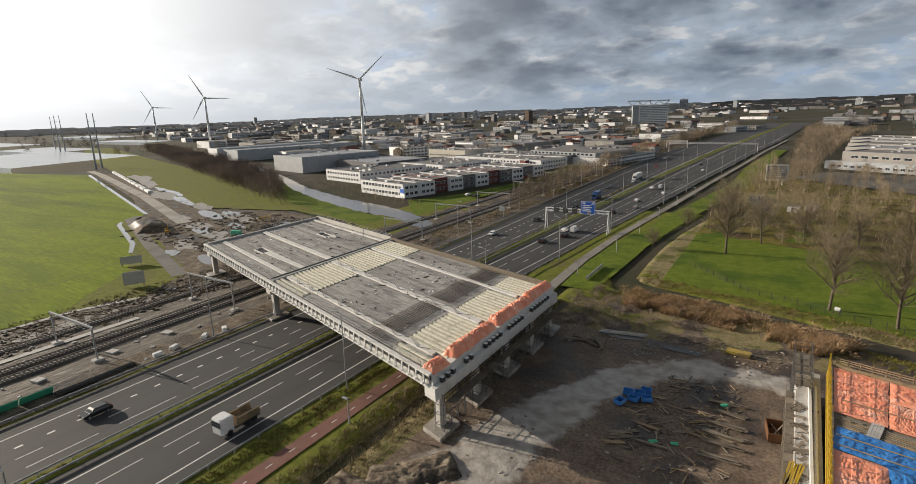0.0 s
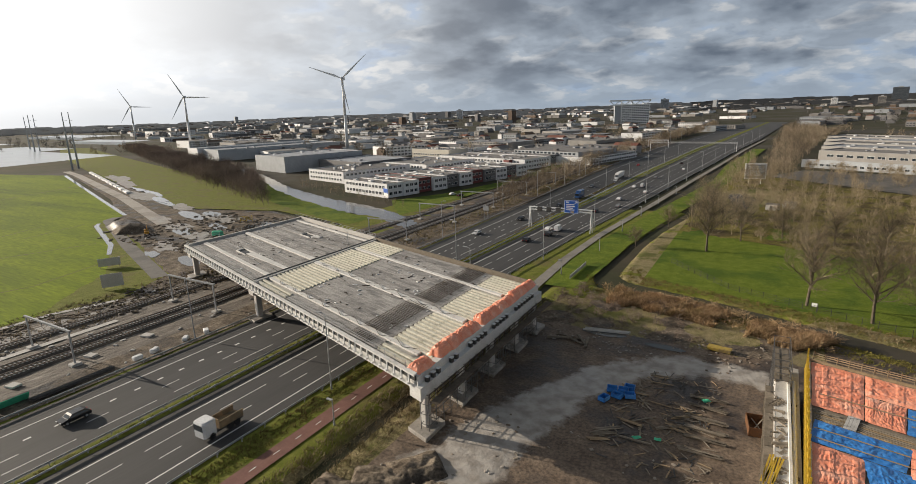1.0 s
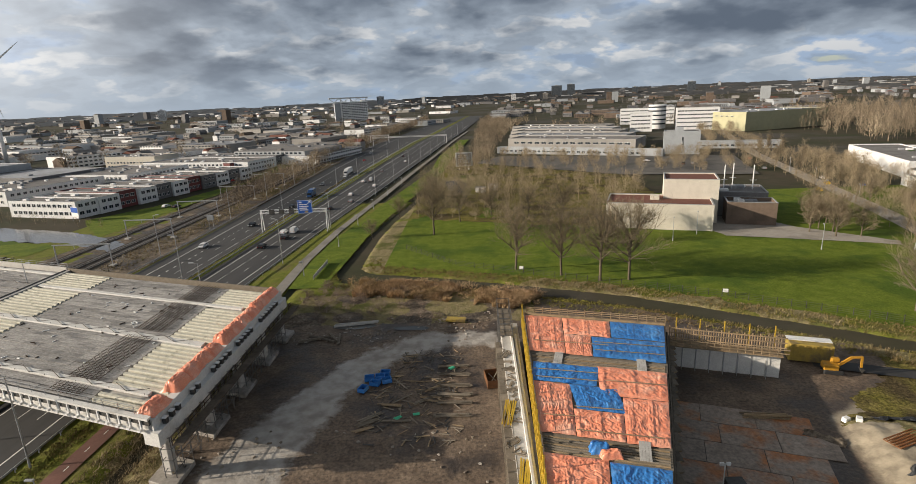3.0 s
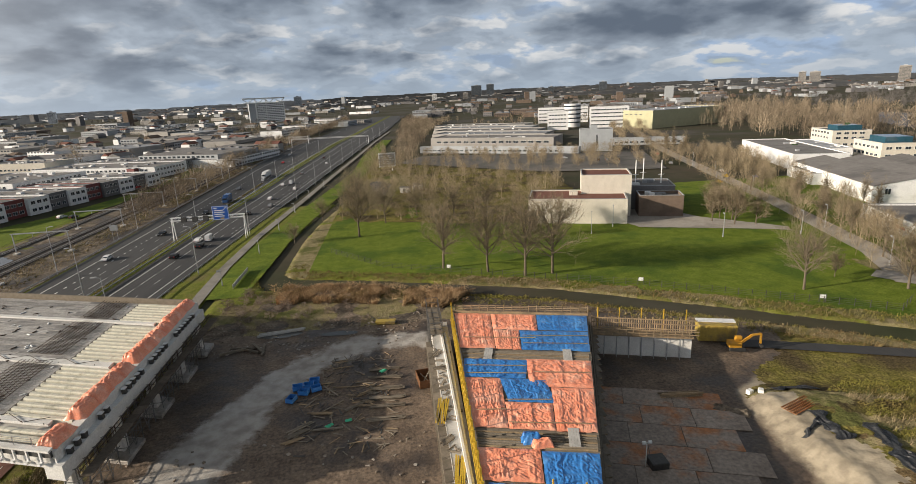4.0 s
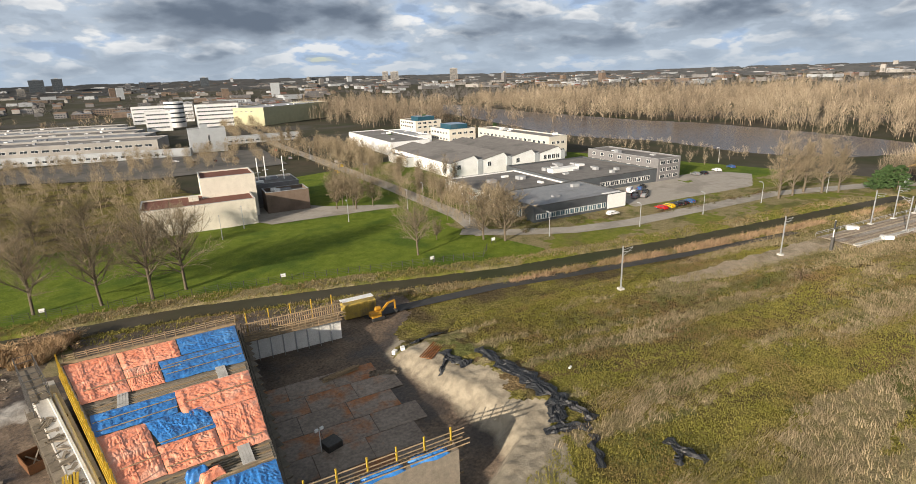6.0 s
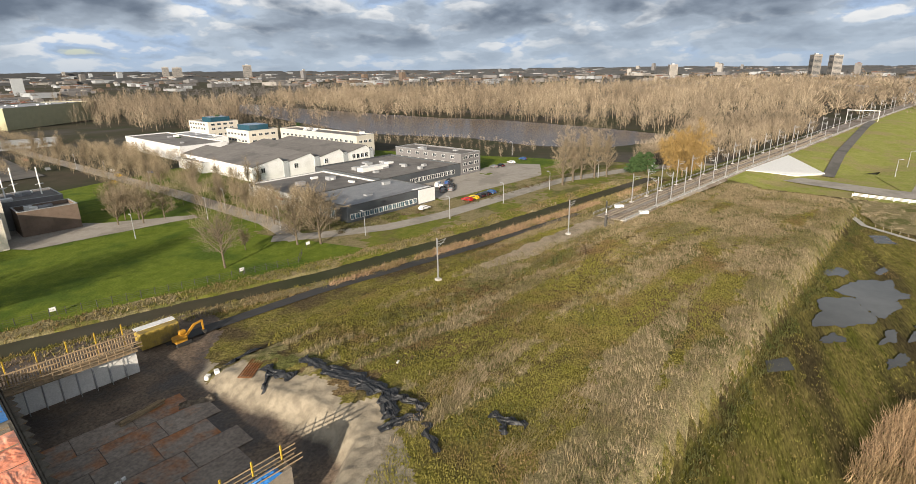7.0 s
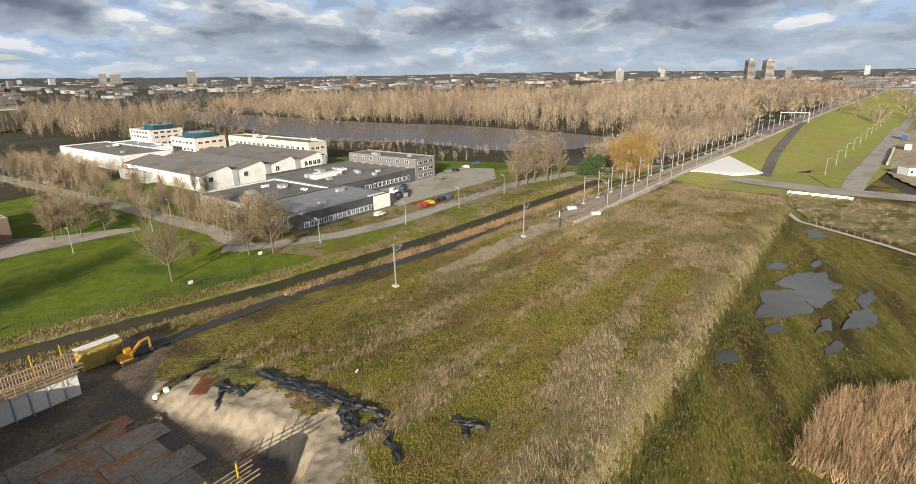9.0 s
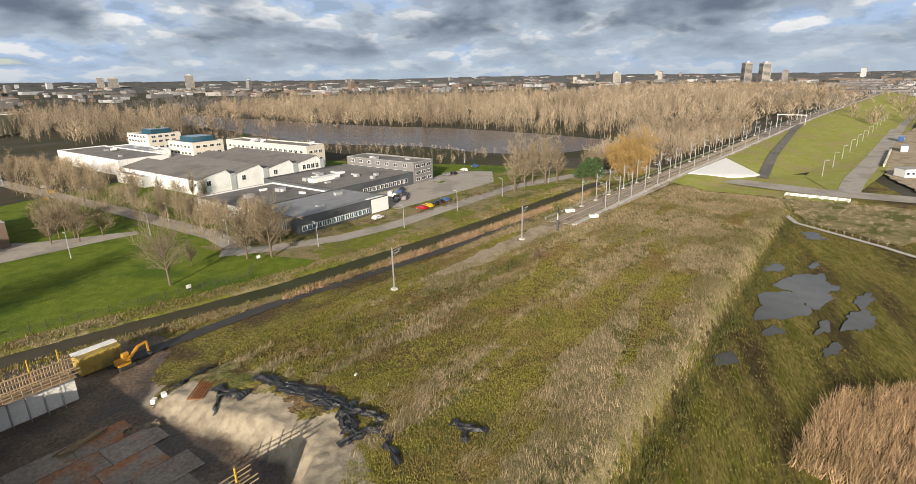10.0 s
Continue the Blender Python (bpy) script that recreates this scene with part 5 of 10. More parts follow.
# offices and halls further along the avenue
building("grey_office", 136, 392, 24, 14, 16.0, "grey_wall", "plain grey office block with tall blind stair shaft", units=[(8, 4, 5, 6, 3.0, "grey_wall")], windows=(("s", 12.0, 2.2, 1, 4, 1.4, 8), ("e", 2, 3, 4, 5, 1.8, 2), ("e", 2, 3, 4, 9, 1.8, 2)))
building("link_hall", 19, 444, 130, 6, 4.8, "grey_wall", "long low grey link building", "light_roof", turn=-30.6, windows=(("s", 4, 4, 28, 1.2, 2.6, 1.6),))
building("link_hall", 168, 424, 62, 9, 5.2, "grey_wall", "long low dark-roofed link building", "roof", windows=(("s", 4, 4, 14, 1.2, 2.6, 1.6),))
for k in range(5):
    building("factory_hall", 31 + k * 4, 488 + k * 41, 112, 34, 8.0 + 0.4 * k, "town_wall", "large grey factory hall with stepped roof lights", "light_roof" if k % 2 else "roof", units=units_for(112, 30, 9, 40 + k), windows=(("s", 6, 6.5, 16, 3.5, 4.6, 1.8),), group="factory halls", turn=-30)
building("office_wing", 228, 622, 44, 16, 24, "white_wall", "white office wing with long window bands", windows=tuple(("s", 1.5, 3.4, 12, z, 3.1, 1.5) for z in (3, 7.5, 12, 16, 20)), units=units_for(44, 16, 6, 8), group="office wings")
building("office_wing", 178, 626, 24, 20, 20, "white_wall", "white office wing with long window bands", windows=tuple(("s", 1.5, 3.4, 6, z, 3.1, 1.5) for z in (3, 7.5, 11.5, 16)), group="office wings")
rt = thing("round_tower", pose(222, 668, -0.4), "white round stair tower with ring windows", "tower")
part("drum", Geo().tube((0, 0, 0), (0, 0, 28), 10, n=28), M["white_wall"], rt, smooth=False)
for z in (5, 10, 15, 20, 24.5):
    part("window_ring", Geo().tube((0, 0, z), (0, 0, z + 1.6), 10.08, n=28), M["glass"], rt)
building("office_wing", 205, 770, 70, 16, 21, "white_wall", "white office wing with long window bands", windows=tuple(("s", 1.5, 3.4, 20, z, 3.1, 1.5) for z in (3, 7.5, 12, 17)), units=units_for(70, 16, 6, 9), group="office wings")
building("yellow_hall", 280, 570, 118, 60, 19, "yellow_wall", "long pale yellow windowless hall", "light_roof", units=units_for(118, 60, 10, 12), turn=22, windows=(("w", 6, 7, 6, 14, 3.5, 1.2),))
# white saw-tooth warehouse
SAW = thing("sawtooth_warehouse", Matrix.Translation((171, 174, -0.3)) @ Matrix.Rotation(TILT, 4, "Z"), "white rendered warehouse with grey pitched roof bays", "warehouse")
for k in range(4):
    x0 = k * 16.3
    w = 16.3
    g = Geo()
    outline = [(x0 + 0.02, 0.0), (x0 + w - 0.02, 0.0), (x0 + w - 0.02, 6.0), (x0 + w * 0.80, 9.3), (x0 + 0.02, 6.6)]
    g.add([(px, py, pz) for py in (0.0, 72.0) for px, pz in outline], [(0, 1, 2, 3, 4), (9, 8, 7, 6, 5), (0, 5, 6, 1), (1, 6, 7, 2), (4, 9, 5, 0)])
    part("bay_wall", g, M["white_wall"], SAW)
    r = Geo()
    for (ax, az), (bx, bz) in ((outline[4], outline[3]), (outline[3], outline[2])):
        r.add([(px, py, pz + dz) for dz in (0.02, 0.22) for py in (-0.25, 72.25) for px, pz in ((ax, az), (bx, bz))], [(0, 1, 3, 2), (4, 6, 7, 5), (0, 4, 5, 1), (2, 3, 7, 6), (0, 2, 6, 4), (1, 5, 7, 3)])
    part("bay_roof", r, M["roof"], SAW)
    part("rain_pipe_box", Geo().prism([(x0 + w - 1.4, -0.25), (x0 + w + 1.2, -0.25), (x0 + w + 1.2, -0.02), (x0 + w - 1.4, -0.02)], 0.0, 7.4), M["grey_wall"], SAW)
    for i in range((1, 1, 1, 4)[k]):
        put_window(SAW, pose(x0 + 4 + i * 2.6, -0.07, 3.6), 2.0, 2.2)
building("beige_office", 244, 170, 12, 78, 11.5, "beige_wall", "long beige brick office with flat roof", units=units_for(12, 78, 6, 15), windows=tuple(("s", 1.5, 3.2, 3, z, 2.2, 1.5) for z in (3.2, 7.4)) + tuple(("w", 3, 4.6, 16, z, 2.6, 1.5) for z in (3.2, 7.4)))
building("cream_office", 256, 259, 20, 30, 10.5, "cream_wall", "cream office block with a blue glass rooftop storey", units=[(3, 4, 13, 16, 3.4, "blue_glass")], windows=tuple((f, 2, 4.4, c, z, 2.8, 1.5) for z in (3, 7) for f, c in (("s", 4), ("w", 6))))
building("cream_office", 277, 317, 22, 32, 12.5, "cream_wall", "cream office block with a blue glass rooftop storey", units=[(4, 4, 14, 14, 3.4, "blue_glass")], windows=tuple((f, 2, 4.4, c, z, 2.8, 1.5) for z in (3, 7, 10) for f, c in (("s", 4), ("w", 6))))
building("white_shed", 231, 282, 24, 55, 7.0, "white_wall", "white ribbed shed with a grey roof", "light_roof", units=units_for(24, 55, 3, 20))
building("long_white_shed", 203, 256, 26, 86, 8.0, "white_wall", "long white shed along the avenue", "roof", units=units_for(26, 86, 3, 19))
building("white_annex", 180, 214, 13, 28, 5.0, "white_wall", "low white annex beside the warehouse", "roof", units=units_for(13, 28, 2, 18))
# anthracite showroom complex
SHOW = building("showroom", 139.2, 121, 34, 37, 4.7, "white_wall", "low white-walled storage wing with a bitumen roof", "roof", units=units_for(34, 37, 5, 22))
part("sign_bar", Geo().box(-0.06, 12.5, 2.1, -0.01, 17.0, 2.9), M["car_red"], SHOW, "dull red lettering bar")
part("sign_bar", Geo().box(-0.06, 17.4, 2.1, -0.01, 23.0, 2.9), M["dark_steel"], SHOW, "dark lettering bar")
part("sign_mark", Geo().box(-0.06, 16.6, 3.2, -0.01, 18.0, 4.4), M["yellow"], SHOW, "small yellow sign mark")
building("showroom", 131.4, 97, 38.2, 25, 5.2, "dark_wall", "anthracite showroom with a strip of windows", "light_roof", parapet=0.2, units=units_for(38, 22, 2, 23), windows=(("s", 1.0, 1.9, 15, 0.9, 1.7, 1.7, "blue_glass"), ("w", 1, 2.2, 8, 0.4, 2.0, 3.4, "blue_glass")))
part("white_panel", Geo().box(30.2, -0.12, 0.6, 38.32, 3, 5.4), M["white"], bpy.data.objects["showroom.001"], "blank white sign panel")
building("workshop", 172, 109, 44, 46, 5.4, "dark_wall", "flat-roofed anthracite workshop hall", "roof", units=units_for(44, 46, 12, 24) + [(6, 20, 14, 4, 1.6, "white")], windows=(("s", 14, 2.4, 11, 1.4, 2.0, 1.8),))
building("slate_office", 214, 95, 13, 43, 9.4, "slate_wall", "three-storey dark grey brick office", "roof", turn=-18, units=units_for(13, 43, 3, 26), windows=tuple(("s", 1.2, 3.8, 3, z, 2.8, 1.4) for z in (1.2, 4.1, 7.0)) + tuple(("w", 3, 5.6, 7, z, 2.2, 1.4) for z in (4.2, 7.1)))
# estate west of the motorway
r = random.Random(77)
for k, (x, y, w, d, h, wall) in enumerate(((-285, 278, 43, 58, 7.4, "white_wall"), (-268, 337, 55, 52, 7.4, "white_wall"), (-249, 397, 92, 34, 7.4, "white_wall"), (-240, 436, 88, 26, 7.4, "slate_wall"), (-302, 432, 50, 26, 10, "beige_wall"))):
    rows = tuple((f, 2.2, 3.3, int((w if f == "s" else d) / 3.3) - 1, z, 2.0, 1.5) for f in "se" for z in (1.3, 4.5))
    building("estate_office", x, y, w, d, h, wall, "two-storey pale industrial office block with window rows" if wall != "slate_wall" else "two-storey dark industrial office block with window rows", "roof", windows=rows, units=units_for(w, d, 14, 60 + k), group="estate offices", turn=-14, band=(3.6, 4.0, "grey") if k % 2 else None)
# terrace of small business units with stepped fronts
for k, (wall, out, h) in enumerate((("white_wall", 0.0, 7.4), ("white_wall", 0.6, 7.4), ("red_wall", -1.2, 7.9), ("white_wall", 0.6, 7.4), ("slate_wall", -0.8, 7.6), ("white_wall", 0.4, 7.4), ("red_wall", -1.2, 7.9), ("slate_wall", 0.2, 7.5), ("white_wall", 0.4, 7.4), ("slate_wall", -0.6, 7.6), ("white_wall", 0.4, 7.4))):
    q = Vector((-216.5, 238.5, 0)) + Vector((0.25, 0.968, 0)) * (11.2 * k)
    rows = tuple(("e", 1.2, 3.2, 3, z, 2.3, 1.6) for z in (1.2, 4.6)) + (tuple(("s", 2.2, 3.1, 12, z, 2.2, 1.6) for z in (1.2, 4.6)) if k == 0 else ())
    building("business_unit", q.x, q.y, 40.5 + out, 11.16, h, wall, {"white_wall": "white two-storey business unit with window rows", "red_wall": "dark red business unit with a recessed front", "slate_wall": "dark grey business unit with window rows"}[wall], "roof", windows=rows, units=[(5 + (k * 5) % 9, 3, 2.4, 2.0, 0.7, "white"), (18, 4 + k % 3, 2.8, 2.2, 0.8, "white"), (30 - k % 4, 4, 2.2, 2.0, 0.6, "light_roof")], group="business terrace", turn=-14.5)
bd = thing("estate_sign", pose(-173.6, 222.5, 0, 0, 0, -30), "blue and white estate board on posts", "sign")
part("board", Geo().bevel_box(-3.2, -0.12, 1.6, 3.2, 0.12, 6.2, 0.05), M["white"], bd)
part("panel", Geo().box(-3.0, -0.17, 3.7, 3.0, -0.125, 6.0), M["sign_blue"], bd)
for x in (-2.6, 2.6):
    part("post", Geo().tube((x, 0, 0), (x, 0, 1.6), 0.1, n=6), M["steel"], bd)
building("red_entrance", -178, 376, 6, 4, 7, "red_wall", "dark red office entrance block", turn=-20)
building("logistics_hall", -384, 314, 50, 76, 12.5, "grey_wall", "large plain grey logistics hall", "light_roof", turn=-14, units=units_for(52, 80, 5, 31))
building("logistics_hall", -326, 330, 60, 50, 8.5, "slate_wall", "low dark grey logistics hall", "light_roof", turn=-14, units=units_for(60, 50, 5, 32))
building("logistics_hall", -568, 374, 28, 150, 12.5, "white_wall", "long warehouse with a white ribbed front", "light_roof", turn=-14)
building("logistics_hall", -538, 372, 40, 150, 11.5, "grey_wall", "large plain grey logistics hall", "light_roof", turn=-14, units=units_for(40, 150, 9, 33))


def make_truss_office():
    b = thing("truss_office", Matrix.Translation((-335, 1334, -0.5)) @ Matrix.Rotation(radians(20), 4, "Z") @ Matrix.Diagonal((1.08, 1.0, 1.24, 1.0)), "white office block hung in a giant steel truss frame", "office block")
    part("wall", Geo().box(14, 2, 0, 74, 22, 38), M["white_wall"], b)
    part("core", Geo().box(0, 2, 0, 13, 22, 38), M["grey_wall"], b)
    for i in range(11):
        for k in range(14):
            put_window(b, pose(16 + k * 4.1, 1.94, 2.5 + i * 3.2), 3.2, 1.7)
    for x in (14, 36):
        part("post", Geo().box(x - 1, -1, 0, x + 1, 1, 46), M["white"], b)
    part("chord", Geo().box(-12, -1, 44, 76, 1, 46.5), M["white"], b)
    part("chord", Geo().box(-12, -1, 36, 76, 1, 37.5), M["white"], b)
    for i in range(8):
        a = -12 + i * 11
        part("diagonal", Geo().beam((a, 0, 37 if i % 2 else 45), (a + 11, 0, 45 if i % 2 else 37), 1.2, 1.4), M["white"], b)
    for z in (0, 18):
        part("diagonal", Geo().beam((14, 0, z), (36, 0, z + 18), 1.2, 1.4), M["white"], b)
        part("diagonal", Geo().beam((36, 0, z), (14, 0, z + 18), 1.2, 1.4), M["white"], b)


make_truss_office()


def far_city():
    """Blocks of the distant town, in the mass too many to count."""
    rr = random.Random(5)
    sets = {}
    for _ in range(3000):
        a = rr.uniform(-2.05, 1.75)  # bearing from +y, westward positive
        dist = 380 + 3900 * rr.random() ** 1.35
        x, y = -math.sin(a) * dist, math.cos(a) * dist
        if a < 0.02:  # east of the motorway: parks and woods before the town
            lim = 1000 if a > -0.55 else (1650 if a > -1.45 else 1000)
            if dist < lim:
                continue
        if -130 + bend(y) < x < -5 + bend(y) and y < 2300:
            continue
        if x < -130 and y < 470 + 0.12 * x and dist < 640:
            continue
        if a > 0.55 and y < 330 - 0.42 * (x + 300):
            continue
        if a > 1.15 and dist < 700:
            continue
        big = rr.random() < 0.42
        w, d, h = (rr.uniform(25, 80), rr.uniform(20, 55), rr.uniform(5, 11)) if big else (rr.uniform(8, 26), rr.uniform(8, 14), rr.uniform(5, 9))
        if rr.random() < 0.02 and dist > 1500:
            w, d, h = rr.uniform(14, 24), rr.uniform(14, 20), rr.uniform(22, 42)
        key = rr.choice(("white_wall", "grey_wall", "white_wall", "town_wall", "town_wall", "grey_wall", "brown_wall", "slate_wall") if a > 0.02 else ("town_wall", "grey_wall", "slate_wall", "brown_wall", "slate_wall", "brown_wall", "roof", "grey_wall"))
        t = TILT + rr.choice((0, math.pi / 2)) + rr.uniform(-0.15, 0.15)
        m = Matrix.Translation((x, y, far_z(x, y) - 0.1)) @ Matrix.Rotation(t, 4, "Z")
        g = Geo().box(-w / 2, -d / 2, 0, w / 2, d / 2, h)
        sets.setdefault(key, Geo()).add([m @ Vector(p) for p in g.v], g.f)
        g = Geo()
        if big:
            g.box(-w / 2 + 0.3, -d / 2 + 0.3, h, w / 2 - 0.3, d / 2 - 0.3, h + 0.1)
            for _ in range(rr.randint(1, 4)):
                ux, uy = rr.uniform(-0.4, 0.3) * w, rr.uniform(-0.4, 0.3) * d
                g.box(ux, uy, h + 0.1, ux + 4, uy + 3, h + 1.6)
            rk = rr.choice(("roof", "light_roof", "roof"))
        else:
            g.add([(-w / 2, -d / 2, h), (w / 2, -d / 2, h), (w / 2, d / 2, h), (-w / 2, d / 2, h), (-w / 2, 0, h + 2.6), (w / 2, 0, h + 2.6)], [(0, 1, 5, 4), (2, 3, 4, 5), (0, 4, 3), (1, 2, 5)])
            rk = rr.choice(("red_roof", "roof", "roof", "brown_wall"))
        sets.setdefault(rk, Geo()).add([m @ Vector(p) for p in g.v], g.f)
        # window bands, with depth
        g = Geo()
        for z in np.arange(1.4, h - 1.2, 3.2):
            for x0 in np.arange(-w / 2 + 1, w / 2 - 2.6, 4.2):
                g.box(x0, -d / 2 - 0.05, z, x0 + 2.6, -d / 2 + 0.1, z + 1.4)
        if dist < 1500:
            sets.setdefault("glass", Geo()).add([m @ Vector(p) for p in g.v], g.f)
    for key, g in sets.items():
        solid("far_town", g, M[key], "distant town of low industrial and housing blocks", "town", kind="stuff")


far_city()


def tower(x, y, w, d, h, wall, turn, label):
    z = far_z(x, y)
    h -= z
    b = thing("tower_block", Matrix.Translation((x, y, z - 0.1)) @ Matrix.Rotation(radians(turn), 4, "Z"), label, "tower block", "distant towers")
    part("wall", Geo().box(0, 0, 0, w, d, h), M[wall], b)
    part("roof_house", Geo().box(w * 0.3, d * 0.3, h, w * 0.65, d * 0.7, h + 3.5), M["grey_wall"], b)
    for f, ln in (("s", w), ("w", d)):
        fm, _ = FACES[f](w, d)
        for k in range(int(h / 3.2) - 1):
            piece("window_band", Geo().box(0, -0.15, 0, ln - 3, 0.05, 1.3).mesh("window_band", M["glass"]), b, fm @ pose(1.5, 0, 2.5 + k * 3.2))


for x, y, w, d, h, wall, turn, lab in (
        (2180, 2185, 42, 24, 84, "tower_wall", -45, "tall brown residential tower on the horizon"), (1960, 2430, 44, 20, 78, "tower_wall", -40, "beige residential tower on the horizon"), (1935, 2470, 30, 22, 80, "tower_wall", -40, "brown residential tower on the horizon"),
        (2040, 2560, 110, 16, 38, "town_wall", -35, "long residential slab on the horizon"), (1620, 2700, 140, 16, 30, "town_wall", -25, "long beige residential slab on the horizon"),
        (1840, -310, 24, 24, 62, "tower_wall", -70, "dark residential tower on the horizon"), (1835, -262, 22, 22, 64, "tower_wall", -70, "dark residential tower on the horizon"), (1990, 120, 26, 20, 45, "tower_wall", -70, "brown residential tower on the horizon"),
        (-1218, 2095, 26, 18, 45, "white_wall", 20, "white residential slab on the horizon"), (470, 3300, 60, 34, 92, "dark_wall", -10, "dark glass office tower on the horizon"), (560, 3290, 44, 34, 96, "dark_wall", -10, "dark glass office tower on the horizon"),
        (330, 2600, 24, 20, 52, "tower_wall", -10, "beige residential tower on the horizon"), (190, 2700, 22, 20, 50, "white_wall", -10, "pale residential tower on the horizon"), (60, 2800, 20, 18, 44, "tower_wall", 0, "brown residential tower on the horizon"),
        (-520, 3000, 40, 30, 70, "grey_wall", 10, "grey office tower on the horizon"), (1150, 3000, 40, 26, 80, "dark_wall", -20, "dark office tower on the horizon"), (880, 3080, 30, 22, 66, "dark_wall", -15, "dark office tower on the horizon"), (820, 3090, 24, 22, 60, "slate_wall", -15, "dark office tower on the horizon")):
    tower(x, y, w, d, h, wall, turn, lab)

# ---- motorway furniture ----
def make_guard_rail(x, y0, y1, side, label):
    r = thing("guard_rail", label=label, category="guard rail", group="guard rails")
    n = int((y1 - y0) / 40)
    for i in range(n):
        a, b = y0 + i * 40, y0 + i * 40 + 39.9
        g = Geo()
        for z0, z1, o in ((0.50, 0.58, 0.0), (0.58, 0.70, 0.07), (0.70, 0.78, 0.0)):
            g.add([(x + bend(a, x) + side * o - 0.05, a, z0 + 0.1), (x + bend(a, x) + side * o + 0.05, a, z0 + 0.1), (x + bend(b, x) + side * o + 0.05, b, z0 + 0.1), (x + bend(b, x) + side * o - 0.05, b, z0 + 0.1),
                   (x + bend(a, x) + side * o - 0.05, a, z1 + 0.1), (x + bend(a, x) + side * o + 0.05, a, z1 + 0.1), (x + bend(b, x) + side * o + 0.05, b, z1 + 0.1), (x + bend(b, x) + side * o - 0.05, b, z1 + 0.1)],
                  [(0, 3, 2, 1), (4, 5, 6, 7), (0, 1, 5, 4), (1, 2, 6, 5), (2, 3, 7, 6), (3, 0, 4, 7)])
        part("rail", g, M["steel"], r)
    post = Geo().box(-0.06, -0.05, 0, 0.06, 0.05, 0.78).box(-0.30, -0.06, 0.5, 0.06, 0.06, 0.66).mesh("post", M["steel"])
    y = y0
    while y < min(y1, 330):
        piece("post", post, r, Matrix.Translation((x - side * 0.12 + bend(y, x), y, 0.1)) @ pose(0, 0, 0, 0, 0, 0 if side > 0 else 180))
        y += 4.0
    return r


for x, side in ((-99.0, 1), (-79.9, -1), (-78.0, 1), (-61.3, -1)):
    make_guard_rail(x, -110, 690, side, "galvanised steel guard rail on posts beside the motorway")


def make_lamp(h, arm, label, name="street_lamp", both=False):
    l = thing(name, label=label, category="street lamp", group=name + "s")
    part("pole", Geo().tube((0, 0, 0), (0, 0, h), 0.13, 0.07, 8), M["steel"], l)
    part("base", Geo().tube((0, 0, 0), (0, 0, 1.2), 0.17, 0.15, 8), M["steel"], l)
    for s in ((1, -1) if both else (1,)):
        part("arm", Geo().tube((0, 0, h - 0.1), (s * arm, 0, h + 0.15), 0.05, 0.045, 6), M["steel"], l)
        part("lantern", Geo().bevel_box(-0.55 + s * arm, -0.17, h + 0.05, 0.55 + s * arm, 0.17, h + 0.26, 0.05), M["grey"], l)
    return l


lampA = make_lamp(13.5, 1.3, "tall galvanised motorway lamp post")
lampA.matrix_world = pose(-60.0, 59, 0.1, 0, 0, 180)
for x, ys, rz in ((-100.3, (61.5, 110, 160, 214, 258, 304, 350, 398, 446, 494, 545, 600, 660, 720), 0), (-59.6, (14, 106, 148, 192, 258, 300, 346, 392, 440, 488, 540, 600, 660, 720), 180), (-79.0, (132, 205, 282, 330, 380, 432, 484), 180)):
    for y in ys:
        copy_thing(lampA, pose(x + bend(y, x), y, 0.1, 0, 0, rz))
lampB = make_lamp(4.0, 0.45, "low cycle-path lamp on a thin pole", "path_lamp")
lampB.matrix_world = pose(-52.4, 51.4, 0.0, 0, 0, 180)
for x, y in ((-52.4, 18), (-47, 136), (-44.5, 165), (-44.5, 195), (-44.2, 226), (-43, 258), (-40, 290)):
    copy_thing(lampB, pose(x, y, 0.05, 0, 0, 180))
lampC = make_lamp(7.0, 1.0, "grey lamp post beside the estate road", "road_lamp")
lampC.matrix_world = pose(122.5, 84.8, 0.05, 0, 0, 70)
for x, y in ((147, 69.5), (172, 60.5), (198, 51), (228, 38), (118, 112), (131, 148), (146, 205), (157, 250), (168, 290), (96, 146), (119, 143), (70, 167), (60, 160), (262, 60), (275, 92)):
    copy_thing(lampC, pose(x, y, 0.05, 0, 0, 70))


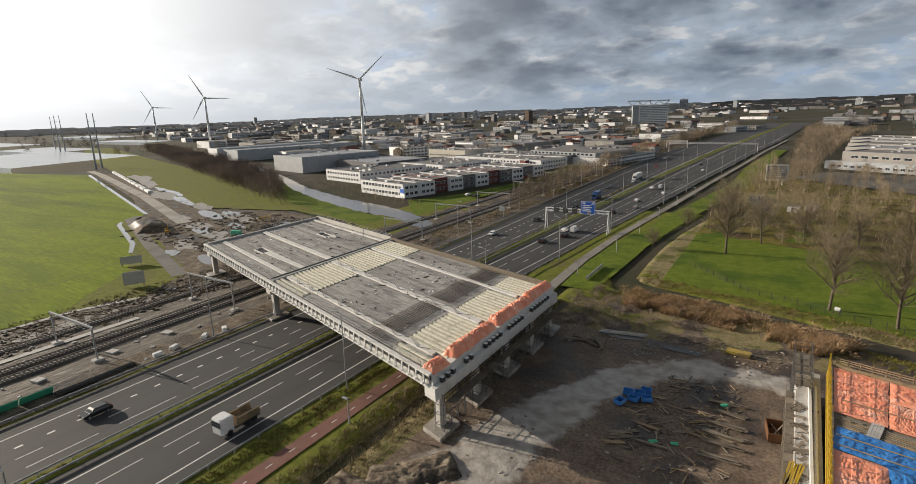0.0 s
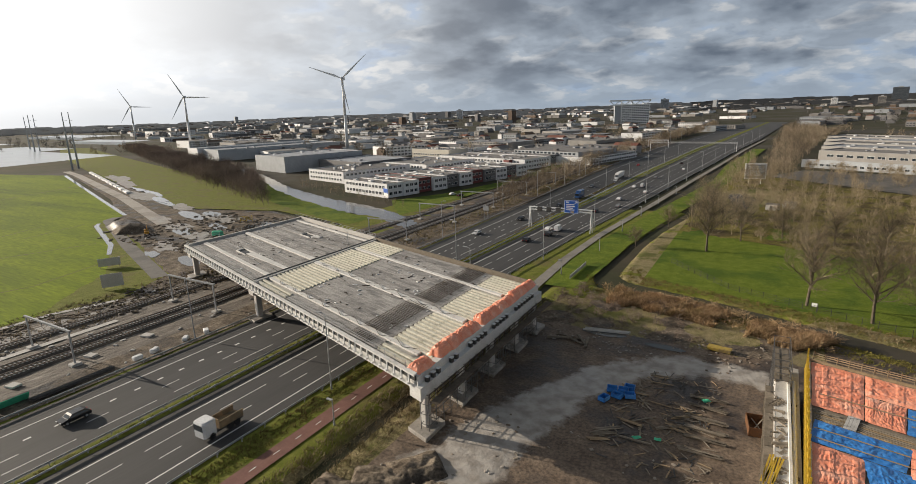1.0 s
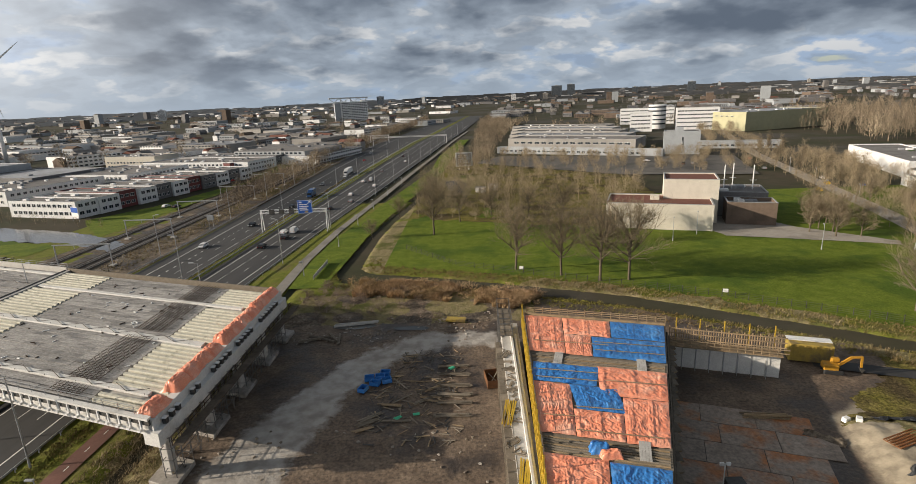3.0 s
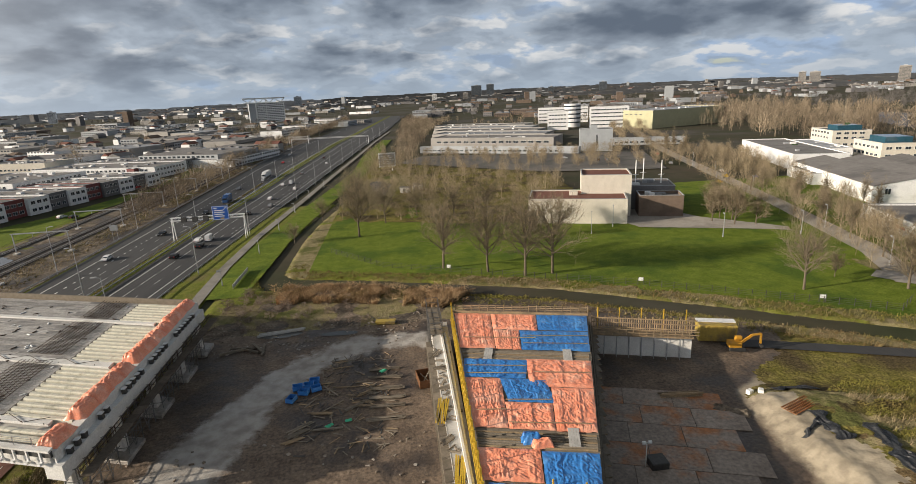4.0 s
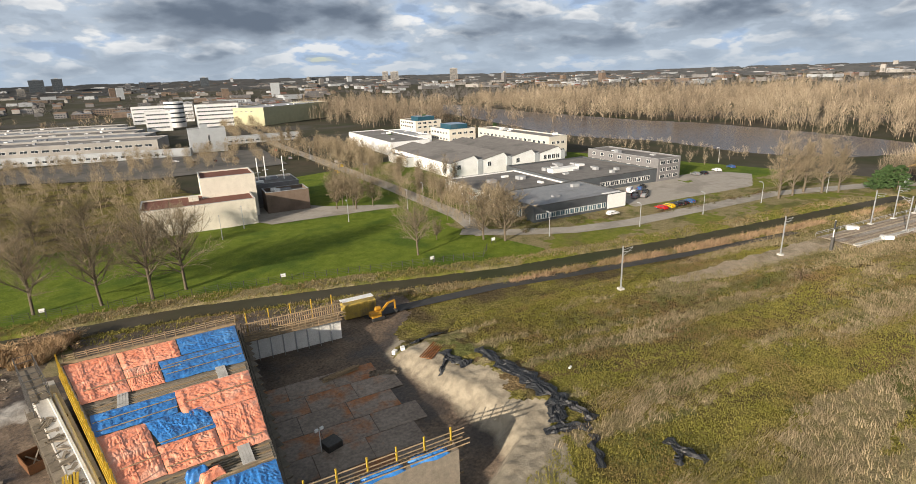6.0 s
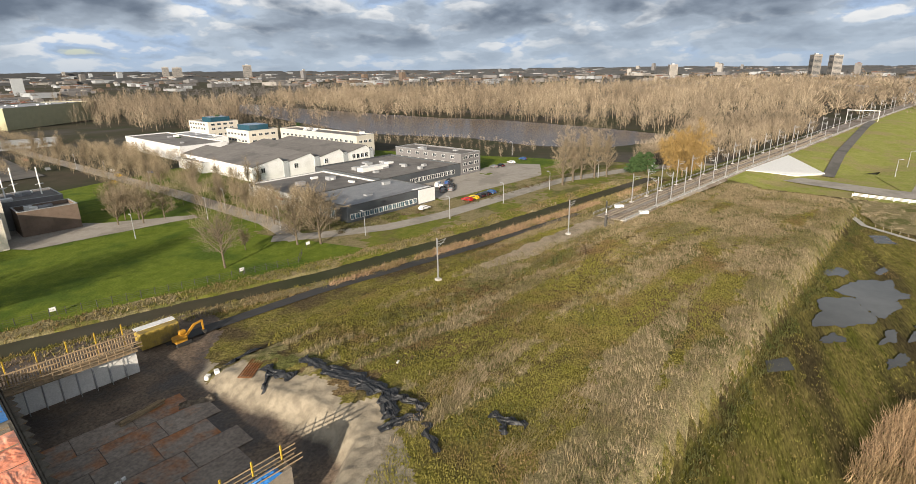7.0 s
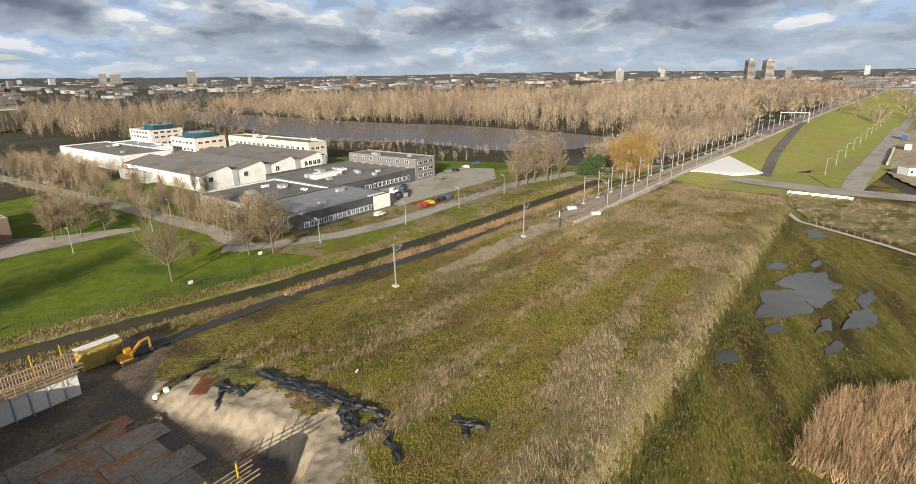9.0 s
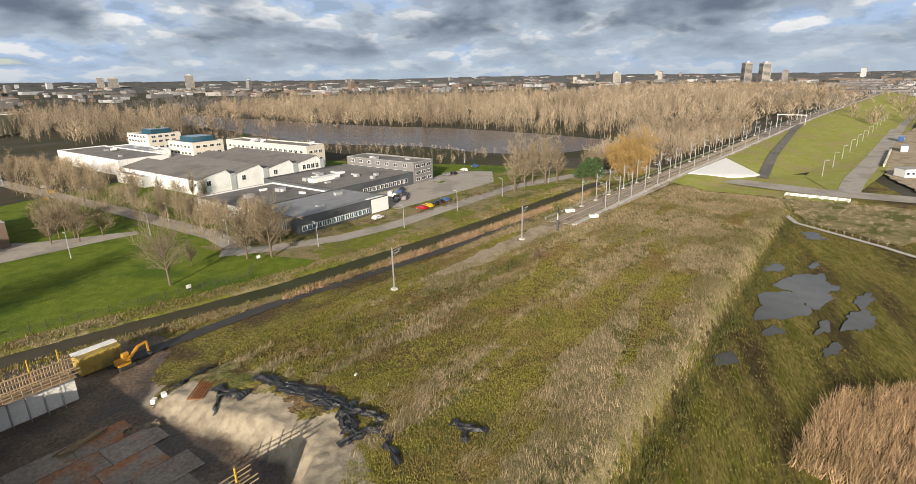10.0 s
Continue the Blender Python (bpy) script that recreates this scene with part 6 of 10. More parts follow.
def make_gantry(y, x0, x1, h, label, signs=True):
    g = thing("sign_gantry", Matrix.Translation((0, y, 0.1)), label, "sign gantry", "sign gantries")
    for x in (x0, x1):
        for dy in (-1.3, 1.3):
            part("leg", Geo().tube((x, dy, 0), (x, dy * 0.25, h), 0.2, 0.16, 6), M["white_wall"], g)
        part("cross_tie", Geo().tube((x, -0.8, h * 0.5), (x, 0.8, h * 0.5), 0.07, n=5), M["steel"], g)
    for dy, dz in ((-0.5, 0), (0.5, 0), (-0.5, 1.0), (0.5, 1.0)):
        part("chord", Geo().tube((x0 - 0.4, dy, h - 1.0 + dz), (x1 + 0.4, dy, h - 1.0 + dz), 0.12, n=5), M["white_wall"], g)
    n = int((x1 - x0) / 1.5)
    lace = Geo()
    for i in range(n):
        a, b = x0 + (x1 - x0) * i / n, x0 + (x1 - x0) * (i + 1) / n
        for dy in (-0.5, 0.5):
            lace.tube((a, dy, h - (1.0 if i % 2 else 0.0)), (b, dy, h - (0.0 if i % 2 else 1.0)), 0.06, n=4)
    part("lacing", lace, M["white_wall"], g)
    return g


gan = make_gantry(188.0, -77.8, -54.0, 8.4, "steel lattice sign gantry with blue direction sign and lane signals")
for x in (-73.6, -70.0, -66.4):
    box_ = part("lane_signal", Geo().bevel_box(x - 0.95, -0.95, 6.9, x + 0.95, -0.62, 8.7, 0.06), M["black"], gan, "dark square lane signal box")
    part("signal_face", Geo().box(x - 0.8, -0.98, 7.1, x + 0.8, -0.955, 8.5), M["dark_steel"], box_)
bs = part("direction_sign", Geo().bevel_box(-64.0, -1.05, 7.0, -58.6, -0.85, 11.8, 0.05), M["sign_blue"], gan, "blue direction sign with white lettering bars")
part("sign_border", Geo().box(-63.9, -1.07, 7.1, -58.7, -1.055, 7.22).box(-63.9, -1.07, 11.58, -58.7, -1.055, 11.7).box(-63.9, -1.07, 7.22, -63.78, -1.055, 11.58).box(-58.82, -1.07, 7.22, -58.7, -1.055, 11.58), M["white"], bs)
for k, w in enumerate((2.9, 3.4, 2.7, 3.2)):
    part("lettering_bar", Geo().box(-63.3, -1.08, 10.1 - k * 0.66, -63.3 + w, -1.06, 10.42 - k * 0.66), M["white"], bs)
part("lettering_bar", Geo().box(-63.3, -1.08, 10.85, -62.3, -1.06, 11.3), M["white"], bs)
part("exit_arrow", Geo().add([(-60.4, -1.08, 10.4), (-60.1, -1.08, 10.4), (-59.3, -1.08, 11.2), (-59.3, -1.08, 10.8), (-59.05, -1.08, 10.8), (-59.05, -1.08, 11.45), (-59.8, -1.08, 11.45), (-59.8, -1.08, 11.2), (-59.5, -1.08, 11.2)], [(0, 1, 2, 3, 4, 5, 6, 7, 8)]), M["white"], bs)
part("road_number_plate", Geo().box(-61.5, -1.08, 7.35, -60.3, -1.06, 7.75), M["yellow"], bs)
make_gantry(560, -99 + bend(560, -99), -60 + bend(560, -60), 9.0, "wide steel lattice gantry across the motorway")
make_gantry(610, -112 + bend(610, -99), -95 + bend(610, -95), 8.0, "steel lattice gantry over a slip road")
small = thing("signal_post", Matrix.Translation((-101.5, 197, 0.1)), "small roadside matrix sign on two posts", "sign")
for x in (-0.8, 0.8):
    part("post", Geo().tube((x, 0, 0), (x, 0, 5.0), 0.06, n=5), M["steel"], small)
part("sign_box", Geo().bevel_box(-1.3, -0.2, 3.6, 1.3, 0.2, 5.6, 0.05), M["grey"], small)

for hx, hy in ((2.7, 259.8), (9.0, 267.0)):
    hut = thing("park_hut", pose(hx, hy, 0, 0, 0, -20), "small grey concrete hut between bare trees", "hut", "park huts")
    part("wall", Geo().box(-2.2, -1.6, 0, 2.2, 1.6, 2.5), M["concrete"], hut)
    part("roof", Geo().box(-2.5, -1.9, 2.51, 2.5, 1.9, 2.75), M["roof"], hut)
    part("door", Geo().box(-0.5, -1.66, 0.05, 0.5, -1.61, 2.1), M["dark_steel"], hut)
bb = thing("billboard", pose(-6.5, 343, 0, 0, 0, 12), "large two-legged billboard with a grey lettered face", "billboard")
for x in (-3.0, 3.0):
    part("leg", Geo().tube((x, 0.3, 0), (x, 0.3, 11), 0.25, n=8), M["white"], bb)
pan = part("panel", Geo().bevel_box(-5.4, -0.3, 2.6, 5.4, 0.25, 11.4, 0.1), M["white"], bb)
part("poster", Geo().box(-4.7, -0.34, 3.3, 4.7, -0.31, 10.7), M["grey"], pan, "grey poster with unreadable lines")
for k in range(5):
    part("lettering_bar", Geo().box(-4.0, -0.37, 9.2 - k * 1.15, 2.0 + (k * 37 % 3), -0.345, 9.75 - k * 1.15), M["white"], pan)

# culvert rail beside the path
cul = thing("culvert_railing", Matrix.Translation((-43.5, 140, 0)), "white railing panel beside the ditch culvert", "railing")
part("panel", Geo().box(-0.08, -7, 0.3, 0.08, 7, 1.2), M["concrete"], cul)
for i in range(8):
    part("post", Geo().box(-0.1, -7 + i * 2 - 0.08, 0, 0.1, -7 + i * 2 + 0.08, 1.35), M["steel"], cul)

# ---- railway west of the motorway ----
def make_track(x, y0, y1, parent_label):
    t = thing("railway_track", label=parent_label, category="railway track", group="railway tracks")
    part("ballast_bed", Geo().add([(x - 1.9, y0, 0.05), (x - 1.4, y0, 0.32), (x + 1.4, y0, 0.32), (x + 1.9, y0, 0.05), (x - 1.9, y1, 0.05), (x - 1.4, y1, 0.32), (x + 1.4, y1, 0.32), (x + 1.9, y1, 0.05)], [(0, 1, 5, 4), (1, 2, 6, 5), (2, 3, 7, 6)]), M["ballast"], t)
    for dx in (-0.75, 0.75):
        part("rail", Geo().box(x + dx - 0.07, y0, 0.40, x + dx + 0.07, y1, 0.58), M["rail"], t)
    g = Geo()
    y = y0
    while y < y1:
        g.box(x - 1.25, y, 0.3, x + 1.25, y + 0.25, 0.41)
        y += 0.75 if y < 260 else 3.0
    ob = part("sleeper_bed", g, M["concrete"], t)
    ob["kind"] = "stuff"


for x in (-116.9, -121.3, -133.0):
    make_track(x, -100, 700, "ballasted railway track with concrete sleepers")


def make_portal(y, x0, x1, h):
    p = thing("catenary_portal", Matrix.Translation((0, y, 0)), "grey steel catenary portal over the railway", "catenary portal", "catenary portals")
    for x in (x0, x1):
        part("mast", Geo().box(x - 0.14, -0.14, 0.3, x + 0.14, 0.14, h), M["steel"], p)
        part("footing", Geo().bevel_box(x - 0.8, -0.9, -0.1, x + 0.8, 0.9, 0.5, 0.08), M["concrete"], p)
    part("beam", Geo().box(x0 - 0.5, -0.16, h, x1 + 0.6, 0.16, h + 0.35), M["steel"], p)
    for x in (-116.9, -121.3):
        part("dropper", Geo().box(x - 0.06, -0.06, h - 1.0, x + 0.06, 0.06, h), M["steel"], p)


for y in (10, 43.5, 74, 152, 186, 222, 262, 306, 352, 400):
    make_portal(y, -127.5, -110.5, 6.8)
for x in (-116.9, -121.3):
    w = Geo()
    for z in (5.6, 6.3):
        w.tube((x, -90, z), (x, 500, z), 0.02, n=3)
    solid("contact_wire", w, M["dark_steel"], "thin overhead contact wires above the track", "wire", "contact wires")
for x, y, w in ((-111.4, 34, 2.2), (-111.6, 58, 2.4), (-112.0, 47, 2.2), (-110.6, 24, 2.4), (-111.0, 12, 2.2)):
    solid("footing_slab", Geo().bevel_box(-w / 2, -0.8, 0, w / 2, 0.8, 0.35, 0.06).moved(pose(x, y, 0.05, 0, 0, 12)), M["concrete"], "bare concrete footing slab beside the track", "footing", "loose footings")
ribbon("track_path", [(-127, -90, 1.8), (-127, 60, 1.8)], M["concrete"], "narrow pale concrete walkway beside the track", "path", 0.13, False)
ribbon("field_path", [(-150.5, -90, 1.6), (-146, 55, 1.6), (-141.5, 68, 1.6)], M["concrete"], "narrow pale concrete walkway at the field edge", "path", 0.13, False)
gs = thing("sheet_fence", label="green sheeting fence beside the works", category="fence")
for i in range(4):
    part("panel", Geo().add([(-104.0, 13.5 + i * 5, 0.1), (-104.0, 18.3 + i * 5, 0.1), (-103.1, 18.3 + i * 5, 1.5), (-103.1, 13.5 + i * 5, 1.5), (-104.15, 13.5 + i * 5, 0.1), (-104.15, 18.3 + i * 5, 0.1), (-103.25, 18.3 + i * 5, 1.55), (-103.25, 13.5 + i * 5, 1.55)], [(0, 1, 2, 3), (7, 6, 5, 4), (3, 2, 6, 7), (0, 3, 7, 4), (1, 5, 6, 2)]), M["green_net"], gs)
bk = Geo().bevel_box(-0.5, -0.9, 0, 0.5, 0.9, 0.75, 0.12).mesh("barrier_block", M["white"])
for i, (x, y) in enumerate(((-102, 50.5), (-102.3, 54), (-102, 60.5), (-101.6, 65))):
    ob = tagged(new("barrier_block", bk), "white concrete barrier block on the mud verge", "barrier block", "barrier blocks")
    ob.matrix_world = pose(x, y, 0.1, 0, 0, 20 * i)
pile = thing("pipe_stack", label="stack of dark steel pipes beside the guard rail", category="pipe stack")
for i in range(7):
    part("pipe", Geo().tube((-101.7 - 0.35 * (i % 4), 33, 0.3 + 0.3 * (i // 4)), (-101.7 - 0.35 * (i % 4), 46, 0.3 + 0.3 * (i // 4)), 0.16, n=8), M["dark_steel"], pile)

# ---- wind turbines, pylons, greenhouses ----
def make_turbine(x, y, h, blade, face, spin, label):
    t = thing("wind_turbine", pose(x, y, -0.4, 0, 0, face), label, "wind turbine", "wind turbines")
    part("tower", Geo().tube((0, 0, 0), (0, 0, h * 0.5), 2.1, 1.7, 16).tube((0, 0, h * 0.5), (0, 0, h), 1.7, 1.2, 16), M["white"], t, smooth=True)
    nac = part("nacelle", Geo().bevel_box(-1.7, -3.0, h - 1.4, 1.7, 6.0, h + 2.2, 0.6), M["white"], t)
    hub = part("hub", Geo().tube((0, -3.0, h + 0.3), (0, -4.6, h + 0.3), 1.5, 0.8, 10), M["white"], t)
    for k in range(3):
        a = radians(spin + 120 * k)
        d, s = Vector((math.sin(a), 0, math.cos(a))), Vector((math.cos(a), 0, -math.sin(a)))
        c = Vector((0, -3.8, h + 0.3))
        g = Geo()
        sec = ((0.0, 0.7, 0.7), (0.06, 0.8, 0.7), (0.2, 1.75, 0.5), (0.5, 1.15, 0.3), (0.8, 0.7, 0.18), (1.0, 0.2, 0.05))
        v = []
        for u, w, th in sec:
            p = c + d * (u * blade)
            v += [p - s * w * 0.4, p + Vector((0, th / 2, 0)), p + s * w, p - Vector((0, th / 2, 0))]
        f = [(4 * i + j, 4 * i + (j + 1) % 4, 4 * i + 4 + (j + 1) % 4, 4 * i + 4 + j) for i in range(len(sec) - 1) for j in range(4)] + [(0, 3, 2, 1), (20, 21, 22, 23)]
        part("blade", g.add(v, f), M["white"], hub)


make_turbine(-457, 514, 86, 42, 25, 50, "tall white wind turbine with three blades behind the halls")
make_turbine(-829, 553, 78, 41, 40, 92, "white wind turbine on the polder")
make_turbine(-1237, 694, 73, 42, 50, 93, "white wind turbine far out on the polder")


def make_pylon(x, y, h):
    p = thing("power_pylon", Matrix.Translation((x, y, -0.4)), "slender tubular power pylon", "pylon", "pylons")
    part("mast", Geo().tube((0, 0, 0), (0, 0, h), 1.0, 0.35, 10), M["steel"], p)
    for z in (h * 0.55, h * 0.70, h * 0.85):
        part("insulator_arm", Geo().tube((0, 0, z), (1.6, 2.8, z + 0.6), 0.14, 0.08, 5), M["steel"], p)


for x, y, h in ((-574.6, 258.1, 54), (-589.5, 270.4, 54), (-901, 362, 56), (-915, 374, 56), (-1010, 400, 56), (-1025, 412, 56)):
    make_pylon(x, y, h)
for gx, gy, rows_, deep in ((-640, 205, 22, 150), (-900, 330, 16, 90), (-1250, 330, 30, 160), (-1050, 560, 18, 60), (-1500, 700, 26, 120)):
  gh = thing("greenhouse", label="vast glazed greenhouse with saw-tooth glass roofs", category="greenhouse", group="greenhouses")
  for k in range(rows_):
    o = Vector((gx - k * 12.0, gy + k * 0.6, 0))
    m = Matrix.Translation(o) @ Matrix.Rotation(radians(17), 4, "Z")
    part("roof_bay", Geo().add([(0, 0, 4.5), (11.9, 0, 4.5), (6, 0, 5.0), (0, deep, 4.5), (11.9, deep, 4.5), (6, deep, 5.0)], [(0, 1, 2), (5, 4, 3), (0, 2, 5, 3), (1, 4, 5, 2), (0, 3, 4, 1)]).moved(m), M["greenhouse"], gh).visible_shadow = False
    part("wall_bay", Geo().box(0, 0, -0.4, 11.9, 0.15, 4.5).moved(m), M["greenhouse"], gh).visible_shadow = False
for i in range(10):
    ob = tagged(new("barrier_slab", Geo().bevel_box(-7, -1.2, 0, 7, 1.2, 1.3, 0.1).mesh("barrier_slab", M["white"])), "long white concrete girder lying by the works road", "girder", "stored girders")
    q = Vector((-512, 244, 0.1)).lerp(Vector((-352, 186, 0.1)), i / 9)
    ob.matrix_world = pose(q.x, q.y, 0.1, 0, 0, -20)

# ---- eastern railway, embankment and roads ----
RAILS = [(158, 22.5, 1.9), (200, 7, 2.1), (250, -12, 2.4), (320, -42, 3.4), (420, -84, 5.2), (540, -136, 7.0), (720, -215, 8.5), (950, -315, 9.0)]


def rail_at(k):
    i = min(int(k), len(RAILS) - 2)
    a, b = Vector(RAILS[i]), Vector(RAILS[i + 1])
    p = a.lerp(b, k - i)
    d = (b - a).normalized()
    return p, Vector((d.y, -d.x, 0)).normalized()


def make_east_line():
    line = thing("embankment_railway", label="double-track electrified railway on a ballast bed", category="railway track")
    prof = ((-6.0, -1.6), (-4.6, -0.1), (4.6, -0.1), (6.2, -1.6))
    v, f = [], []
    ks = np.linspace(0, len(RAILS) - 1.001, 61)
    for i, k in enumerate(ks):
        p, n = rail_at(k)
        v += [p + n * o + Vector((0, 0, z)) for o, z in prof]
        if i:
            f += [(4 * i - 4 + j, 4 * i - 3 + j, 4 * i + 1 + j, 4 * i + j) for j in range(3)]
    part("ballast_bed", Geo().add(v, f), M["east_ballast"], line)
    g = Geo()
    for a in np.linspace(0, 3.6, 420):
        p, n = rail_at(float(a))
        for o in (-2.17, 2.17):
            g.beam(p + n * (o - 1.25) + Vector((0, 0, 0.0)), p + n * (o + 1.25) + Vector((0, 0, 0.0)), 0.28, 0.2)
    sl = part("sleeper_bed", g, M["grey_timber"], line)
    sl["kind"] = "stuff"
    g = Geo()
    for a, b in zip(ks, ks[1:]):
        (p, n), (q, m) = rail_at(a), rail_at(b)
        g.beam(p + n * 4.3 + Vector((0, 0, 0.02)), q + m * 4.3 + Vector((0, 0, 0.02)), 0.9, 0.3)
    part("cable_trough", g, M["concrete"], line, "pale concrete cable trough")
    for o in (-2.9, -1.45, 1.45, 2.9):
        g = Geo()
        for a, b in zip(ks, ks[1:]):
            (p, n), (q, m) = rail_at(a), rail_at(b)
            g.beam(p + n * o + Vector((0, 0, 0.12)), q + m * o + Vector((0, 0, 0.12)), 0.16, 0.18)
        part("rail", g, M["rail"], line)
    for o in (-5.2, 5.4):
        g = Geo()
        for a, b in zip(ks, ks[1:]):
            (p, n), (q, m) = rail_at(a), rail_at(b)
            g.beam(p + n * o + Vector((0, 0, 0.9)), q + m * o + Vector((0, 0, 0.9)), 0.08, 0.12)
            g.beam(p + n * o + Vector((0, 0, 0.5)), q + m * o + Vector((0, 0, 0.5)), 0.06, 0.08)
            g.beam(p + n * o, p + n * o + Vector((0, 0, 1.0)), 0.08, 0.08)
        part("fence", g, M["steel"], line)
    # grass flank falling to the road
    v, f = [], []
    cols = 9
    for i, k in enumerate(ks[14:]):
        p, n = rail_at(k)
        wide = 14 + 42 * ramp01(0, 16, i)
        for j in range(cols):
            u = j / (cols - 1)
            v.append((p.x + n.x * (6 + wide * u), p.y + n.y * (6 + wide * u), (p.z - 0.2) * (1 - ramp01(0, 1, u)) + 0.05 + 0.12 * fuzz(p.x + j * 5, p.y, 0.1)))
            if i and j:
                a = i * cols + j
                f.append((a, a - 1, a - cols - 1, a - cols))
    solid("flank", Geo().add(v, f), M["flank"], "smooth green grass flank of the railway embankment", "embankment", kind="structure", smooth=True)
    v, f = [], []
    for j in range(36):
        i = 5.5 + 0.5 * j
        p, n = rail_at(float(ks[14] + (ks[1] - ks[0]) * i))
        o, wide = 31 - 25 * j / 35, 14 + 42 * ramp01(0, 16, i)
        for e in (-2.2, 2.2):
            v.append((p.x + n.x * (o + e), p.y + n.y * (o + e), (p.z - 0.2) * (1 - ramp01(0, 1, max(0.0, o + e - 6) / wide)) + 0.38))
        if j:
            f.append((2 * j - 2, 2 * j, 2 * j + 1, 2 * j - 1))
    solid("ramp_path", Geo().add(v, f), M["path_asphalt"], "dark asphalt ramp climbing the embankment", "path", kind="structure")
    v, f = [], []
    for i, k in enumerate(ks[10:]):
        p, n = rail_at(k)
        for j in range(4):
            u = j / 3
            v.append((p.x - n.x * (5.5 + 9 * u), p.y - n.y * (5.5 + 9 * u), (p.z - 0.3) * (1 - u) + 0.02))
            if i and j:
                a = i * 4 + j
                f.append((a, a - 1, a - 5, a - 4))
    solid("flank", Geo().add(v, f), M["verge"], "grassy back flank of the railway embankment", "embankment", kind="structure")


make_east_line()
ribbon("cross_road", [(256, -22, 9, 0.35), (243, -42, 12, 0.35), (230, -64, 13, 0.35), (222, -92, 12, 0.35), (212, -130, 10, 0.35)], M["old_asphalt"], "asphalt cross road under the railway", "road")
ribbon("road_verge", [(232, -72, 8, 0.2), (262, -78, 24, 0.2), (285, -88, 26, 0.2), (353, -116, 26, 0.2), (520, -184, 26, 0.2), (760, -284, 26, 0.2)], M["flank"], "mown grass verge beside the access road", "grass")
ribbon("dock_road", [(224, -70, 7, 0.32), (262, -84, 8, 0.3), (285, -94, 8, 0.3), (353, -122, 8, 0.3), (520, -190, 8, 0.3), (760, -290, 8, 0.3)], M["old_asphalt"], "smooth grey asphalt access road", "road")
ribbon("walkway", [(214, -42, 1.6, 0.5), (196, -43.5, 1.6, 0.45), (180, -45, 1.6, 0.4), (160, -60, 1.6, 0.35), (130, -78, 1.6, 0.35)], M["concrete"], "pale concrete footpath with a wire fence", "path")
sheet("brush_patch", [(216, -46), (198, -47), (182, -49), (162, -64), (175, -82), (200, -95), (212, -75)], 0.3, M["dry_grass"], "brambly brown waste ground", "ground", 1.0)
ab = thing("abutment_slope", label="white paved abutment slope under the railway", category="abutment")
part("paving", Geo().add([(250, -18.5, 2.6), (294, -38.5, 3.3), (262, -48.5, 0.9), (253, -37, 0.9), (250, -18.5, -0.3), (294, -38.5, -0.3), (262, -48.5, -0.3), (253, -37, -0.3)], [(0, 3, 2, 1), (3, 7, 6, 2), (2, 6, 5, 1), (0, 4, 7, 3)]), M["white"], ab)
part("kerb", Geo().beam((254.5, -38.5, 0.4), (262, -48.3, 0.4), 0.7, 0.5), M["concrete"], ab)
for i, (dx, dy) in enumerate(((0, 0), (1.6, -0.8))):
    part_ = thing("road_bridge_rail", label="pale timber bridge railing beside the road", category="railing", group="bridge rails")
    for z in (0.7, 1.1):
        part("bar", Geo().beam((221 + dx, -50 + dy, z), (214 + dx, -68 + dy, z), 0.14, 0.2), M["white_wall"], part_)
    for k in range(6):
        q = Vector((221 + dx, -50 + dy, 0.2)).lerp(Vector((214 + dx, -68 + dy, 0.2)), k / 5)
        part("post", Geo().box(-0.1, -0.1, 0, 0.1, 0.1, 1.1).moved(Matrix.Translation(q)), M["white_wall"], part_)


def make_mast(h, arm, label, two=False):
    m = thing("catenary_mast", label=label, category="catenary mast", group="catenary masts")
    part("footing", Geo().bevel_box(-0.6, -0.6, -0.3, 0.6, 0.6, 0.45, 0.1), M["concrete"], m)
    part("mast", Geo().box(-0.11, -0.11, 0.3, 0.11, 0.11, h), M["steel"], m)
    if arm:
        part("cantilever", Geo().tube((0, 0, h - 0.9), (arm, 0, h - 0.5), 0.05, n=5).tube((0, 0, h - 2.2), (arm, 0, h - 0.6), 0.045, n=5).tube((0, 0, h - 1.3), (arm * 0.9, 0, h - 1.3), 0.04, n=5), M["steel"], m)
        part("insulator", Geo().tube((arm * 0.15, 0, h - 1.3), (arm * 0.35, 0, h - 1.3), 0.1, n=6), M["grey"], m)
    return m


mast = make_mast(9.6, 2.4, "white catenary mast with a steel cantilever arm")
mast.matrix_world = pose(97.3, 49.2, bank_height(97.3, 49.2), 0, 0, -25)
copy_thing(mast, pose(140, 30.4, bank_height(140, 30.4) + 0.2, 0, 0, -25))
for k in np.linspace(0.5, 6.8, 27):
    p, n = rail_at(float(k))
    i = int(round(k * 10))
    for s in (-4.2, 4.2):
        q = p + n * s
        copy_thing(mast, Matrix.Translation((q.x, q.y, q.z - 0.2)) @ Matrix.Rotation(math.atan2(-n.y * s, -n.x * s), 4, "Z"))
p0, n0 = rail_at(4.3)
po = thing("station_portal", Matrix.Translation(p0) @ Matrix.Rotation(math.atan2(n0.y, n0.x), 4, "Z"), "wide white steel portal across the railway", "portal")
for x in (-9, 9):
    part("leg", Geo().box(x - 0.16, -0.16, -3.0, x + 0.16, 0.16, 6.6), M["new_concrete"], po)
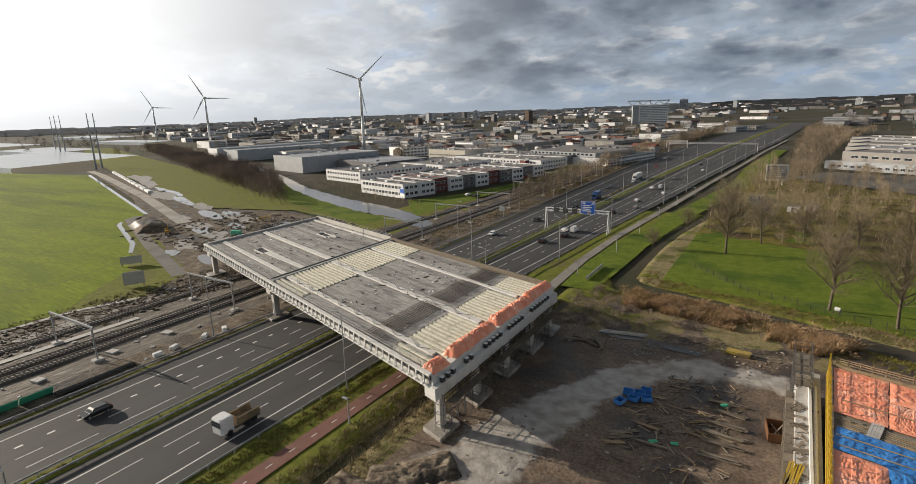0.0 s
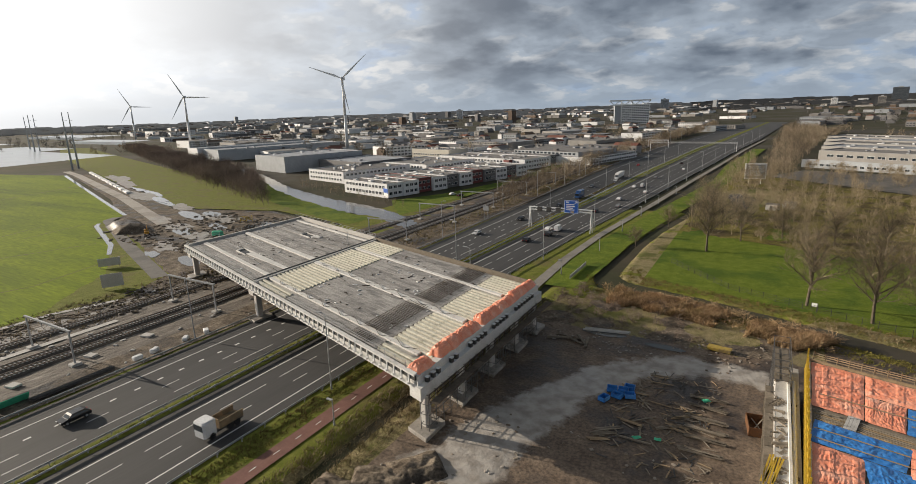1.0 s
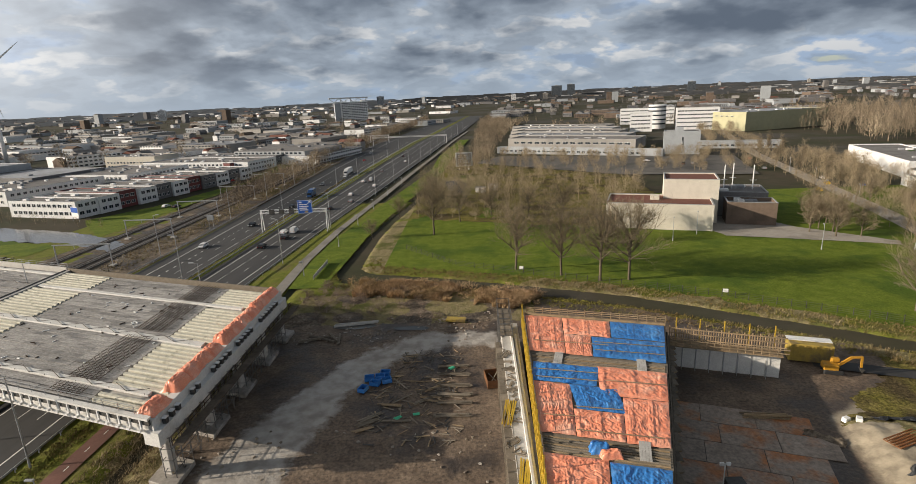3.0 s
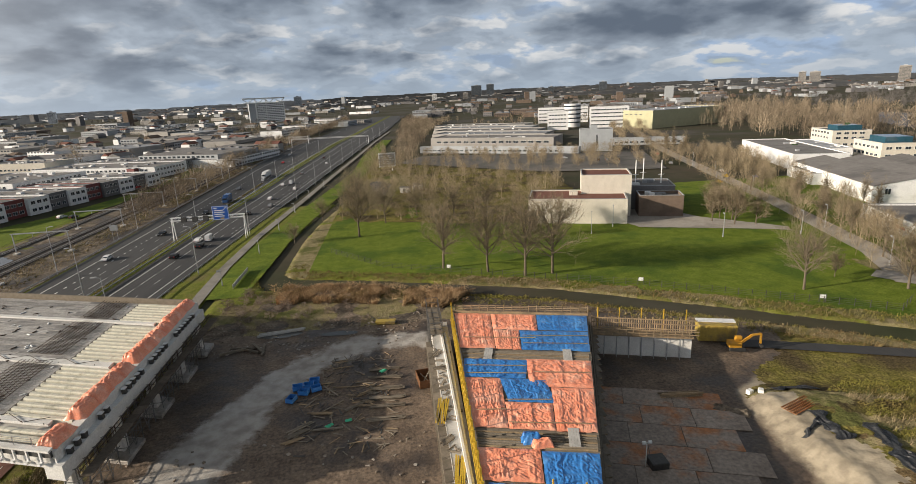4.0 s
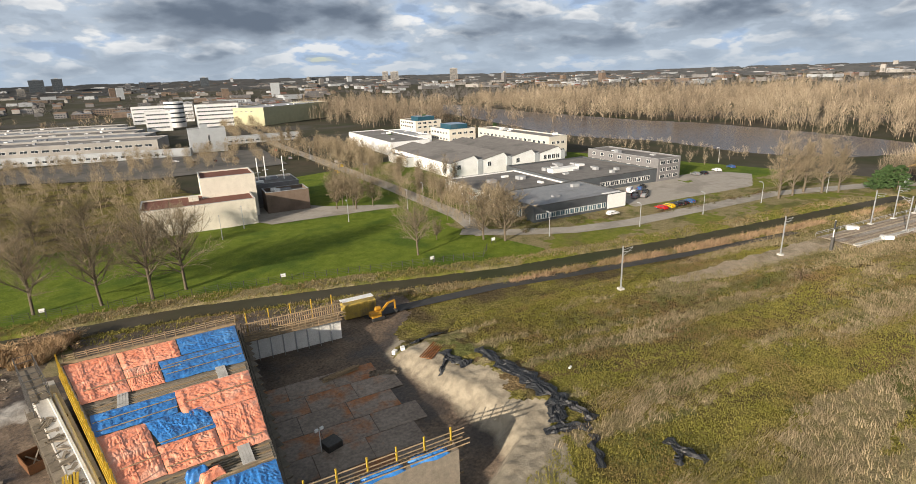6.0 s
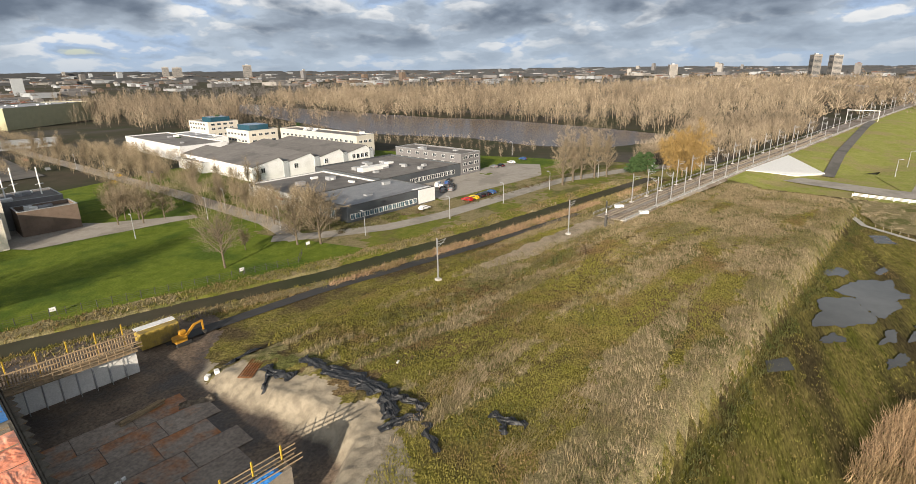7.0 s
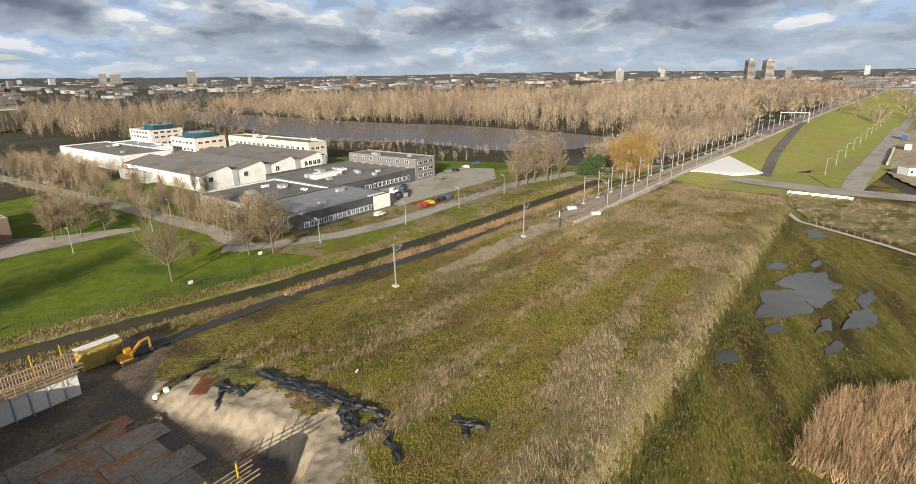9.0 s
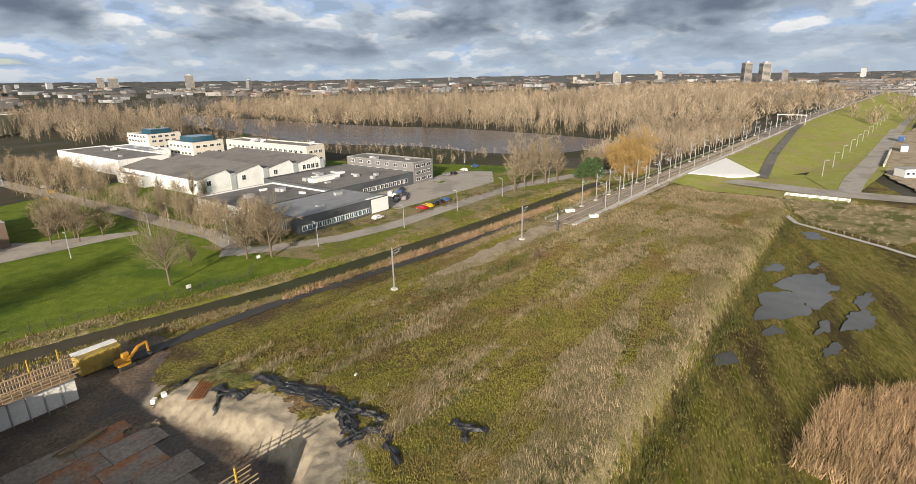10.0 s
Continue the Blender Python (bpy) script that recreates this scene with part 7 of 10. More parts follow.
part("beam", Geo().box(-9.6, -0.2, 6.6, 9.6, 0.2, 7.1), M["new_concrete"], po)
sg = thing("rail_signal", Matrix.Translation((149, 22, 1.9)), "dark railway signal on a white post", "signal")
part("post", Geo().tube((0, 0, 0), (0, 0, 7.4), 0.11, n=6), M["white"], sg)
part("head", Geo().bevel_box(-0.35, -0.15, 5.2, 0.35, 0.15, 7.3, 0.06), M["black"], sg)
part("cabinet", Geo().bevel_box(-0.4, -0.3, 0, 0.4, 0.3, 3.2, 0.06), M["dark_steel"], sg)
for x, y, r_ in ((167, 13.5, -65), (172, 21.5, -65)):
    solid("buffer_slab", Geo().bevel_box(-1.4, -0.7, 0, 1.4, 0.7, 0.9, 0.1).moved(pose(x, y, 1.9, 0, 0, r_)), M["white"], "white concrete track-end block", "track end", "track ends")
kiosk = thing("level_crossing_box", Matrix.Translation((250, 18, 0)), "grey equipment cabinet on posts by the crossing", "cabinet")
part("cabinet", Geo().bevel_box(-1.8, -0.6, 2.2, 1.8, 0.6, 5.0, 0.1), M["grey"], kiosk)
for x in (-1.2, 1.2):
    part("post", Geo().box(x - 0.1, -0.1, 0, x + 0.1, 0.1, 2.2), M["steel"], kiosk)
for i in range(12):
    q = Vector((268, -80, 0.2)).lerp(Vector((560, -200, 0.2)), i / 11)
    copy_thing(lampC, pose(q.x - 2, q.y + 7, 0.2, 0, 0, -110))


# ---- vehicles ----
def make_car(paint, label, name="car", van=False):
    c = thing(name, label=label, category="car" if not van else "van", group="vehicles")
    h = 1.45 if not van else 2.2
    prof = [(-2.1, 0.35), (2.1, 0.35), (2.15, 0.75), (1.2, 0.92), (0.45, h), (-1.3, h), (-2.0, 0.98), (-2.15, 0.8)] if not van else [(-2.4, 0.35), (2.4, 0.35), (2.45, 1.0), (1.75, 1.25), (1.1, h), (-2.35, h), (-2.45, 1.0), (-2.45, 0.8)]
    n = len(prof)
    v = []
    for s in (-1, 1):
        for x, z in prof:
            w = 0.88 if z < 1.0 else 0.72
            v.append((x, s * w, z))
    part("body", Geo().add(v, [tuple(range(n - 1, -1, -1)), tuple(range(n, 2 * n))] + [(i, (i + 1) % n, n + (i + 1) % n, n + i) for i in range(n)]).moved(pose(0, 0, 0)), M[paint], c)
    for s in (-1, 1):
        y = s * (0.80 if not van else 0.79)
        pts = [(-1.7, 1.0), (0.95, 0.98), (0.40, h - 0.1), (-1.25, h - 0.1)] if not van else [(0.7, 1.3), (1.55, 1.3), (1.0, h - 0.15), (0.7, h - 0.15)]
        q = [(x, s * (0.885 if z < 1.1 else 0.735) * 1.0, z) for x, z in pts]
        part("side_window", Geo().add(q + [(x, yy - s * 0.03, z) for x, yy, z in q], [(0, 1, 2, 3), (7, 6, 5, 4)]), M["glass"], c)
    a, b = (1.17, 0.5) if not van else (1.72, 1.15)
    part("windscreen", Geo().add([(a + 0.02, -0.75, 0.98 if not van else 1.32), (a + 0.02, 0.75, 0.98 if not van else 1.32), (b + 0.03, 0.66, h - 0.08), (b + 0.03, -0.66, h - 0.08)], [(0, 1, 2, 3)]), M["glass"], c)
    for x in (-1.35, 1.35):
        for s in (-1, 1):
            wh = part("wheel", Geo().tube((x, s * 0.72, 0.33), (x, s * 0.92, 0.33), 0.33, n=10), M["rubber"], c)
            part("rim", Geo().tube((x, s * 0.925, 0.33), (x, s * 0.935, 0.33), 0.2, n=8), M["steel"], wh)
    for s in (-1, 1):
        part("headlight", Geo().box(2.08 if not van else 2.38, s * 0.6 - 0.18, 0.62, 2.17 if not van else 2.47, s * 0.6 + 0.18, 0.76), M["white"], c)
        part("tail_light", Geo().box(-2.18 if not van else -2.48, s * 0.62 - 0.16, 0.72, -2.1 if not van else -2.4, s * 0.62 + 0.16, 0.9), M["car_red"], c)
    return c


CARS = {k: make_car("car_" + k, "%s hatchback car on the asphalt" % k) for k in ("white", "black", "grey", "red", "blue", "yellow")}
spots = [("black", -89.3, 33.5, -90), ("white", -92, 170, -90), ("black", -88, 200, -90), ("black", -73, 167, 90), ("black", -70, 178, 90), ("white", -73, 186, 90), ("black", -85, 235, -90), ("white", -70, 262, 90), ("grey", -66, 243, 90), ("white", -66, 288, 90), ("white", -73, 305, 90), ("grey", -88, 300, -90), ("black", -70, 228, 90), ("white", -84, 330, -90), ("red", -88, 420, -90), ("grey", -72, 350, 90), ("white", -68, 400, 90), ("black", -73, 440, 90), ("white", -92, 480, -90)]
park = [("grey", 181, 88, 10), ("black", 184.5, 90, 12), ("white", 188, 92, 12), ("grey", 184, 86, 10), ("black", 187.5, 87.5, 12), ("black", 191, 89, 12), ("blue", 195, 93, 12), ("black", 199, 94, 12), ("red", 170.5, 73.5, 74), ("yellow", 174, 72.6, 74), ("black", 177.5, 71.8, 74), ("black", 181, 71, 74), ("blue", 184.5, 70, 74), ("white", 154.5, 82.5, -16), ("grey", 236, 88, 60), ("black", 240, 86, 60), ("white", 250, 84, 60), ("blue", 262, 82, 60),
        ("black", 128, 332, 72), ("grey", 133, 331, 72), ("black", 140, 329, 72), ("white", 112, 352, -18), ("black", 118, 338, 72), ("grey", 160, 300, 72), ("red", 174, 345, 72), ("white", 168, 262, 72), ("yellow", 160, 246, 75), ("grey", 163, 252, 75)]
r = random.Random(9)
for k, x, y, rz in spots:
    copy_thing(CARS[k], pose(x + bend(y, x), y, 0.17, 0, 0, rz))
for k, x, y, rz in park:
    copy_thing(CARS[k], pose(x, y, 0.17, 0, 0, rz))
for i, k in enumerate(("white", "black", "grey", "red", "blue", "yellow")):
    CARS[k].matrix_world = pose((-148, -142, -136, -152, 172, 148)[i], (248, 246, 300, 330, 240, 232)[i], 0.12, 0, 0, 75)
van = make_car("car_white", "white delivery van on the motorway", "delivery_van", True)
van.matrix_world = pose(-63.5 - 2.7, 187, 0.17, 0, 0, 90)
copy_thing(van, pose(188.5, 94, 0.17, 0, 0, 12))
copy_thing(van, pose(-66 + bend(310), 310, 0.17, 0, 0, 90))


def make_truck(m, body, label, length=7.0, tipper=False):
    t = thing("truck", m, label, "truck", "vehicles")
    part("chassis", Geo().box(-length / 2, -1.0, 0.55, length / 2, 1.0, 0.9), M["dark_steel"], t)
    cab = part("cab", Geo().bevel_box(length / 2 - 2.0, -1.2, 0.6, length / 2 + 0.2, 1.2, 3.0, 0.25), M["car_white"] if body != "car_blue" else M["car_blue"], t)
    part("windscreen", Geo().box(length / 2 + 0.2, -1.0, 1.7, length / 2 + 0.23, 1.0, 2.6), M["glass"], cab)
    if tipper:
        part("load_body", Geo().box(-length / 2, -1.2, 0.95, length / 2 - 2.3, -1.08, 2.1).box(-length / 2, 1.08, 0.95, length / 2 - 2.3, 1.2, 2.1).box(-length / 2, -1.08, 0.95, length / 2 - 2.3, 1.08, 1.3).box(length / 2 - 2.42, -1.08, 1.3, length / 2 - 2.3, 1.08, 2.4), M[body], t)
    else:
        part("load_box", Geo().bevel_box(-length / 2, -1.25, 0.95, length / 2 - 2.2, 1.25, 3.8, 0.08), M[body], t)
    for x in (-length / 2 + 1.1, -length / 2 + 2.3, length / 2 - 1.1):
        for s in (-1, 1):
            part("wheel", Geo().tube((x, s * 0.85, 0.5), (x, s * 1.2, 0.5), 0.5, n=12), M["rubber"], t)


make_truck(pose(-66.5, 42.5, 0.17, 0, 0, -90), "timber", "white tipper truck with a tan load body", 6.4, True)
make_truck(pose(-86 + bend(262), 262, 0.17, 0, 0, -90), "car_blue", "blue box truck on the motorway", 8.0)
make_truck(pose(-88 + bend(345), 345, 0.17, 0, 0, -90), "white", "white articulated truck on the motorway", 15.0)


# works ground beside the access road
sheet("works_ground", [(274, -98), (234, -97), (260, -120), (420, -185), (495, -205), (495, -189.5), (413, -150)], 0.28, M["sand"], "bare sandy works ground beside the road", "ground", 1.2)


def make_cabin(x, y, w, d, h, turn, key, label):
    c = thing("site_cabin", pose(x, y, 0.3, 0, 0, turn), label, "cabin", "site cabins")
    part("body", Geo().bevel_box(0, 0, 0.15, w, d, h, 0.06), M[key], c)
    part("roof", Geo().box(-0.1, -0.1, h + 0.005, w + 0.1, d + 0.1, h + 0.14), M["grey"], c)
    for i in range(int(w / 2.2)):
        wn = part("window", Geo().box(0.5 + i * 2.2, -0.06, 1.2, 1.9 + i * 2.2, 0.02, 2.3), M["white"], c)
        part("pane", Geo().box(0.6 + i * 2.2, -0.08, 1.3, 1.8 + i * 2.2, -0.065, 2.2), M["glass"], wn)
    for i in (0.3, w - 0.5):
        part("foot", Geo().box(i, 0.2, 0, i + 0.2, d - 0.2, 0.15), M["dark_steel"], c)


make_cabin(268, -103, 7, 6, 3.4, -70, "white", "white site cabin with two windows")
make_cabin(352, -134, 9, 3, 3.0, -20, "white_wall", "white site cabin on the sand")
make_cabin(402, -150, 7, 3, 3.2, -20, "car_blue", "blue site cabin on the sand")
for i in range(14):
    q = Vector((299, -106, 0.3)).lerp(Vector((354, -127, 0.3)), i / 13)
    solid("barrier_block", Geo().bevel_box(-1.8, -0.4, 0, 1.8, 0.4, 1.3, 0.08).moved(Matrix.Translation(q) @ Matrix.Rotation(radians(-21), 4, "Z")), M["concrete"], "pale concrete barrier beside the works", "barrier block", "works barriers")
for x, y, w, h in ((-176.3, 84.2, 6.0, 3.2), (-152.7, 72.8, 5.2, 4.4)):
    s = thing("information_panel", pose(x, y, 0, 0, 0, 60), "large grey site board on timber posts", "sign", "site boards")
    part("board", Geo().bevel_box(-w / 2, -0.06, 0.7, w / 2, 0.06, h, 0.02), M["concrete"], s)
    for px_ in (-w / 2 + 0.4, w / 2 - 0.4):
        part("post", Geo().box(px_ - 0.08, 0.07, 0, px_ + 0.08, 0.2, h - 0.2), M["grey_timber"], s)

# ---- building yard and pit ----
def plank_pile(name, x, y, z, turn, n, length, mat, label, group, spread=0.35, layers=1, seed=1, thick=0.12):
    rr = random.Random(seed)
    t = thing(name, pose(x, y, z, 0, 0, turn), label, "timber", group)
    for k in range(n):
        o = (k % max(1, n // layers)) * spread
        zz = 0.02 + (k // max(1, n // layers)) * (thick + 0.02)
        g = Geo().box(-length / 2, -0.1, 0, length / 2, 0.1, thick)
        ob = part("plank", g, M[mat], t)
        ob.matrix_basis = pose(rr.uniform(-0.35, 0.35), o + rr.uniform(-0.08, 0.08), zz, 0, 0, rr.uniform(-3, 3))
    return t


# stored boards east of the dark heap, five long stacks
for i, (x, y) in enumerate(((-4.6, 80.8), (-4.4, 77.2), (-4.2, 74.4), (-4.2, 72.0), (-4.4, 68.6), (-4.8, 83.6))):
    plank_pile("board_stack", x, y, 0.08, -6 + i, 8, 5.2, "grey_timber", "stack of weathered scaffold boards on the mud", "board stacks", 0.16, 2, 30 + i)
r = random.Random(21)
for i in range(26):
    plank_pile("loose_plank", r.uniform(-17, -6.5), r.uniform(64, 88), 0.12, r.uniform(-60, 80) if i % 3 else r.uniform(-12, 8), r.randint(1, 3), r.uniform(2.2, 4.5), r.choice(("grey_timber", "timber")), "loose weathered planks strewn over the yard", "loose planks", 0.22, 1, 100 + i, 0.09)
heap_r = random.Random(4)
for i in range(3):
    lump("green_net", heap_r.uniform(0.8, 1.6), heap_r.uniform(0.5, 1.0), 0.12, "green_net", pose(heap_r.uniform(-15, -3), heap_r.uniform(66, 88), 0.12, 0, 0, heap_r.uniform(0, 180)), "scrap of green netting on the mud", 90 + i, "netting", "net scraps", 0.1, 2, 10, 8)
for i, (x, y, rz) in enumerate(((-18.6, 79.6, 10), (-16.9, 79.9, 5), (-17.4, 78.0, -12), (-15.6, 78.8, 20), (-19.0, 76.2, 70), (-16.2, 81.2, 0))):
    c = thing("crate", pose(x, y, 0.1, 0, 0, rz), "blue steel formwork crate on the yard", "crate", "blue crates")
    part("floor", Geo().box(-0.8, -0.6, 0.12, 0.8, 0.6, 0.2), M["car_blue"], c)
    for a in ((-0.8, -0.6, 0.8, -0.54), (-0.8, 0.54, 0.8, 0.6), (-0.8, -0.54, -0.74, 0.54), (0.74, -0.54, 0.8, 0.54)):
        part("side", Geo().box(a[0], a[1], 0.2, a[2], a[3], 0.85), M["blue"], c)
    for a in ((-0.75, -0.55), (0.7, -0.55), (-0.75, 0.5), (0.7, 0.5)):
        part("foot", Geo().box(a[0], a[1], 0, a[0] + 0.1, a[1] + 0.1, 0.12), M["dark_steel"], c)
sk = thing("skip", pose(2.0, 78.3, 0.08, 0, 0, 8), "open rusty steel skip with scrap inside", "skip")
part("floor", Geo().box(-1.2, -1.9, 0, 1.2, 1.9, 0.1), M["rust"], sk)
for a in ((-1.3, -2.0, 1.3, -1.9), (-1.3, 1.9, 1.3, 2.0), (-1.3, -1.9, -1.2, 1.9), (1.2, -1.9, 1.3, 1.9)):
    part("side", Geo().box(a[0], a[1], 0, a[2], a[3], 1.3), M["rust"], sk)
part("scrap", Geo().beam((-0.9, -1.5, 0.4), (0.9, 1.2, 1.3), 0.15, 0.1).beam((0.7, -1.6, 0.3), (-0.6, 1.5, 0.8), 0.12, 0.12), M["grey_timber"], sk)
yc = thing("skip", pose(-4.8, 103.2, 0.05, 0, 0, -8) @ Matrix.Scale(0.72, 4), "long yellow steel trough beside the bank", "skip")
part("trough", Geo().add([(-2.6, -0.8, 0.1), (2.6, -0.8, 0.1), (2.6, 0.8, 0.1), (-2.6, 0.8, 0.1), (-2.8, -1.1, 1.0), (2.8, -1.1, 1.0), (2.8, 1.1, 1.0), (-2.8, 1.1, 1.0)], [(0, 3, 2, 1), (0, 1, 5, 4), (1, 2, 6, 5), (2, 3, 7, 6), (3, 0, 4, 7), (4, 5, 6, 7)]), M["dirty_yellow"], yc)
part("skid", Geo().box(-2.4, -0.6, 0, 2.4, -0.4, 0.1), M["dark_steel"], yc)
for i in range(5):
    plank_pile("timber_heap", -33 + i * 1.3, 95.6 + (i % 2), 0.1, 20 - i * 25, 5, 4.6, "grey_timber", "heap of weathered beams at the yard's corner", "timber heaps", 0.3, 2, 200 + i)
plank_pile("long_beam", -25.5, 102.4, 0.15, 12, 2, 9, "concrete", "long concrete beam lying on the mud", "beams", 0.6, 1, 3, 0.4)
for i in range(5):
    lump("spoil_heap", 9 - i, 6, 0.5, "mud", pose(-46 + 4 * i, 40 + 3 * (i % 3), 0, 0, 0, 25 * i), "low churned mound of wet spoil", 130 + i, "spoil", "", 0.5, 0.9, 26, 20, "stuff")

# west wall of the formwork: concrete edge, pipe, yellow beams
ww = thing("edge_wall", label="pale concrete wall strip beside the formwork", category="wall")
part("wall", Geo().prism([(3.9, 92.5), (3.6, 30), (5.9, 30), (6.9, 91.5)], 0, 4.4), M["concrete"], ww)
part("upstand", Geo().prism([(5.3, 90), (5.0, 30), (5.3, 30), (5.6, 90)], 4.4, 5.2), M["new_concrete"], ww)
pipe = thing("concrete_pump_pipe", label="long white pipe lying along the wall top", category="pipe")
part("pipe", Geo().tube((6.1, 86, 4.75), (5.2, 30, 4.75), 0.24, n=10), M["white"], pipe, smooth=True)
for i in range(3):
    part("support", Geo().box(5.3 + 0.2 * i, 45 + i * 17, 4.4, 6.0 + 0.2 * i, 45.4 + i * 17, 4.6), M["grey_timber"], pipe)
gr = thing("yellow_girder_row", label="row of yellow timber formwork girders along the deck edge", category="formwork")
for k in range(4):
    for z in (5.3 + 0.62 * k,):
        part("girder", Geo().beam((7.55 + 0.10 * k, 90.2, z), (5.35 + 0.10 * k, 30, z), 0.10, 0.36), M["yellow"], gr)
for i in range(29):
    y = 90 - i * 2.1
    x = 7.75 - (90 - y) * 0.0367
    part("stud", Geo().box(x - 0.1, y, 4.4, x + 0.1, y + 0.14, 8.3 + 0.5 * (i % 4 == 0)), M["yellow"], gr)
make_scaffold("access_scaffold", Vector((3.4, 95.5, 0)), Vector((3.4, 83.5, 0)), 8.0, 5, 4, 2.2, "grey steel access scaffold with stairs at the wall's end")
for i in range(6):
    solid("scaffold_deck", Geo().box(3.5, 84 + i * 2, 5.5, 5.5, 85.8 + i * 2, 5.56), M["grey_timber"], "grey timber scaffold deck board", "board", "scaffold decks")
sidewalk = thing("side_walkway", label="timber walkway with handrail along the wall", category="scaffold")
for i in range(26):
    q = Vector((3.1, 31 + i * 2.1, 3.6))
    part("board", Geo().box(-0.5, 0, 0, 0.6, 2.0, 0.06).moved(Matrix.Translation(q)), M["grey_timber"], sidewalk)
    part("post", Geo().box(-0.55, 0, -3.6, -0.47, 0.08, 1.2).moved(Matrix.Translation(q)), M["grey_timber"], sidewalk)
for h in (0.6, 1.1):
    part("handrail", Geo().beam((2.6, 31, 3.6 + h), (2.6, 85, 3.6 + h), 0.06, 0.12), M["grey_timber"], sidewalk)
for x, y, n in ((3.6, 62.5, 6), (4.4, 50, 5)):
    plank_pile("yellow_beam_stack", x + 0.5, y, 4.45, 80, n, 5.5, "yellow", "stack of yellow formwork beams on the wall", "yellow beam stacks", 0.24, 1, 300 + n, 0.2)
for i, (x, y) in enumerate(((4.6, 74), (4.9, 68), (4.2, 56), (4.8, 79), (4.4, 44))):
    plank_pile("board_stack", x - 0.4, y, 4.42, 20 * i, 5, 1.9, "grey_timber", "small stack of boards on the wall top", "small stacks", 0.2, 1, 330 + i)
# formwork edge rails, far side and east side
def timber_fence(name, p0, p1, n, h, label, mat="timber"):
    t = thing(name, label=label, category="railing", group="timber railings")
    for i in range(n + 1):
        q = p0.lerp(p1, i / n)
        part("post", Geo().box(-0.06, -0.06, 0, 0.06, 0.06, h).moved(Matrix.Translation(q)), M[mat], t)
    for z in (0.45, 0.8, 1.1):
        part("rail_board", Geo().beam(p0 + Vector((0, 0, z)), p1 + Vector((0, 0, z)), 0.05, 0.14), M[mat], t)


timber_fence("edge_protection", tp(0.02, 90.4, TZ), tp(1.0, 90.6, TZ), 16, 1.3, "timber edge protection along the formwork's far side")
timber_fence("edge_protection", tp(1.03, 89.6, 4.2), tp(1.03, 34, 4.2), 30, 1.3, "timber edge protection along the pit side", "grey_timber")
ew = thing("pit_walkway", label="timber walkway with boards along the pit side", category="scaffold")
for i in range(27):
    q = tp(1.035, 88.5 - 2 * i, 4.15)
    part("board", Geo().box(-0.4, 0, 0, 1.0, 1.9, 0.07).moved(Matrix.Translation(q)), M["grey_timber"], ew)
    part("bracket", Geo().beam(q, q + Vector((0.8, 0, 0)), 0.1, 0.14), M["timber"], ew)
for k, (u, y) in enumerate(((0.82, 74.0), (0.80, 53.5), (0.22, 73.8))):
    s = thing("gangway", Matrix.Translation(tp(u, y, TZ + 0.05)) @ pose(0, 0, 0, 0, 0, -14), "short pale plank gangway over the joint", "gangway", "gangways")
    for j in range(4):
        part("plank", Geo().box(-0.6 + j * 0.32, -1.7, 0, -0.3 + j * 0.32, 1.7, 0.08), M["concrete"], s)
lump("crumpled_tarp", 2.2, 1.6, 0.8, "blue", Matrix.Translation(tp(0.38, 52.4, TZ)), "crumpled blue tarpaulin in the formwork joint", 5, amp=0.4)
lump("crumpled_tarp", 2.4, 1.4, 0.5, "orange", Matrix.Translation(tp(0.46, 51.6, TZ)), "crumpled orange tarpaulin in the formwork joint", 6, amp=0.3)
for k in range(9):
    u0, u1, y = ((0.05, 0.6, 78.8), (0.5, 0.98, 80.0), (0.5, 0.98, 77.2), (0.02, 0.5, 69.4), (0.02, 0.5, 67.2), (0.3, 0.66, 60.6), (0.05, 0.3, 58.0), (0.55, 0.98, 68.0), (0.3, 0.95, 55.6))[k]
    solid("batten", Geo().beam(tp(u0, y, TZ + 0.34), tp(u1, y + 0.4, TZ + 0.34), 0.09, 0.09), M["timber"], "thin batten weighing down a tarpaulin", "batten", "battens")

# concrete wall with timber formwork at the pit's far end
W0, W1 = Vector((31.5, 82.6, 0)), Vector((47.2, 77.6, 0))
wd = (W1 - W0).normalized()
wn = Vector((-wd.y, wd.x, 0))
pw = thing("pit_wall", label="pale concrete retaining wall with steel braces", category="wall")
for i in range(8):
    a, b = W0.lerp(W1, i / 8) + wd * 0.03, W0.lerp(W1, (i + 1) / 8) - wd * 0.03
    part("wall_panel", Geo().prism([tuple(a.xy), tuple(b.xy), tuple((b + wn * 0.6).xy), tuple((a + wn * 0.6).xy)], 0, 4.1), M["new_concrete"], pw)
    q = a - wn * 0.3
    br = part("brace", Geo().tube(q, q + Vector((0, 0, 4.2)), 0.05, n=4).tube(q - wn * 0.7, q - wn * 0.7 + Vector((0, 0, 4.2)), 0.05, n=4).tube(q, q - wn * 0.7 + Vector((0, 0, 1.4)), 0.035, n=4).tube(q - wn * 0.7 + Vector((0, 0, 1.4)), q + Vector((0, 0, 2.8)), 0.035, n=4).tube(q + Vector((0, 0, 2.8)), q - wn * 0.7 + Vector((0, 0, 4.2)), 0.035, n=4), M["steel"], pw)
tf = thing("wall_formwork", label="timber wall formwork with closely set upright ribs", category="formwork")
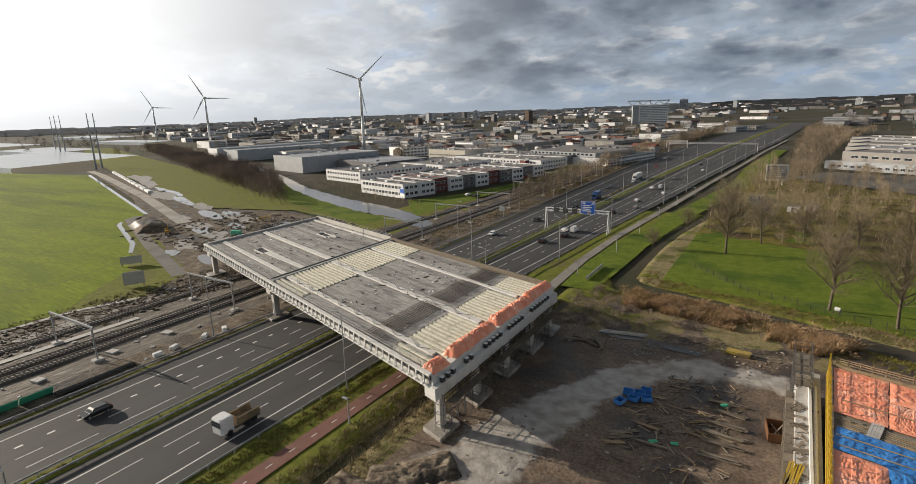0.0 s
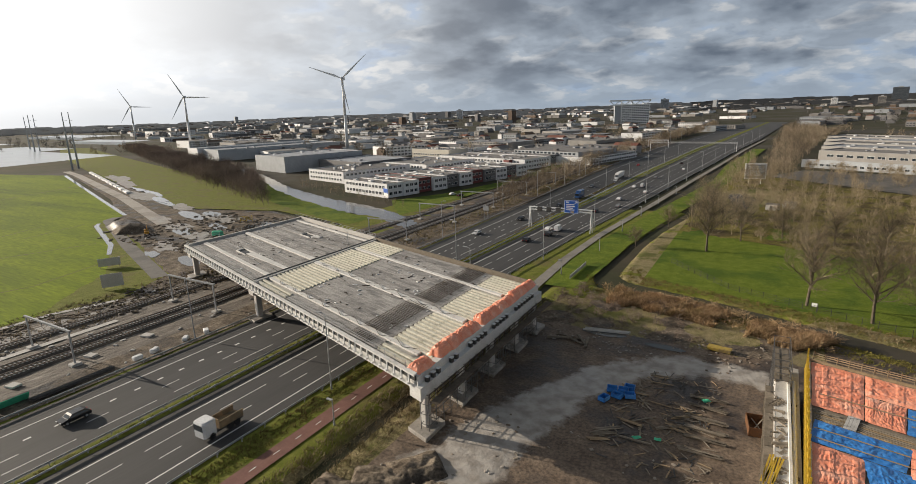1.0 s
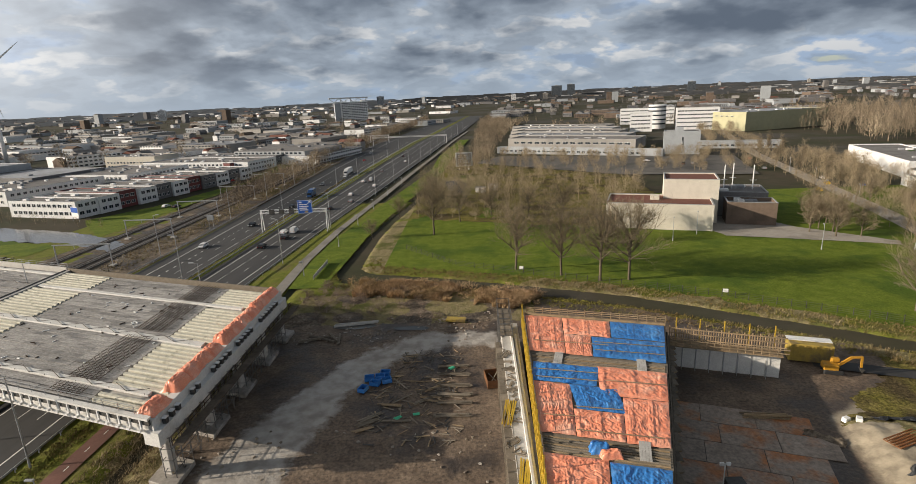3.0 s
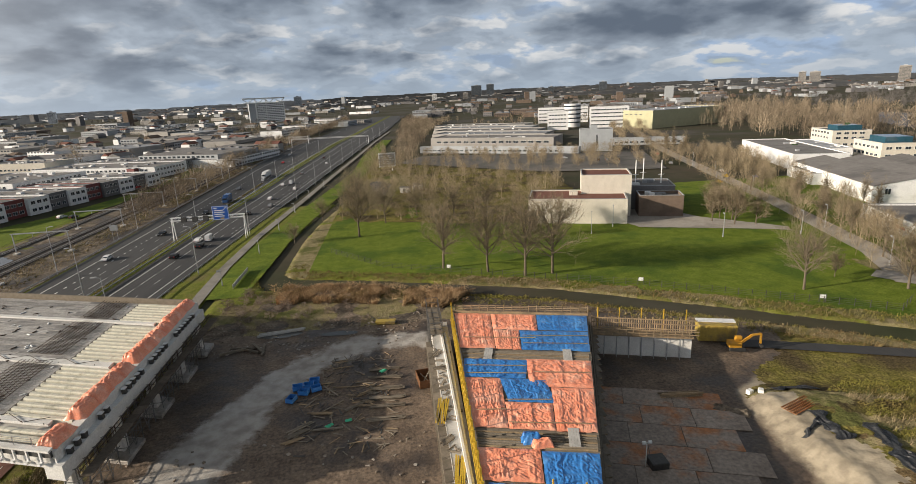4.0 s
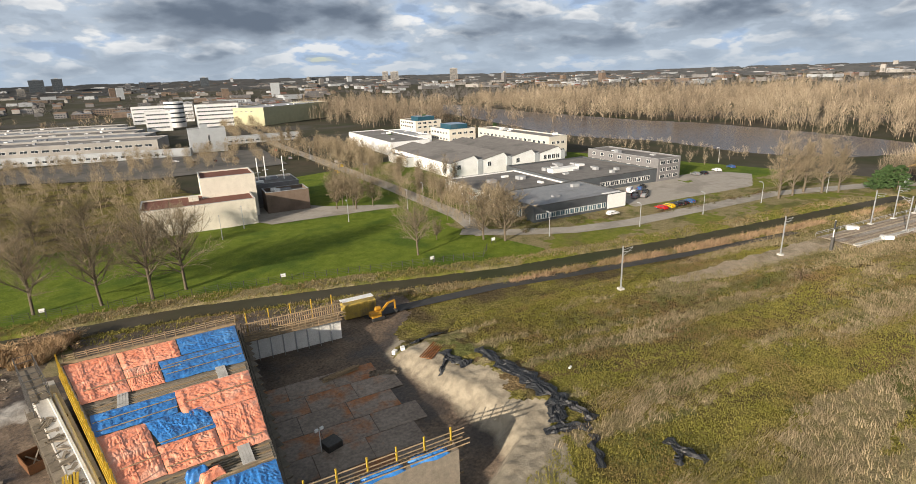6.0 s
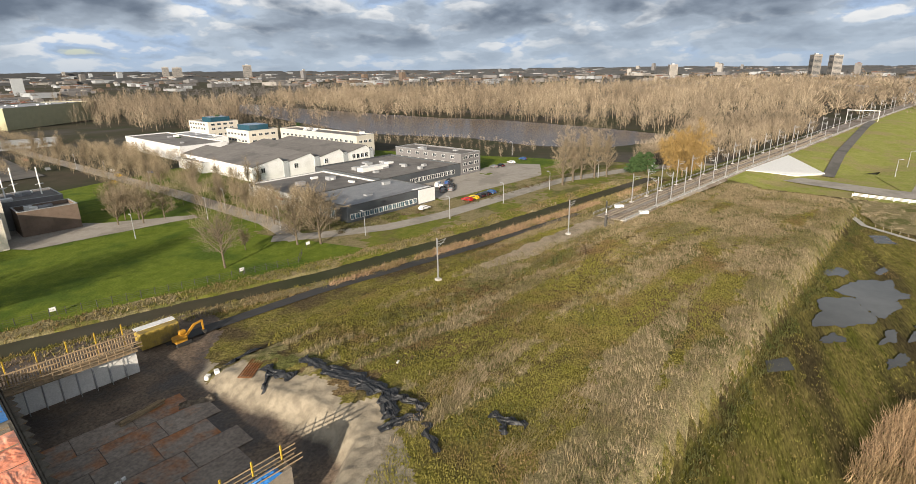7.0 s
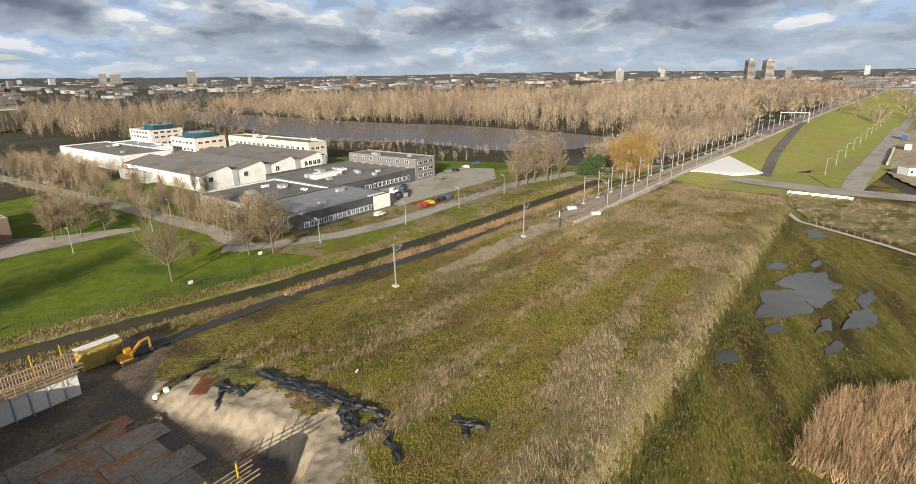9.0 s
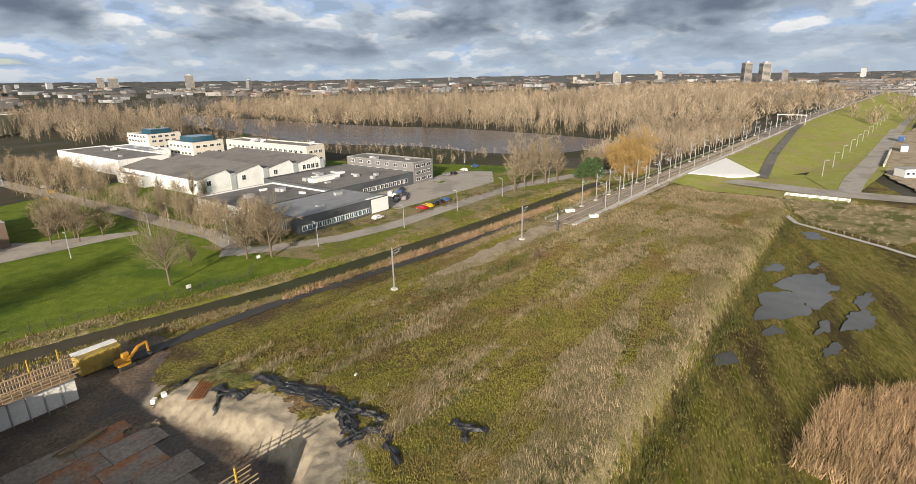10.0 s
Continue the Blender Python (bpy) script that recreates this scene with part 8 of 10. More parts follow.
part("platform", Geo().prism([tuple((W0 - wn * 1.3).xy), tuple((W1 - wn * 1.3).xy), tuple((W1 + wn * 0.9).xy), tuple((W0 + wn * 0.9).xy)], 4.12, 4.3), M["timber"], tf)
n = 44
for i in range(n + 1):
    q = W0.lerp(W1, i / n) + wn * 0.9
    part("rib", Geo().box(-0.07, -0.07, 4.1, 0.07, 0.07, 6.6 + 0.25 * (i % 3 == 0)).moved(Matrix.Translation(q)), M["timber"], tf)
    if i % 3 == 0:
        q = W0.lerp(W1, i / n) - wn * 1.2
        part("rail_post", Geo().box(-0.05, -0.05, 4.3, 0.05, 0.05, 5.5).moved(Matrix.Translation(q)), M["timber"], tf)
for z, o, w in ((4.8, 0.8, 0.2), (5.7, 0.8, 0.2), (6.5, 0.8, 0.2), (4.8, -1.25, 0.14), (5.4, -1.25, 0.14)):
    part("waling", Geo().beam(W0 + wn * o + Vector((0, 0, z)), W1 + wn * o + wd * 0.8 + Vector((0, 0, z)), 0.08, w), M["timber"], tf)
for i in range(5):
    q = W0.lerp(W1, 0.06 + i * 0.22) + wn * 1.0
    part("yellow_post", Geo().box(-0.07, -0.07, 4.3, 0.07, 0.07, 8.4).moved(Matrix.Translation(q)), M["yellow"], tf)

# lower wall formwork with blue sheeting near the camera
L0, L1 = Vector((12.0, 43.4, 0)), Vector((34.6, 36.2, 0))
ld = (L1 - L0).normalized()
ln = Vector((-ld.y, ld.x, 0))
lf = thing("lower_wall_formwork", label="timber wall formwork topped with blue sheeting and yellow posts", category="formwork")
part("shutter", Geo().prism([tuple(q.xy) for q in (L0, L1, L1 - ln * 1.2, L0 - ln * 1.2)], 0, 6.0), M["grey_timber"], lf)
for i in range(47):
    q = L0.lerp(L1, i / 46) + ln * 0.12
    part("rib", Geo().box(-0.06, -0.06, 0.2, 0.06, 0.06, 6.3).moved(Matrix.Translation(q)), M["timber"], lf)
for z in (1.5, 3.2, 5.0, 6.2):
    part("waling", Geo().beam(L0 + ln * 0.25 + Vector((0, 0, z)), L1 + ln * 0.25 + ld * 1.2 + Vector((0, 0, z)), 0.1, 0.2), M["timber"], lf)
for i in range(8):
    q = L0.lerp(L1, 0.04 + i * 0.136) + ln * 0.3
    part("yellow_post", Geo().box(-0.08, -0.08, 5.0, 0.08, 0.08, 8.0).moved(Matrix.Translation(q)), M["yellow"], lf)
for z in (6.7, 7.3):
    part("guard_board", Geo().beam(L0 + ln * 0.3 + Vector((0, 0, z)), L1 + ln * 0.3 + ld * 1.5 + Vector((0, 0, z)), 0.05, 0.14), M["timber"], lf)
    part("guard_board", Geo().beam(L0 - ln * 1.5 + Vector((0, 0, z)), L1 - ln * 1.5 + ld * 1.2 + Vector((0, 0, z)), 0.05, 0.14), M["timber"], lf)
for i in range(4):
    q = L0.lerp(L1, 0.1 + i * 0.22) - ln * 0.6
    lump("blue_sheeting", 4.6, 1.3, 0.3, "blue", Matrix.Translation((q.x, q.y, 6.02)) @ Matrix.Rotation(TILT, 4, "Z"), "crumpled blue sheeting on the wall formwork", 170 + i, "tarp", "blue sheeting", 0.25)

# pit floor plates
plate_me = Geo().bevel_box(-3.455, -2.235, 0, 3.455, 2.235, 0.05, 0.012).mesh("road_plate", M["plates"])
for i in range(4):
    for j in range(-1, 7):
        s_, v_ = -3 + i * 7.0 + 2.1 * (j % 2), 47.5 + j * 4.56
        p = F1 * s_ + F2 * v_ + F1 * 8
        if dig_foot(v_) - 1.5 < s_ + 10.5:
            continue
        ob = tagged(new("road_plate", plate_me), "rusty steel road plate on the pit floor", "road plate", "road plates")
        ob.matrix_world = Matrix.Translation((p.x, p.y, 0.055 + 0.008 * ((i + j) % 2))) @ Matrix.Rotation(TILT + 0.01 * ((i * 3 + j) % 3 - 1), 4, "Z")
plank_pile("timber_pile", 39.6, 66.6, 0.1, -4, 7, 6.2, "timber", "pile of squared timber on the pit floor", "timber piles", 0.36, 2, 41, 0.2)
lump("rubble", 5, 1.6, 0.3, "mud", pose(42.5, 63.5, 0, 0, 0, -35), "strip of dark rubble at the slope's foot", 44, "rubble")
lm = thing("light_mast", pose(27.5, 53.0, 0.1), "mobile light mast with a twin head and scrap basket", "light mast")
part("mast", Geo().tube((0, 0, 0), (0, 0, 3.4), 0.06, n=6), M["white"], lm)
for hx in (-0.6, 0.15):
    part("head", Geo().box(hx, -0.12, 3.2, hx + 0.45, 0.12, 3.55), M["white"], lm)
part("basket", Geo().bevel_box(0.4, -1.0, 0, 2.6, 1.0, 0.9, 0.1), M["dark_steel"], lm)
# container and excavator on the bank
ct = thing("site_container", pose(55.0, 83.2, 0.35, 0, 0, -17), "dirty yellow site container with a pale roof", "container")
part("body", Geo().bevel_box(-3.2, -1.4, 0, 3.2, 1.6, 3.0, 0.06), M["dirty_yellow"], ct)
part("roof", Geo().box(-3.3, 0.1, 3.02, 3.3, 1.7, 3.12), M["white_wall"], ct)
for i in range(12):
    part("corrugation", Geo().box(-3.1 + i * 0.53, -1.46, 0.1, -2.9 + i * 0.53, -1.405, 2.8), M["dirty_yellow"], ct)
exv = thing("excavator", pose(56.0, 78.6, 0.35, 0, 0, -14) @ Matrix.Scale(0.78, 4), "orange-yellow tracked excavator with a folded arm", "excavator")
for s in (-1.0, 1.0):
    part("track", Geo().bevel_box(-1.8, s - 0.3, 0, 1.8, s + 0.3, 0.8, 0.2), M["rubber"], exv)
part("house", Geo().bevel_box(-1.8, -1.1, 0.8, 0.9, 1.1, 1.9, 0.15), M["digger"], exv)
cabx = part("cab", Geo().bevel_box(-0.2, 0.1, 0.85, 1.3, 1.1, 2.9, 0.15), M["digger"], exv)
part("cab_glass", Geo().box(-0.05, 1.08, 1.7, 1.15, 1.12, 2.7).box(1.28, 0.2, 1.6, 1.32, 1.0, 2.7), M["glass"], cabx)
part("boom", Geo().beam((0.8, -0.3, 1.6), (3.0, -0.3, 3.6), 0.35, 0.5).beam((3.0, -0.3, 3.6), (4.8, -0.3, 3.9), 0.32, 0.42), M["digger"], exv)
part("stick", Geo().beam((4.8, -0.3, 4.0), (4.9, -0.3, 1.6), 0.28, 0.38), M["digger"], exv)
part("bucket", Geo().add([(4.5, -0.8, 1.6), (4.5, 0.2, 1.6), (5.4, -0.8, 1.3), (5.4, 0.2, 1.3), (5.0, -0.8, 0.6), (5.0, 0.2, 0.6)], [(0, 2, 3, 1), (0, 1, 5, 4), (0, 4, 2), (1, 3, 5), (2, 4, 5, 3)]), M["dark_steel"], exv)
for i, (x, y, rz) in enumerate(((49.4, 65.2, 20), (50.4, 64.2, 60))):
    solid("concrete_block", Geo().bevel_box(-0.45, -0.35, 0, 0.45, 0.35, 0.65, 0.05).moved(pose(x, y, bank_height(x, y) - 0.1, 0, 0, rz)), M["white"], "white concrete block on the sand edge", "concrete block", "concrete blocks")
mesh_th = thing("mesh_panel", pose(52.0, 58.5, bank_height(52.0, 58.5) + 0.12, 0, 0, 22), "rusty reinforcing mesh panel on the sand", "mesh panel")
for i in range(14):
    part("wire", Geo().beam((-2.6 + i * 0.4, -1.0, 0.05), (-2.6 + i * 0.4, 1.0, 0.05), 0.11, 0.08), M["red_grate"], mesh_th)
for i in range(6):
    part("wire", Geo().beam((-2.7, -1.0 + i * 0.4, 0.12), (2.7, -1.0 + i * 0.4, 0.12), 0.11, 0.08), M["red_grate"], mesh_th)


def foil(x0, y0, x1, y1, w, seed, amp=0.5, label="wrinkled black plastic foil draped over the embankment edge"):
    """A crumpled strip of foil lying on the land."""
    nu, nv = max(14, int(math.hypot(x1 - x0, y1 - y0) * 3)), 14
    d = Vector((x1 - x0, y1 - y0, 0)).normalized()
    n = Vector((-d.y, d.x, 0))
    v, f = [], []
    for i in range(nu + 1):
        for j in range(nv + 1):
            u, q = i / nu, j / nv
            side = (q - 0.5) * w * (0.75 + 0.6 * noise.noise(Vector((u * 6, seed, 0)))) + 0.9 * noise.noise(Vector((u * 4, seed + 3, 1)))
            p = Vector((x0 + (x1 - x0) * u, y0 + (y1 - y0) * u, 0)) + n * side
            fold = abs(noise.noise(Vector((u * 2.0 + seed, side * 2.2, 4)))) * amp + 0.15 * abs(noise.noise(Vector((p.x * 3, p.y * 3, seed))))
            rim = min(1, 5 * q, 5 * (1 - q), 8 * u, 8 * (1 - u))
            v.append((p.x, p.y, bank_height(p.x, p.y) + 0.14 + fold * (0.25 + rim)))
            if i and j:
                k = i * (nv + 1) + j
                f.append((k, k - nv - 1, k - nv - 2, k - 1))
    tagged(new("foil", mesh_of("foil", v, f, M["black_foil"])), label, "foil", "black foil")


for i, a in enumerate(((52.4, 64.6, 59.0, 63.6, 1.8), (52.6, 57.0, 51.6, 50.4, 2.4), (51.2, 54.4, 48.0, 52.8, 0.8), (56.9, 52.6, 54.4, 45.4, 2.6), (54.8, 46.6, 53.6, 38.4, 3.6), (53.9, 39.6, 51.4, 32.6, 3.8), (52.0, 34.6, 51.9, 28.4, 2.0), (50.8, 33.8, 48.2, 31.4, 3.0), (50.2, 28.2, 45.6, 31.8, 2.2), (48.8, 27.2, 44.4, 23.4, 1.3), (53.4, 20.4, 52.8, 15.4, 1.8), (50.2, 17.6, 52.6, 18.0, 1.0))):
    foil(*a, 3 + i)
solid("litter", Geo().bevel_box(-0.38, -0.15, 0, 0.38, 0.15, 0.16, 0.05).moved(pose(60, 37.5, bank_height(60, 37.5) + 0.2, 0, 0, 10)), M["white"], "white plastic scrap on the grass", "litter")

# park fence and signs
pf = thing("park_fence", label="dark wire fence on thin posts along the park", category="fence")
FENCE = [(-22, 160), (-6, 141.5), (22, 128), (54, 113), (97, 87.5), (104, 92)]
for (ax, ay), (bx, by) in zip(FENCE, FENCE[1:]):
    ln_ = math.hypot(bx - ax, by - ay)
    n = int(ln_ / 2.6)
    for i in range(n):
        x, y = ax + (bx - ax) * i / n, ay + (by - ay) * i / n
        part("post", Geo().box(-0.05, -0.05, 0, 0.05, 0.05, 1.7).moved(Matrix.Translation((x, y, 0))), M["dark_steel"], pf)
    for z in (0.3, 0.7, 1.1, 1.5):
        part("wire", Geo().beam((ax, ay, z), (bx, by, z), 0.03, 0.03), M["dark_steel"], pf)
for x, y in ((11.5, 134.5), (55.0, 113.6), (86, 95), (107.8, 93.4)):
    s = thing("notice_board", pose(x, y, 0, 0, 0, -20), "small white notice board on a dark post frame", "sign", "notice boards")
    part("post", Geo().box(-0.65, -0.06, 0, -0.55, 0.06, 1.7).box(0.55, -0.06, 0, 0.65, 0.06, 1.7), M["dark_steel"], s)
    part("board", Geo().box(-0.55, -0.05, 0.8, 0.55, 0.05, 1.6), M["white"], s)
for x0, y0, x1, y1 in ((214, -42.5, 180, -45.8), (180, -45.8, 160, -61)):
    wf = thing("path_fence", label="low timber post fence beside the footpath", category="fence", group="path fences")
    for i in range(12):
        q = Vector((x0, y0, 0.3)).lerp(Vector((x1, y1, 0.3)), i / 11)
        part("post", Geo().box(-0.07, -0.07, 0, 0.07, 0.07, 1.1).moved(Matrix.Translation(q)), M["grey_timber"], wf)
    part("wire", Geo().beam((x0, y0, 1.2), (x1, y1, 1.2), 0.03, 0.04), M["dark_steel"], wf)
# works area behind the far bridge end
lump("spoil_mound", 26, 14, 3.0, "mud", pose(-246, 126, 0, 0, 0, -20), "grey spoil mound beside the works road", 71, "spoil", amp=0.35, folds=0.3)
lump("spoil_mound", 12, 7, 1.6, "ballast", pose(-192, 140, 0, 0, 0, 10), "small dark gravel heap behind the viaduct", 72, "spoil", amp=0.4, folds=0.6)
ex2 = copy_thing(exv, pose(-213, 117.5, 0.1, 0, 0, 150))
solid("site_tank", Geo().bevel_box(-2, -1, 0, 2, 1, 1.8, 0.3).moved(pose(-184, 128.5, 0.1, 0, 0, 20)), M["green_net"], "green site tank behind the viaduct", "tank")
yb = thing("barrier_rack", pose(-197, 152.5, 0.1, 0, 0, 60), "yellow steel barrier rack on the mud", "barrier")
for i in range(4):
    part("bar", Geo().box(-2.6, -0.08, 0.5 + i * 0.55, 2.6, 0.08, 0.68 + i * 0.55), M["yellow"], yb)
for x in (-2.5, 0, 2.5):
    part("post", Geo().box(x - 0.08, -0.08, 0, x + 0.08, 0.08, 2.4), M["yellow"], yb)
for i in range(9):
    plank_pile("timber_heap", -150 - 9 * i + 3 * (i % 2), 122 + 5 * i, 0.1, 30 * i, 5, 6, "grey_timber", "heap of site timber on wet mud", "far timber heaps", 0.5, 2, 400 + i)
for x, y, a, b in ((-170, 118, 9, 3), (-205, 128, 10, 4), (-236, 152, 16, 4), (-160, 100, 8, 3), (-290, 172, 22, 3), (-330, 190, 20, 3), (-178, 150, 10, 4)):
    sheet("puddle", [(x + a * math.cos(t * 0.7), y + b * math.sin(t * 0.7) - 0.33 * a * math.cos(t * 0.7)) for t in range(9)], 0.11, M["puddle"], "shallow bright puddle on the mud", "puddle", 0.35)
for x, y, a, b in ((-122, 104, 3, 8), (-137, 50, 2.5, 12), (-138, 20, 2, 9)):
    sheet("churned_strip", [(x + a * math.cos(t * 0.7), y + b * math.sin(t * 0.7)) for t in range(9)], 0.11, M["wet_concrete"], "pale dried mud patch", "ground", 0.9)
for i, (x, y, a, b) in enumerate(((113, -28, 8, 4), (125, -36, 8, 4.5), (109, -40, 6, 2.5), (117, -35, 5, 2), (100, -24, 2.5, 1.4), (136, -31, 4, 1.6), (95, -32, 3, 1.2), (104, -33, 3, 1), (120, -44, 5, 1.5), (140, -40, 3, 1))):
    blob("flood_pool", x, y, a, b, 0.16 + 0.004 * i, M["puddle"], "shallow pool standing on the wet field", "puddle", i + 51, -0.5)
sheet("flood_pool", [(84, -13), (88, -13.5), (90, -17), (86, -17)], 0.16, M["puddle"], "shallow pool standing on the wet field", "puddle", 0.6)
sheet("flood_pool", [(163, -44), (170, -44), (172, -48), (164, -49)], 0.16, M["puddle"], "shallow pool standing on the wet field", "puddle", 0.6)
for x, y, a, b in ((-26, 102, 5, 1.6), (-14, 100.5, 4, 1.2)):
    sheet("puddle", [(x + a * math.cos(t * 0.7), y + b * math.sin(t * 0.7)) for t in range(9)], 0.12, M["puddle"], "dark wet patch on the yard", "puddle", 0.8)


# scrap boards and clods, too many to count
def litter_field(name, n, poly, size, mat, label, category, seed, z=0.1):
    rr = random.Random(seed)
    g = Geo()
    xs, ys = [p[0] for p in poly], [p[1] for p in poly]
    for _ in range(n):
        x, y = rr.uniform(min(xs), max(xs)), rr.uniform(min(ys), max(ys))
        if fuzz(x, y, 0.15, seed) < -0.15:
            continue
        a, b, c = (rr.uniform(lo, hi) for lo, hi in size)
        q = Geo().bevel_box(-a, -b, 0, a, b, c, min(a, b, c) * 0.45)
        m = pose(x, y, z - 0.04, rr.uniform(-7, 7), rr.uniform(-7, 7), rr.uniform(0, 180))
        g.add([m @ Vector(p) for p in q.v], q.f)
    solid(name, g, M[mat], label, category, kind="stuff")


BOARDS, CLODS = ((0.25, 1.1), (0.05, 0.11), (0.04, 0.1)), ((0.08, 0.35), (0.08, 0.25), (0.06, 0.2))
litter_field("scrap_wood", 150, [(-17, 62), (-3, 90)], BOARDS, "grey_timber", "scrap boards strewn over the yard mud", "scrap", 1)
litter_field("scrap_wood", 50, [(-17, 62), (-3, 90)], BOARDS, "timber", "fresh scrap boards strewn over the yard mud", "scrap", 2)
litter_field("scrap_metal", 170, [(-18, 62), (-4, 90)], BOARDS, "dark_steel", "dark steel scrap strewn over the yard mud", "scrap", 3)
litter_field("clods", 170, [(-41, 30), (2, 66)], CLODS, "yard", "clods of mud on the yard", "spoil", 4, 0.05)
litter_field("clods", 260, [(-38, 94), (4, 108)], CLODS, "yard", "clods of mud along the yard's edge", "spoil", 5, 0.05)
litter_field("clods", 1500, [(-147, -30), (-128, 128)], ((0.2, 0.8), (0.15, 0.5), (0.12, 0.35)), "mud", "churned clods beside the railway", "spoil", 6, 0.05)
litter_field("clods", 600, [(-230, 105), (-150, 165)], ((0.3, 1.0), (0.2, 0.7), (0.2, 0.5)), "mud", "churned clods on the works ground", "spoil", 7, 0.05)
litter_field("rubble_stones", 170, [(-147, -20), (-100, 120)], ((0.15, 0.6), (0.12, 0.4), (0.12, 0.3)), "concrete", "pale rubble lying beside the tracks", "rubble", 8, 0.08)
litter_field("rubble_stones", 70, [(-236, 108), (-150, 165)], ((0.5, 1.6), (0.3, 0.7), (0.3, 0.7)), "grey_timber", "site materials lying on the mud", "rubble", 9, 0.08)
litter_field("scrap_wood", 110, [(3.7, 31), (5.0, 90)], ((0.2, 0.9), (0.06, 0.22), (0.05, 0.2)), "grey_timber", "scrap boards on the wall top", "scrap", 10, 4.45)

# ---- vegetation ----
def grow_tree(seed, h, spread, twigs=5, limbs=11, droop=0.0, up=0.8, start=0.15, twig_w=0.014):
    """Trunk and limbs in one mesh, fine twigs in another: a bare winter tree."""
    rr = random.Random(seed)
    wood, fine = Geo(), Geo()

    def limb(p, d, ln, r, level):
        steps = 3 if level < 2 else 2
        q = p
        for k in range(steps):
            d = (d + Vector((rr.uniform(-1, 1), rr.uniform(-1, 1), rr.uniform(-0.3, 0.9))) * (0.16 if level else 0.04)).normalized()
            nx = q + d * (ln / steps)
            r2 = r * (1 - 0.75 * (k + 1) / steps * (0.6 if level == 0 else 1))
            wood.tube(q, nx, r * (1 - 0.75 * k / steps * (0.6 if level == 0 else 1)), max(r2, 0.028), 7 if level == 0 else (5 if level == 1 else 3), cap=False)
            if 0 < level < 3:
                for _ in range(3 if level == 1 else 2):
                    a = rr.uniform(0, 6.283)
                    side = (d.orthogonal().normalized() * math.cos(a) + d.cross(d.orthogonal().normalized()) * math.sin(a))
                    limb(q.lerp(nx, rr.random()), (d * 0.8 + side * 0.75 + Vector((0, 0, 0.25))).normalized(), ln * rr.uniform(0.42, 0.62), max(r2 * 0.55, 0.03), level + 1)
            if level >= 2:
                for _ in range(twigs):
                    b = q.lerp(nx, rr.random())
                    t = (d * 0.7 + Vector((rr.uniform(-1, 1), rr.uniform(-1, 1), rr.uniform(-0.5, 1.0) - droop)) * 0.85).normalized()
                    e = b + t * ln * rr.uniform(0.5, 1.1)
                    w = t.cross(Vector((rr.uniform(-1, 1), rr.uniform(-1, 1), rr.uniform(-1, 1)))).normalized() * twig_w
                    m = b.lerp(e, 0.5) + Vector((rr.uniform(-1, 1), rr.uniform(-1, 1), rr.uniform(-1, 1) - droop * 2)) * 0.12
                    fine.add([b - w, b + w, m + w * 0.7, e, m - w * 0.7], [(0, 1, 2, 3, 4)])
            q = nx
        return q
    tr = 0.016 * h + 0.06
    top = limb(Vector((0, 0, -0.2)), Vector((0, 0, 1)), h * 0.62, tr, 0)
    for i in range(limbs):
        z = h * (start + (0.62 - start) * (i + rr.random()) / limbs)
        a = i * 2.4 + rr.uniform(-0.4, 0.4)
        dr = Vector((math.cos(a), math.sin(a), up + 0.9 * z / h)).normalized()
        limb(Vector((0, 0, z)), dr, spread * rr.uniform(0.75, 1.1) * (1.12 - 0.55 * z / h), tr * 0.5, 1)
    limb(top, Vector((rr.uniform(-0.2, 0.2), rr.uniform(-0.2, 0.2), 1)).normalized(), h * 0.36, tr * 0.35, 1)
    return wood, fine


def tree(name, wood, fine, label, group, bark="bark", twig="twig"):
    t = thing(name, label=label, category="tree", group=group)
    part("trunk", wood, M[bark], t)
    part("crown", fine, M[twig], t)
    return t


TREES = [tree("bare_tree", *grow_tree(k + 1, 18.5, 10.0, 3, 14, up=0.62, start=0.22, twig_w=0.009), "tall bare deciduous tree with spreading fine twigs", "park trees") for k in range(3)]
SMALL = [tree("young_tree", *grow_tree(k + 21, 11, 5.0, 4, 9, up=0.8, start=0.15), "bare young tree with upswept twigs", "young trees") for k in range(3)]
POPL = [tree("bare_poplar", *grow_tree(k + 41, 22, 6.0, 4, 12, up=1.3, start=0.14), "tall bare poplar beside the road", "poplars") for k in range(2)]


def plant(protos, spots, seed, base=1.0):
    rr = random.Random(seed)
    used = set()
    for i, (x, y, s) in enumerate(spots):
        p = protos[i % len(protos)]
        m = pose(x, y, max(0.0, bank_height(x, y)), rr.uniform(-2, 2), rr.uniform(-2, 2), rr.uniform(0, 360)) @ Matrix.Scale(s * base, 4)
        if p not in used:
            used.add(p)
            p.matrix_world = m
        else:
            c = copy_thing(p, m)
            c.matrix_world = m


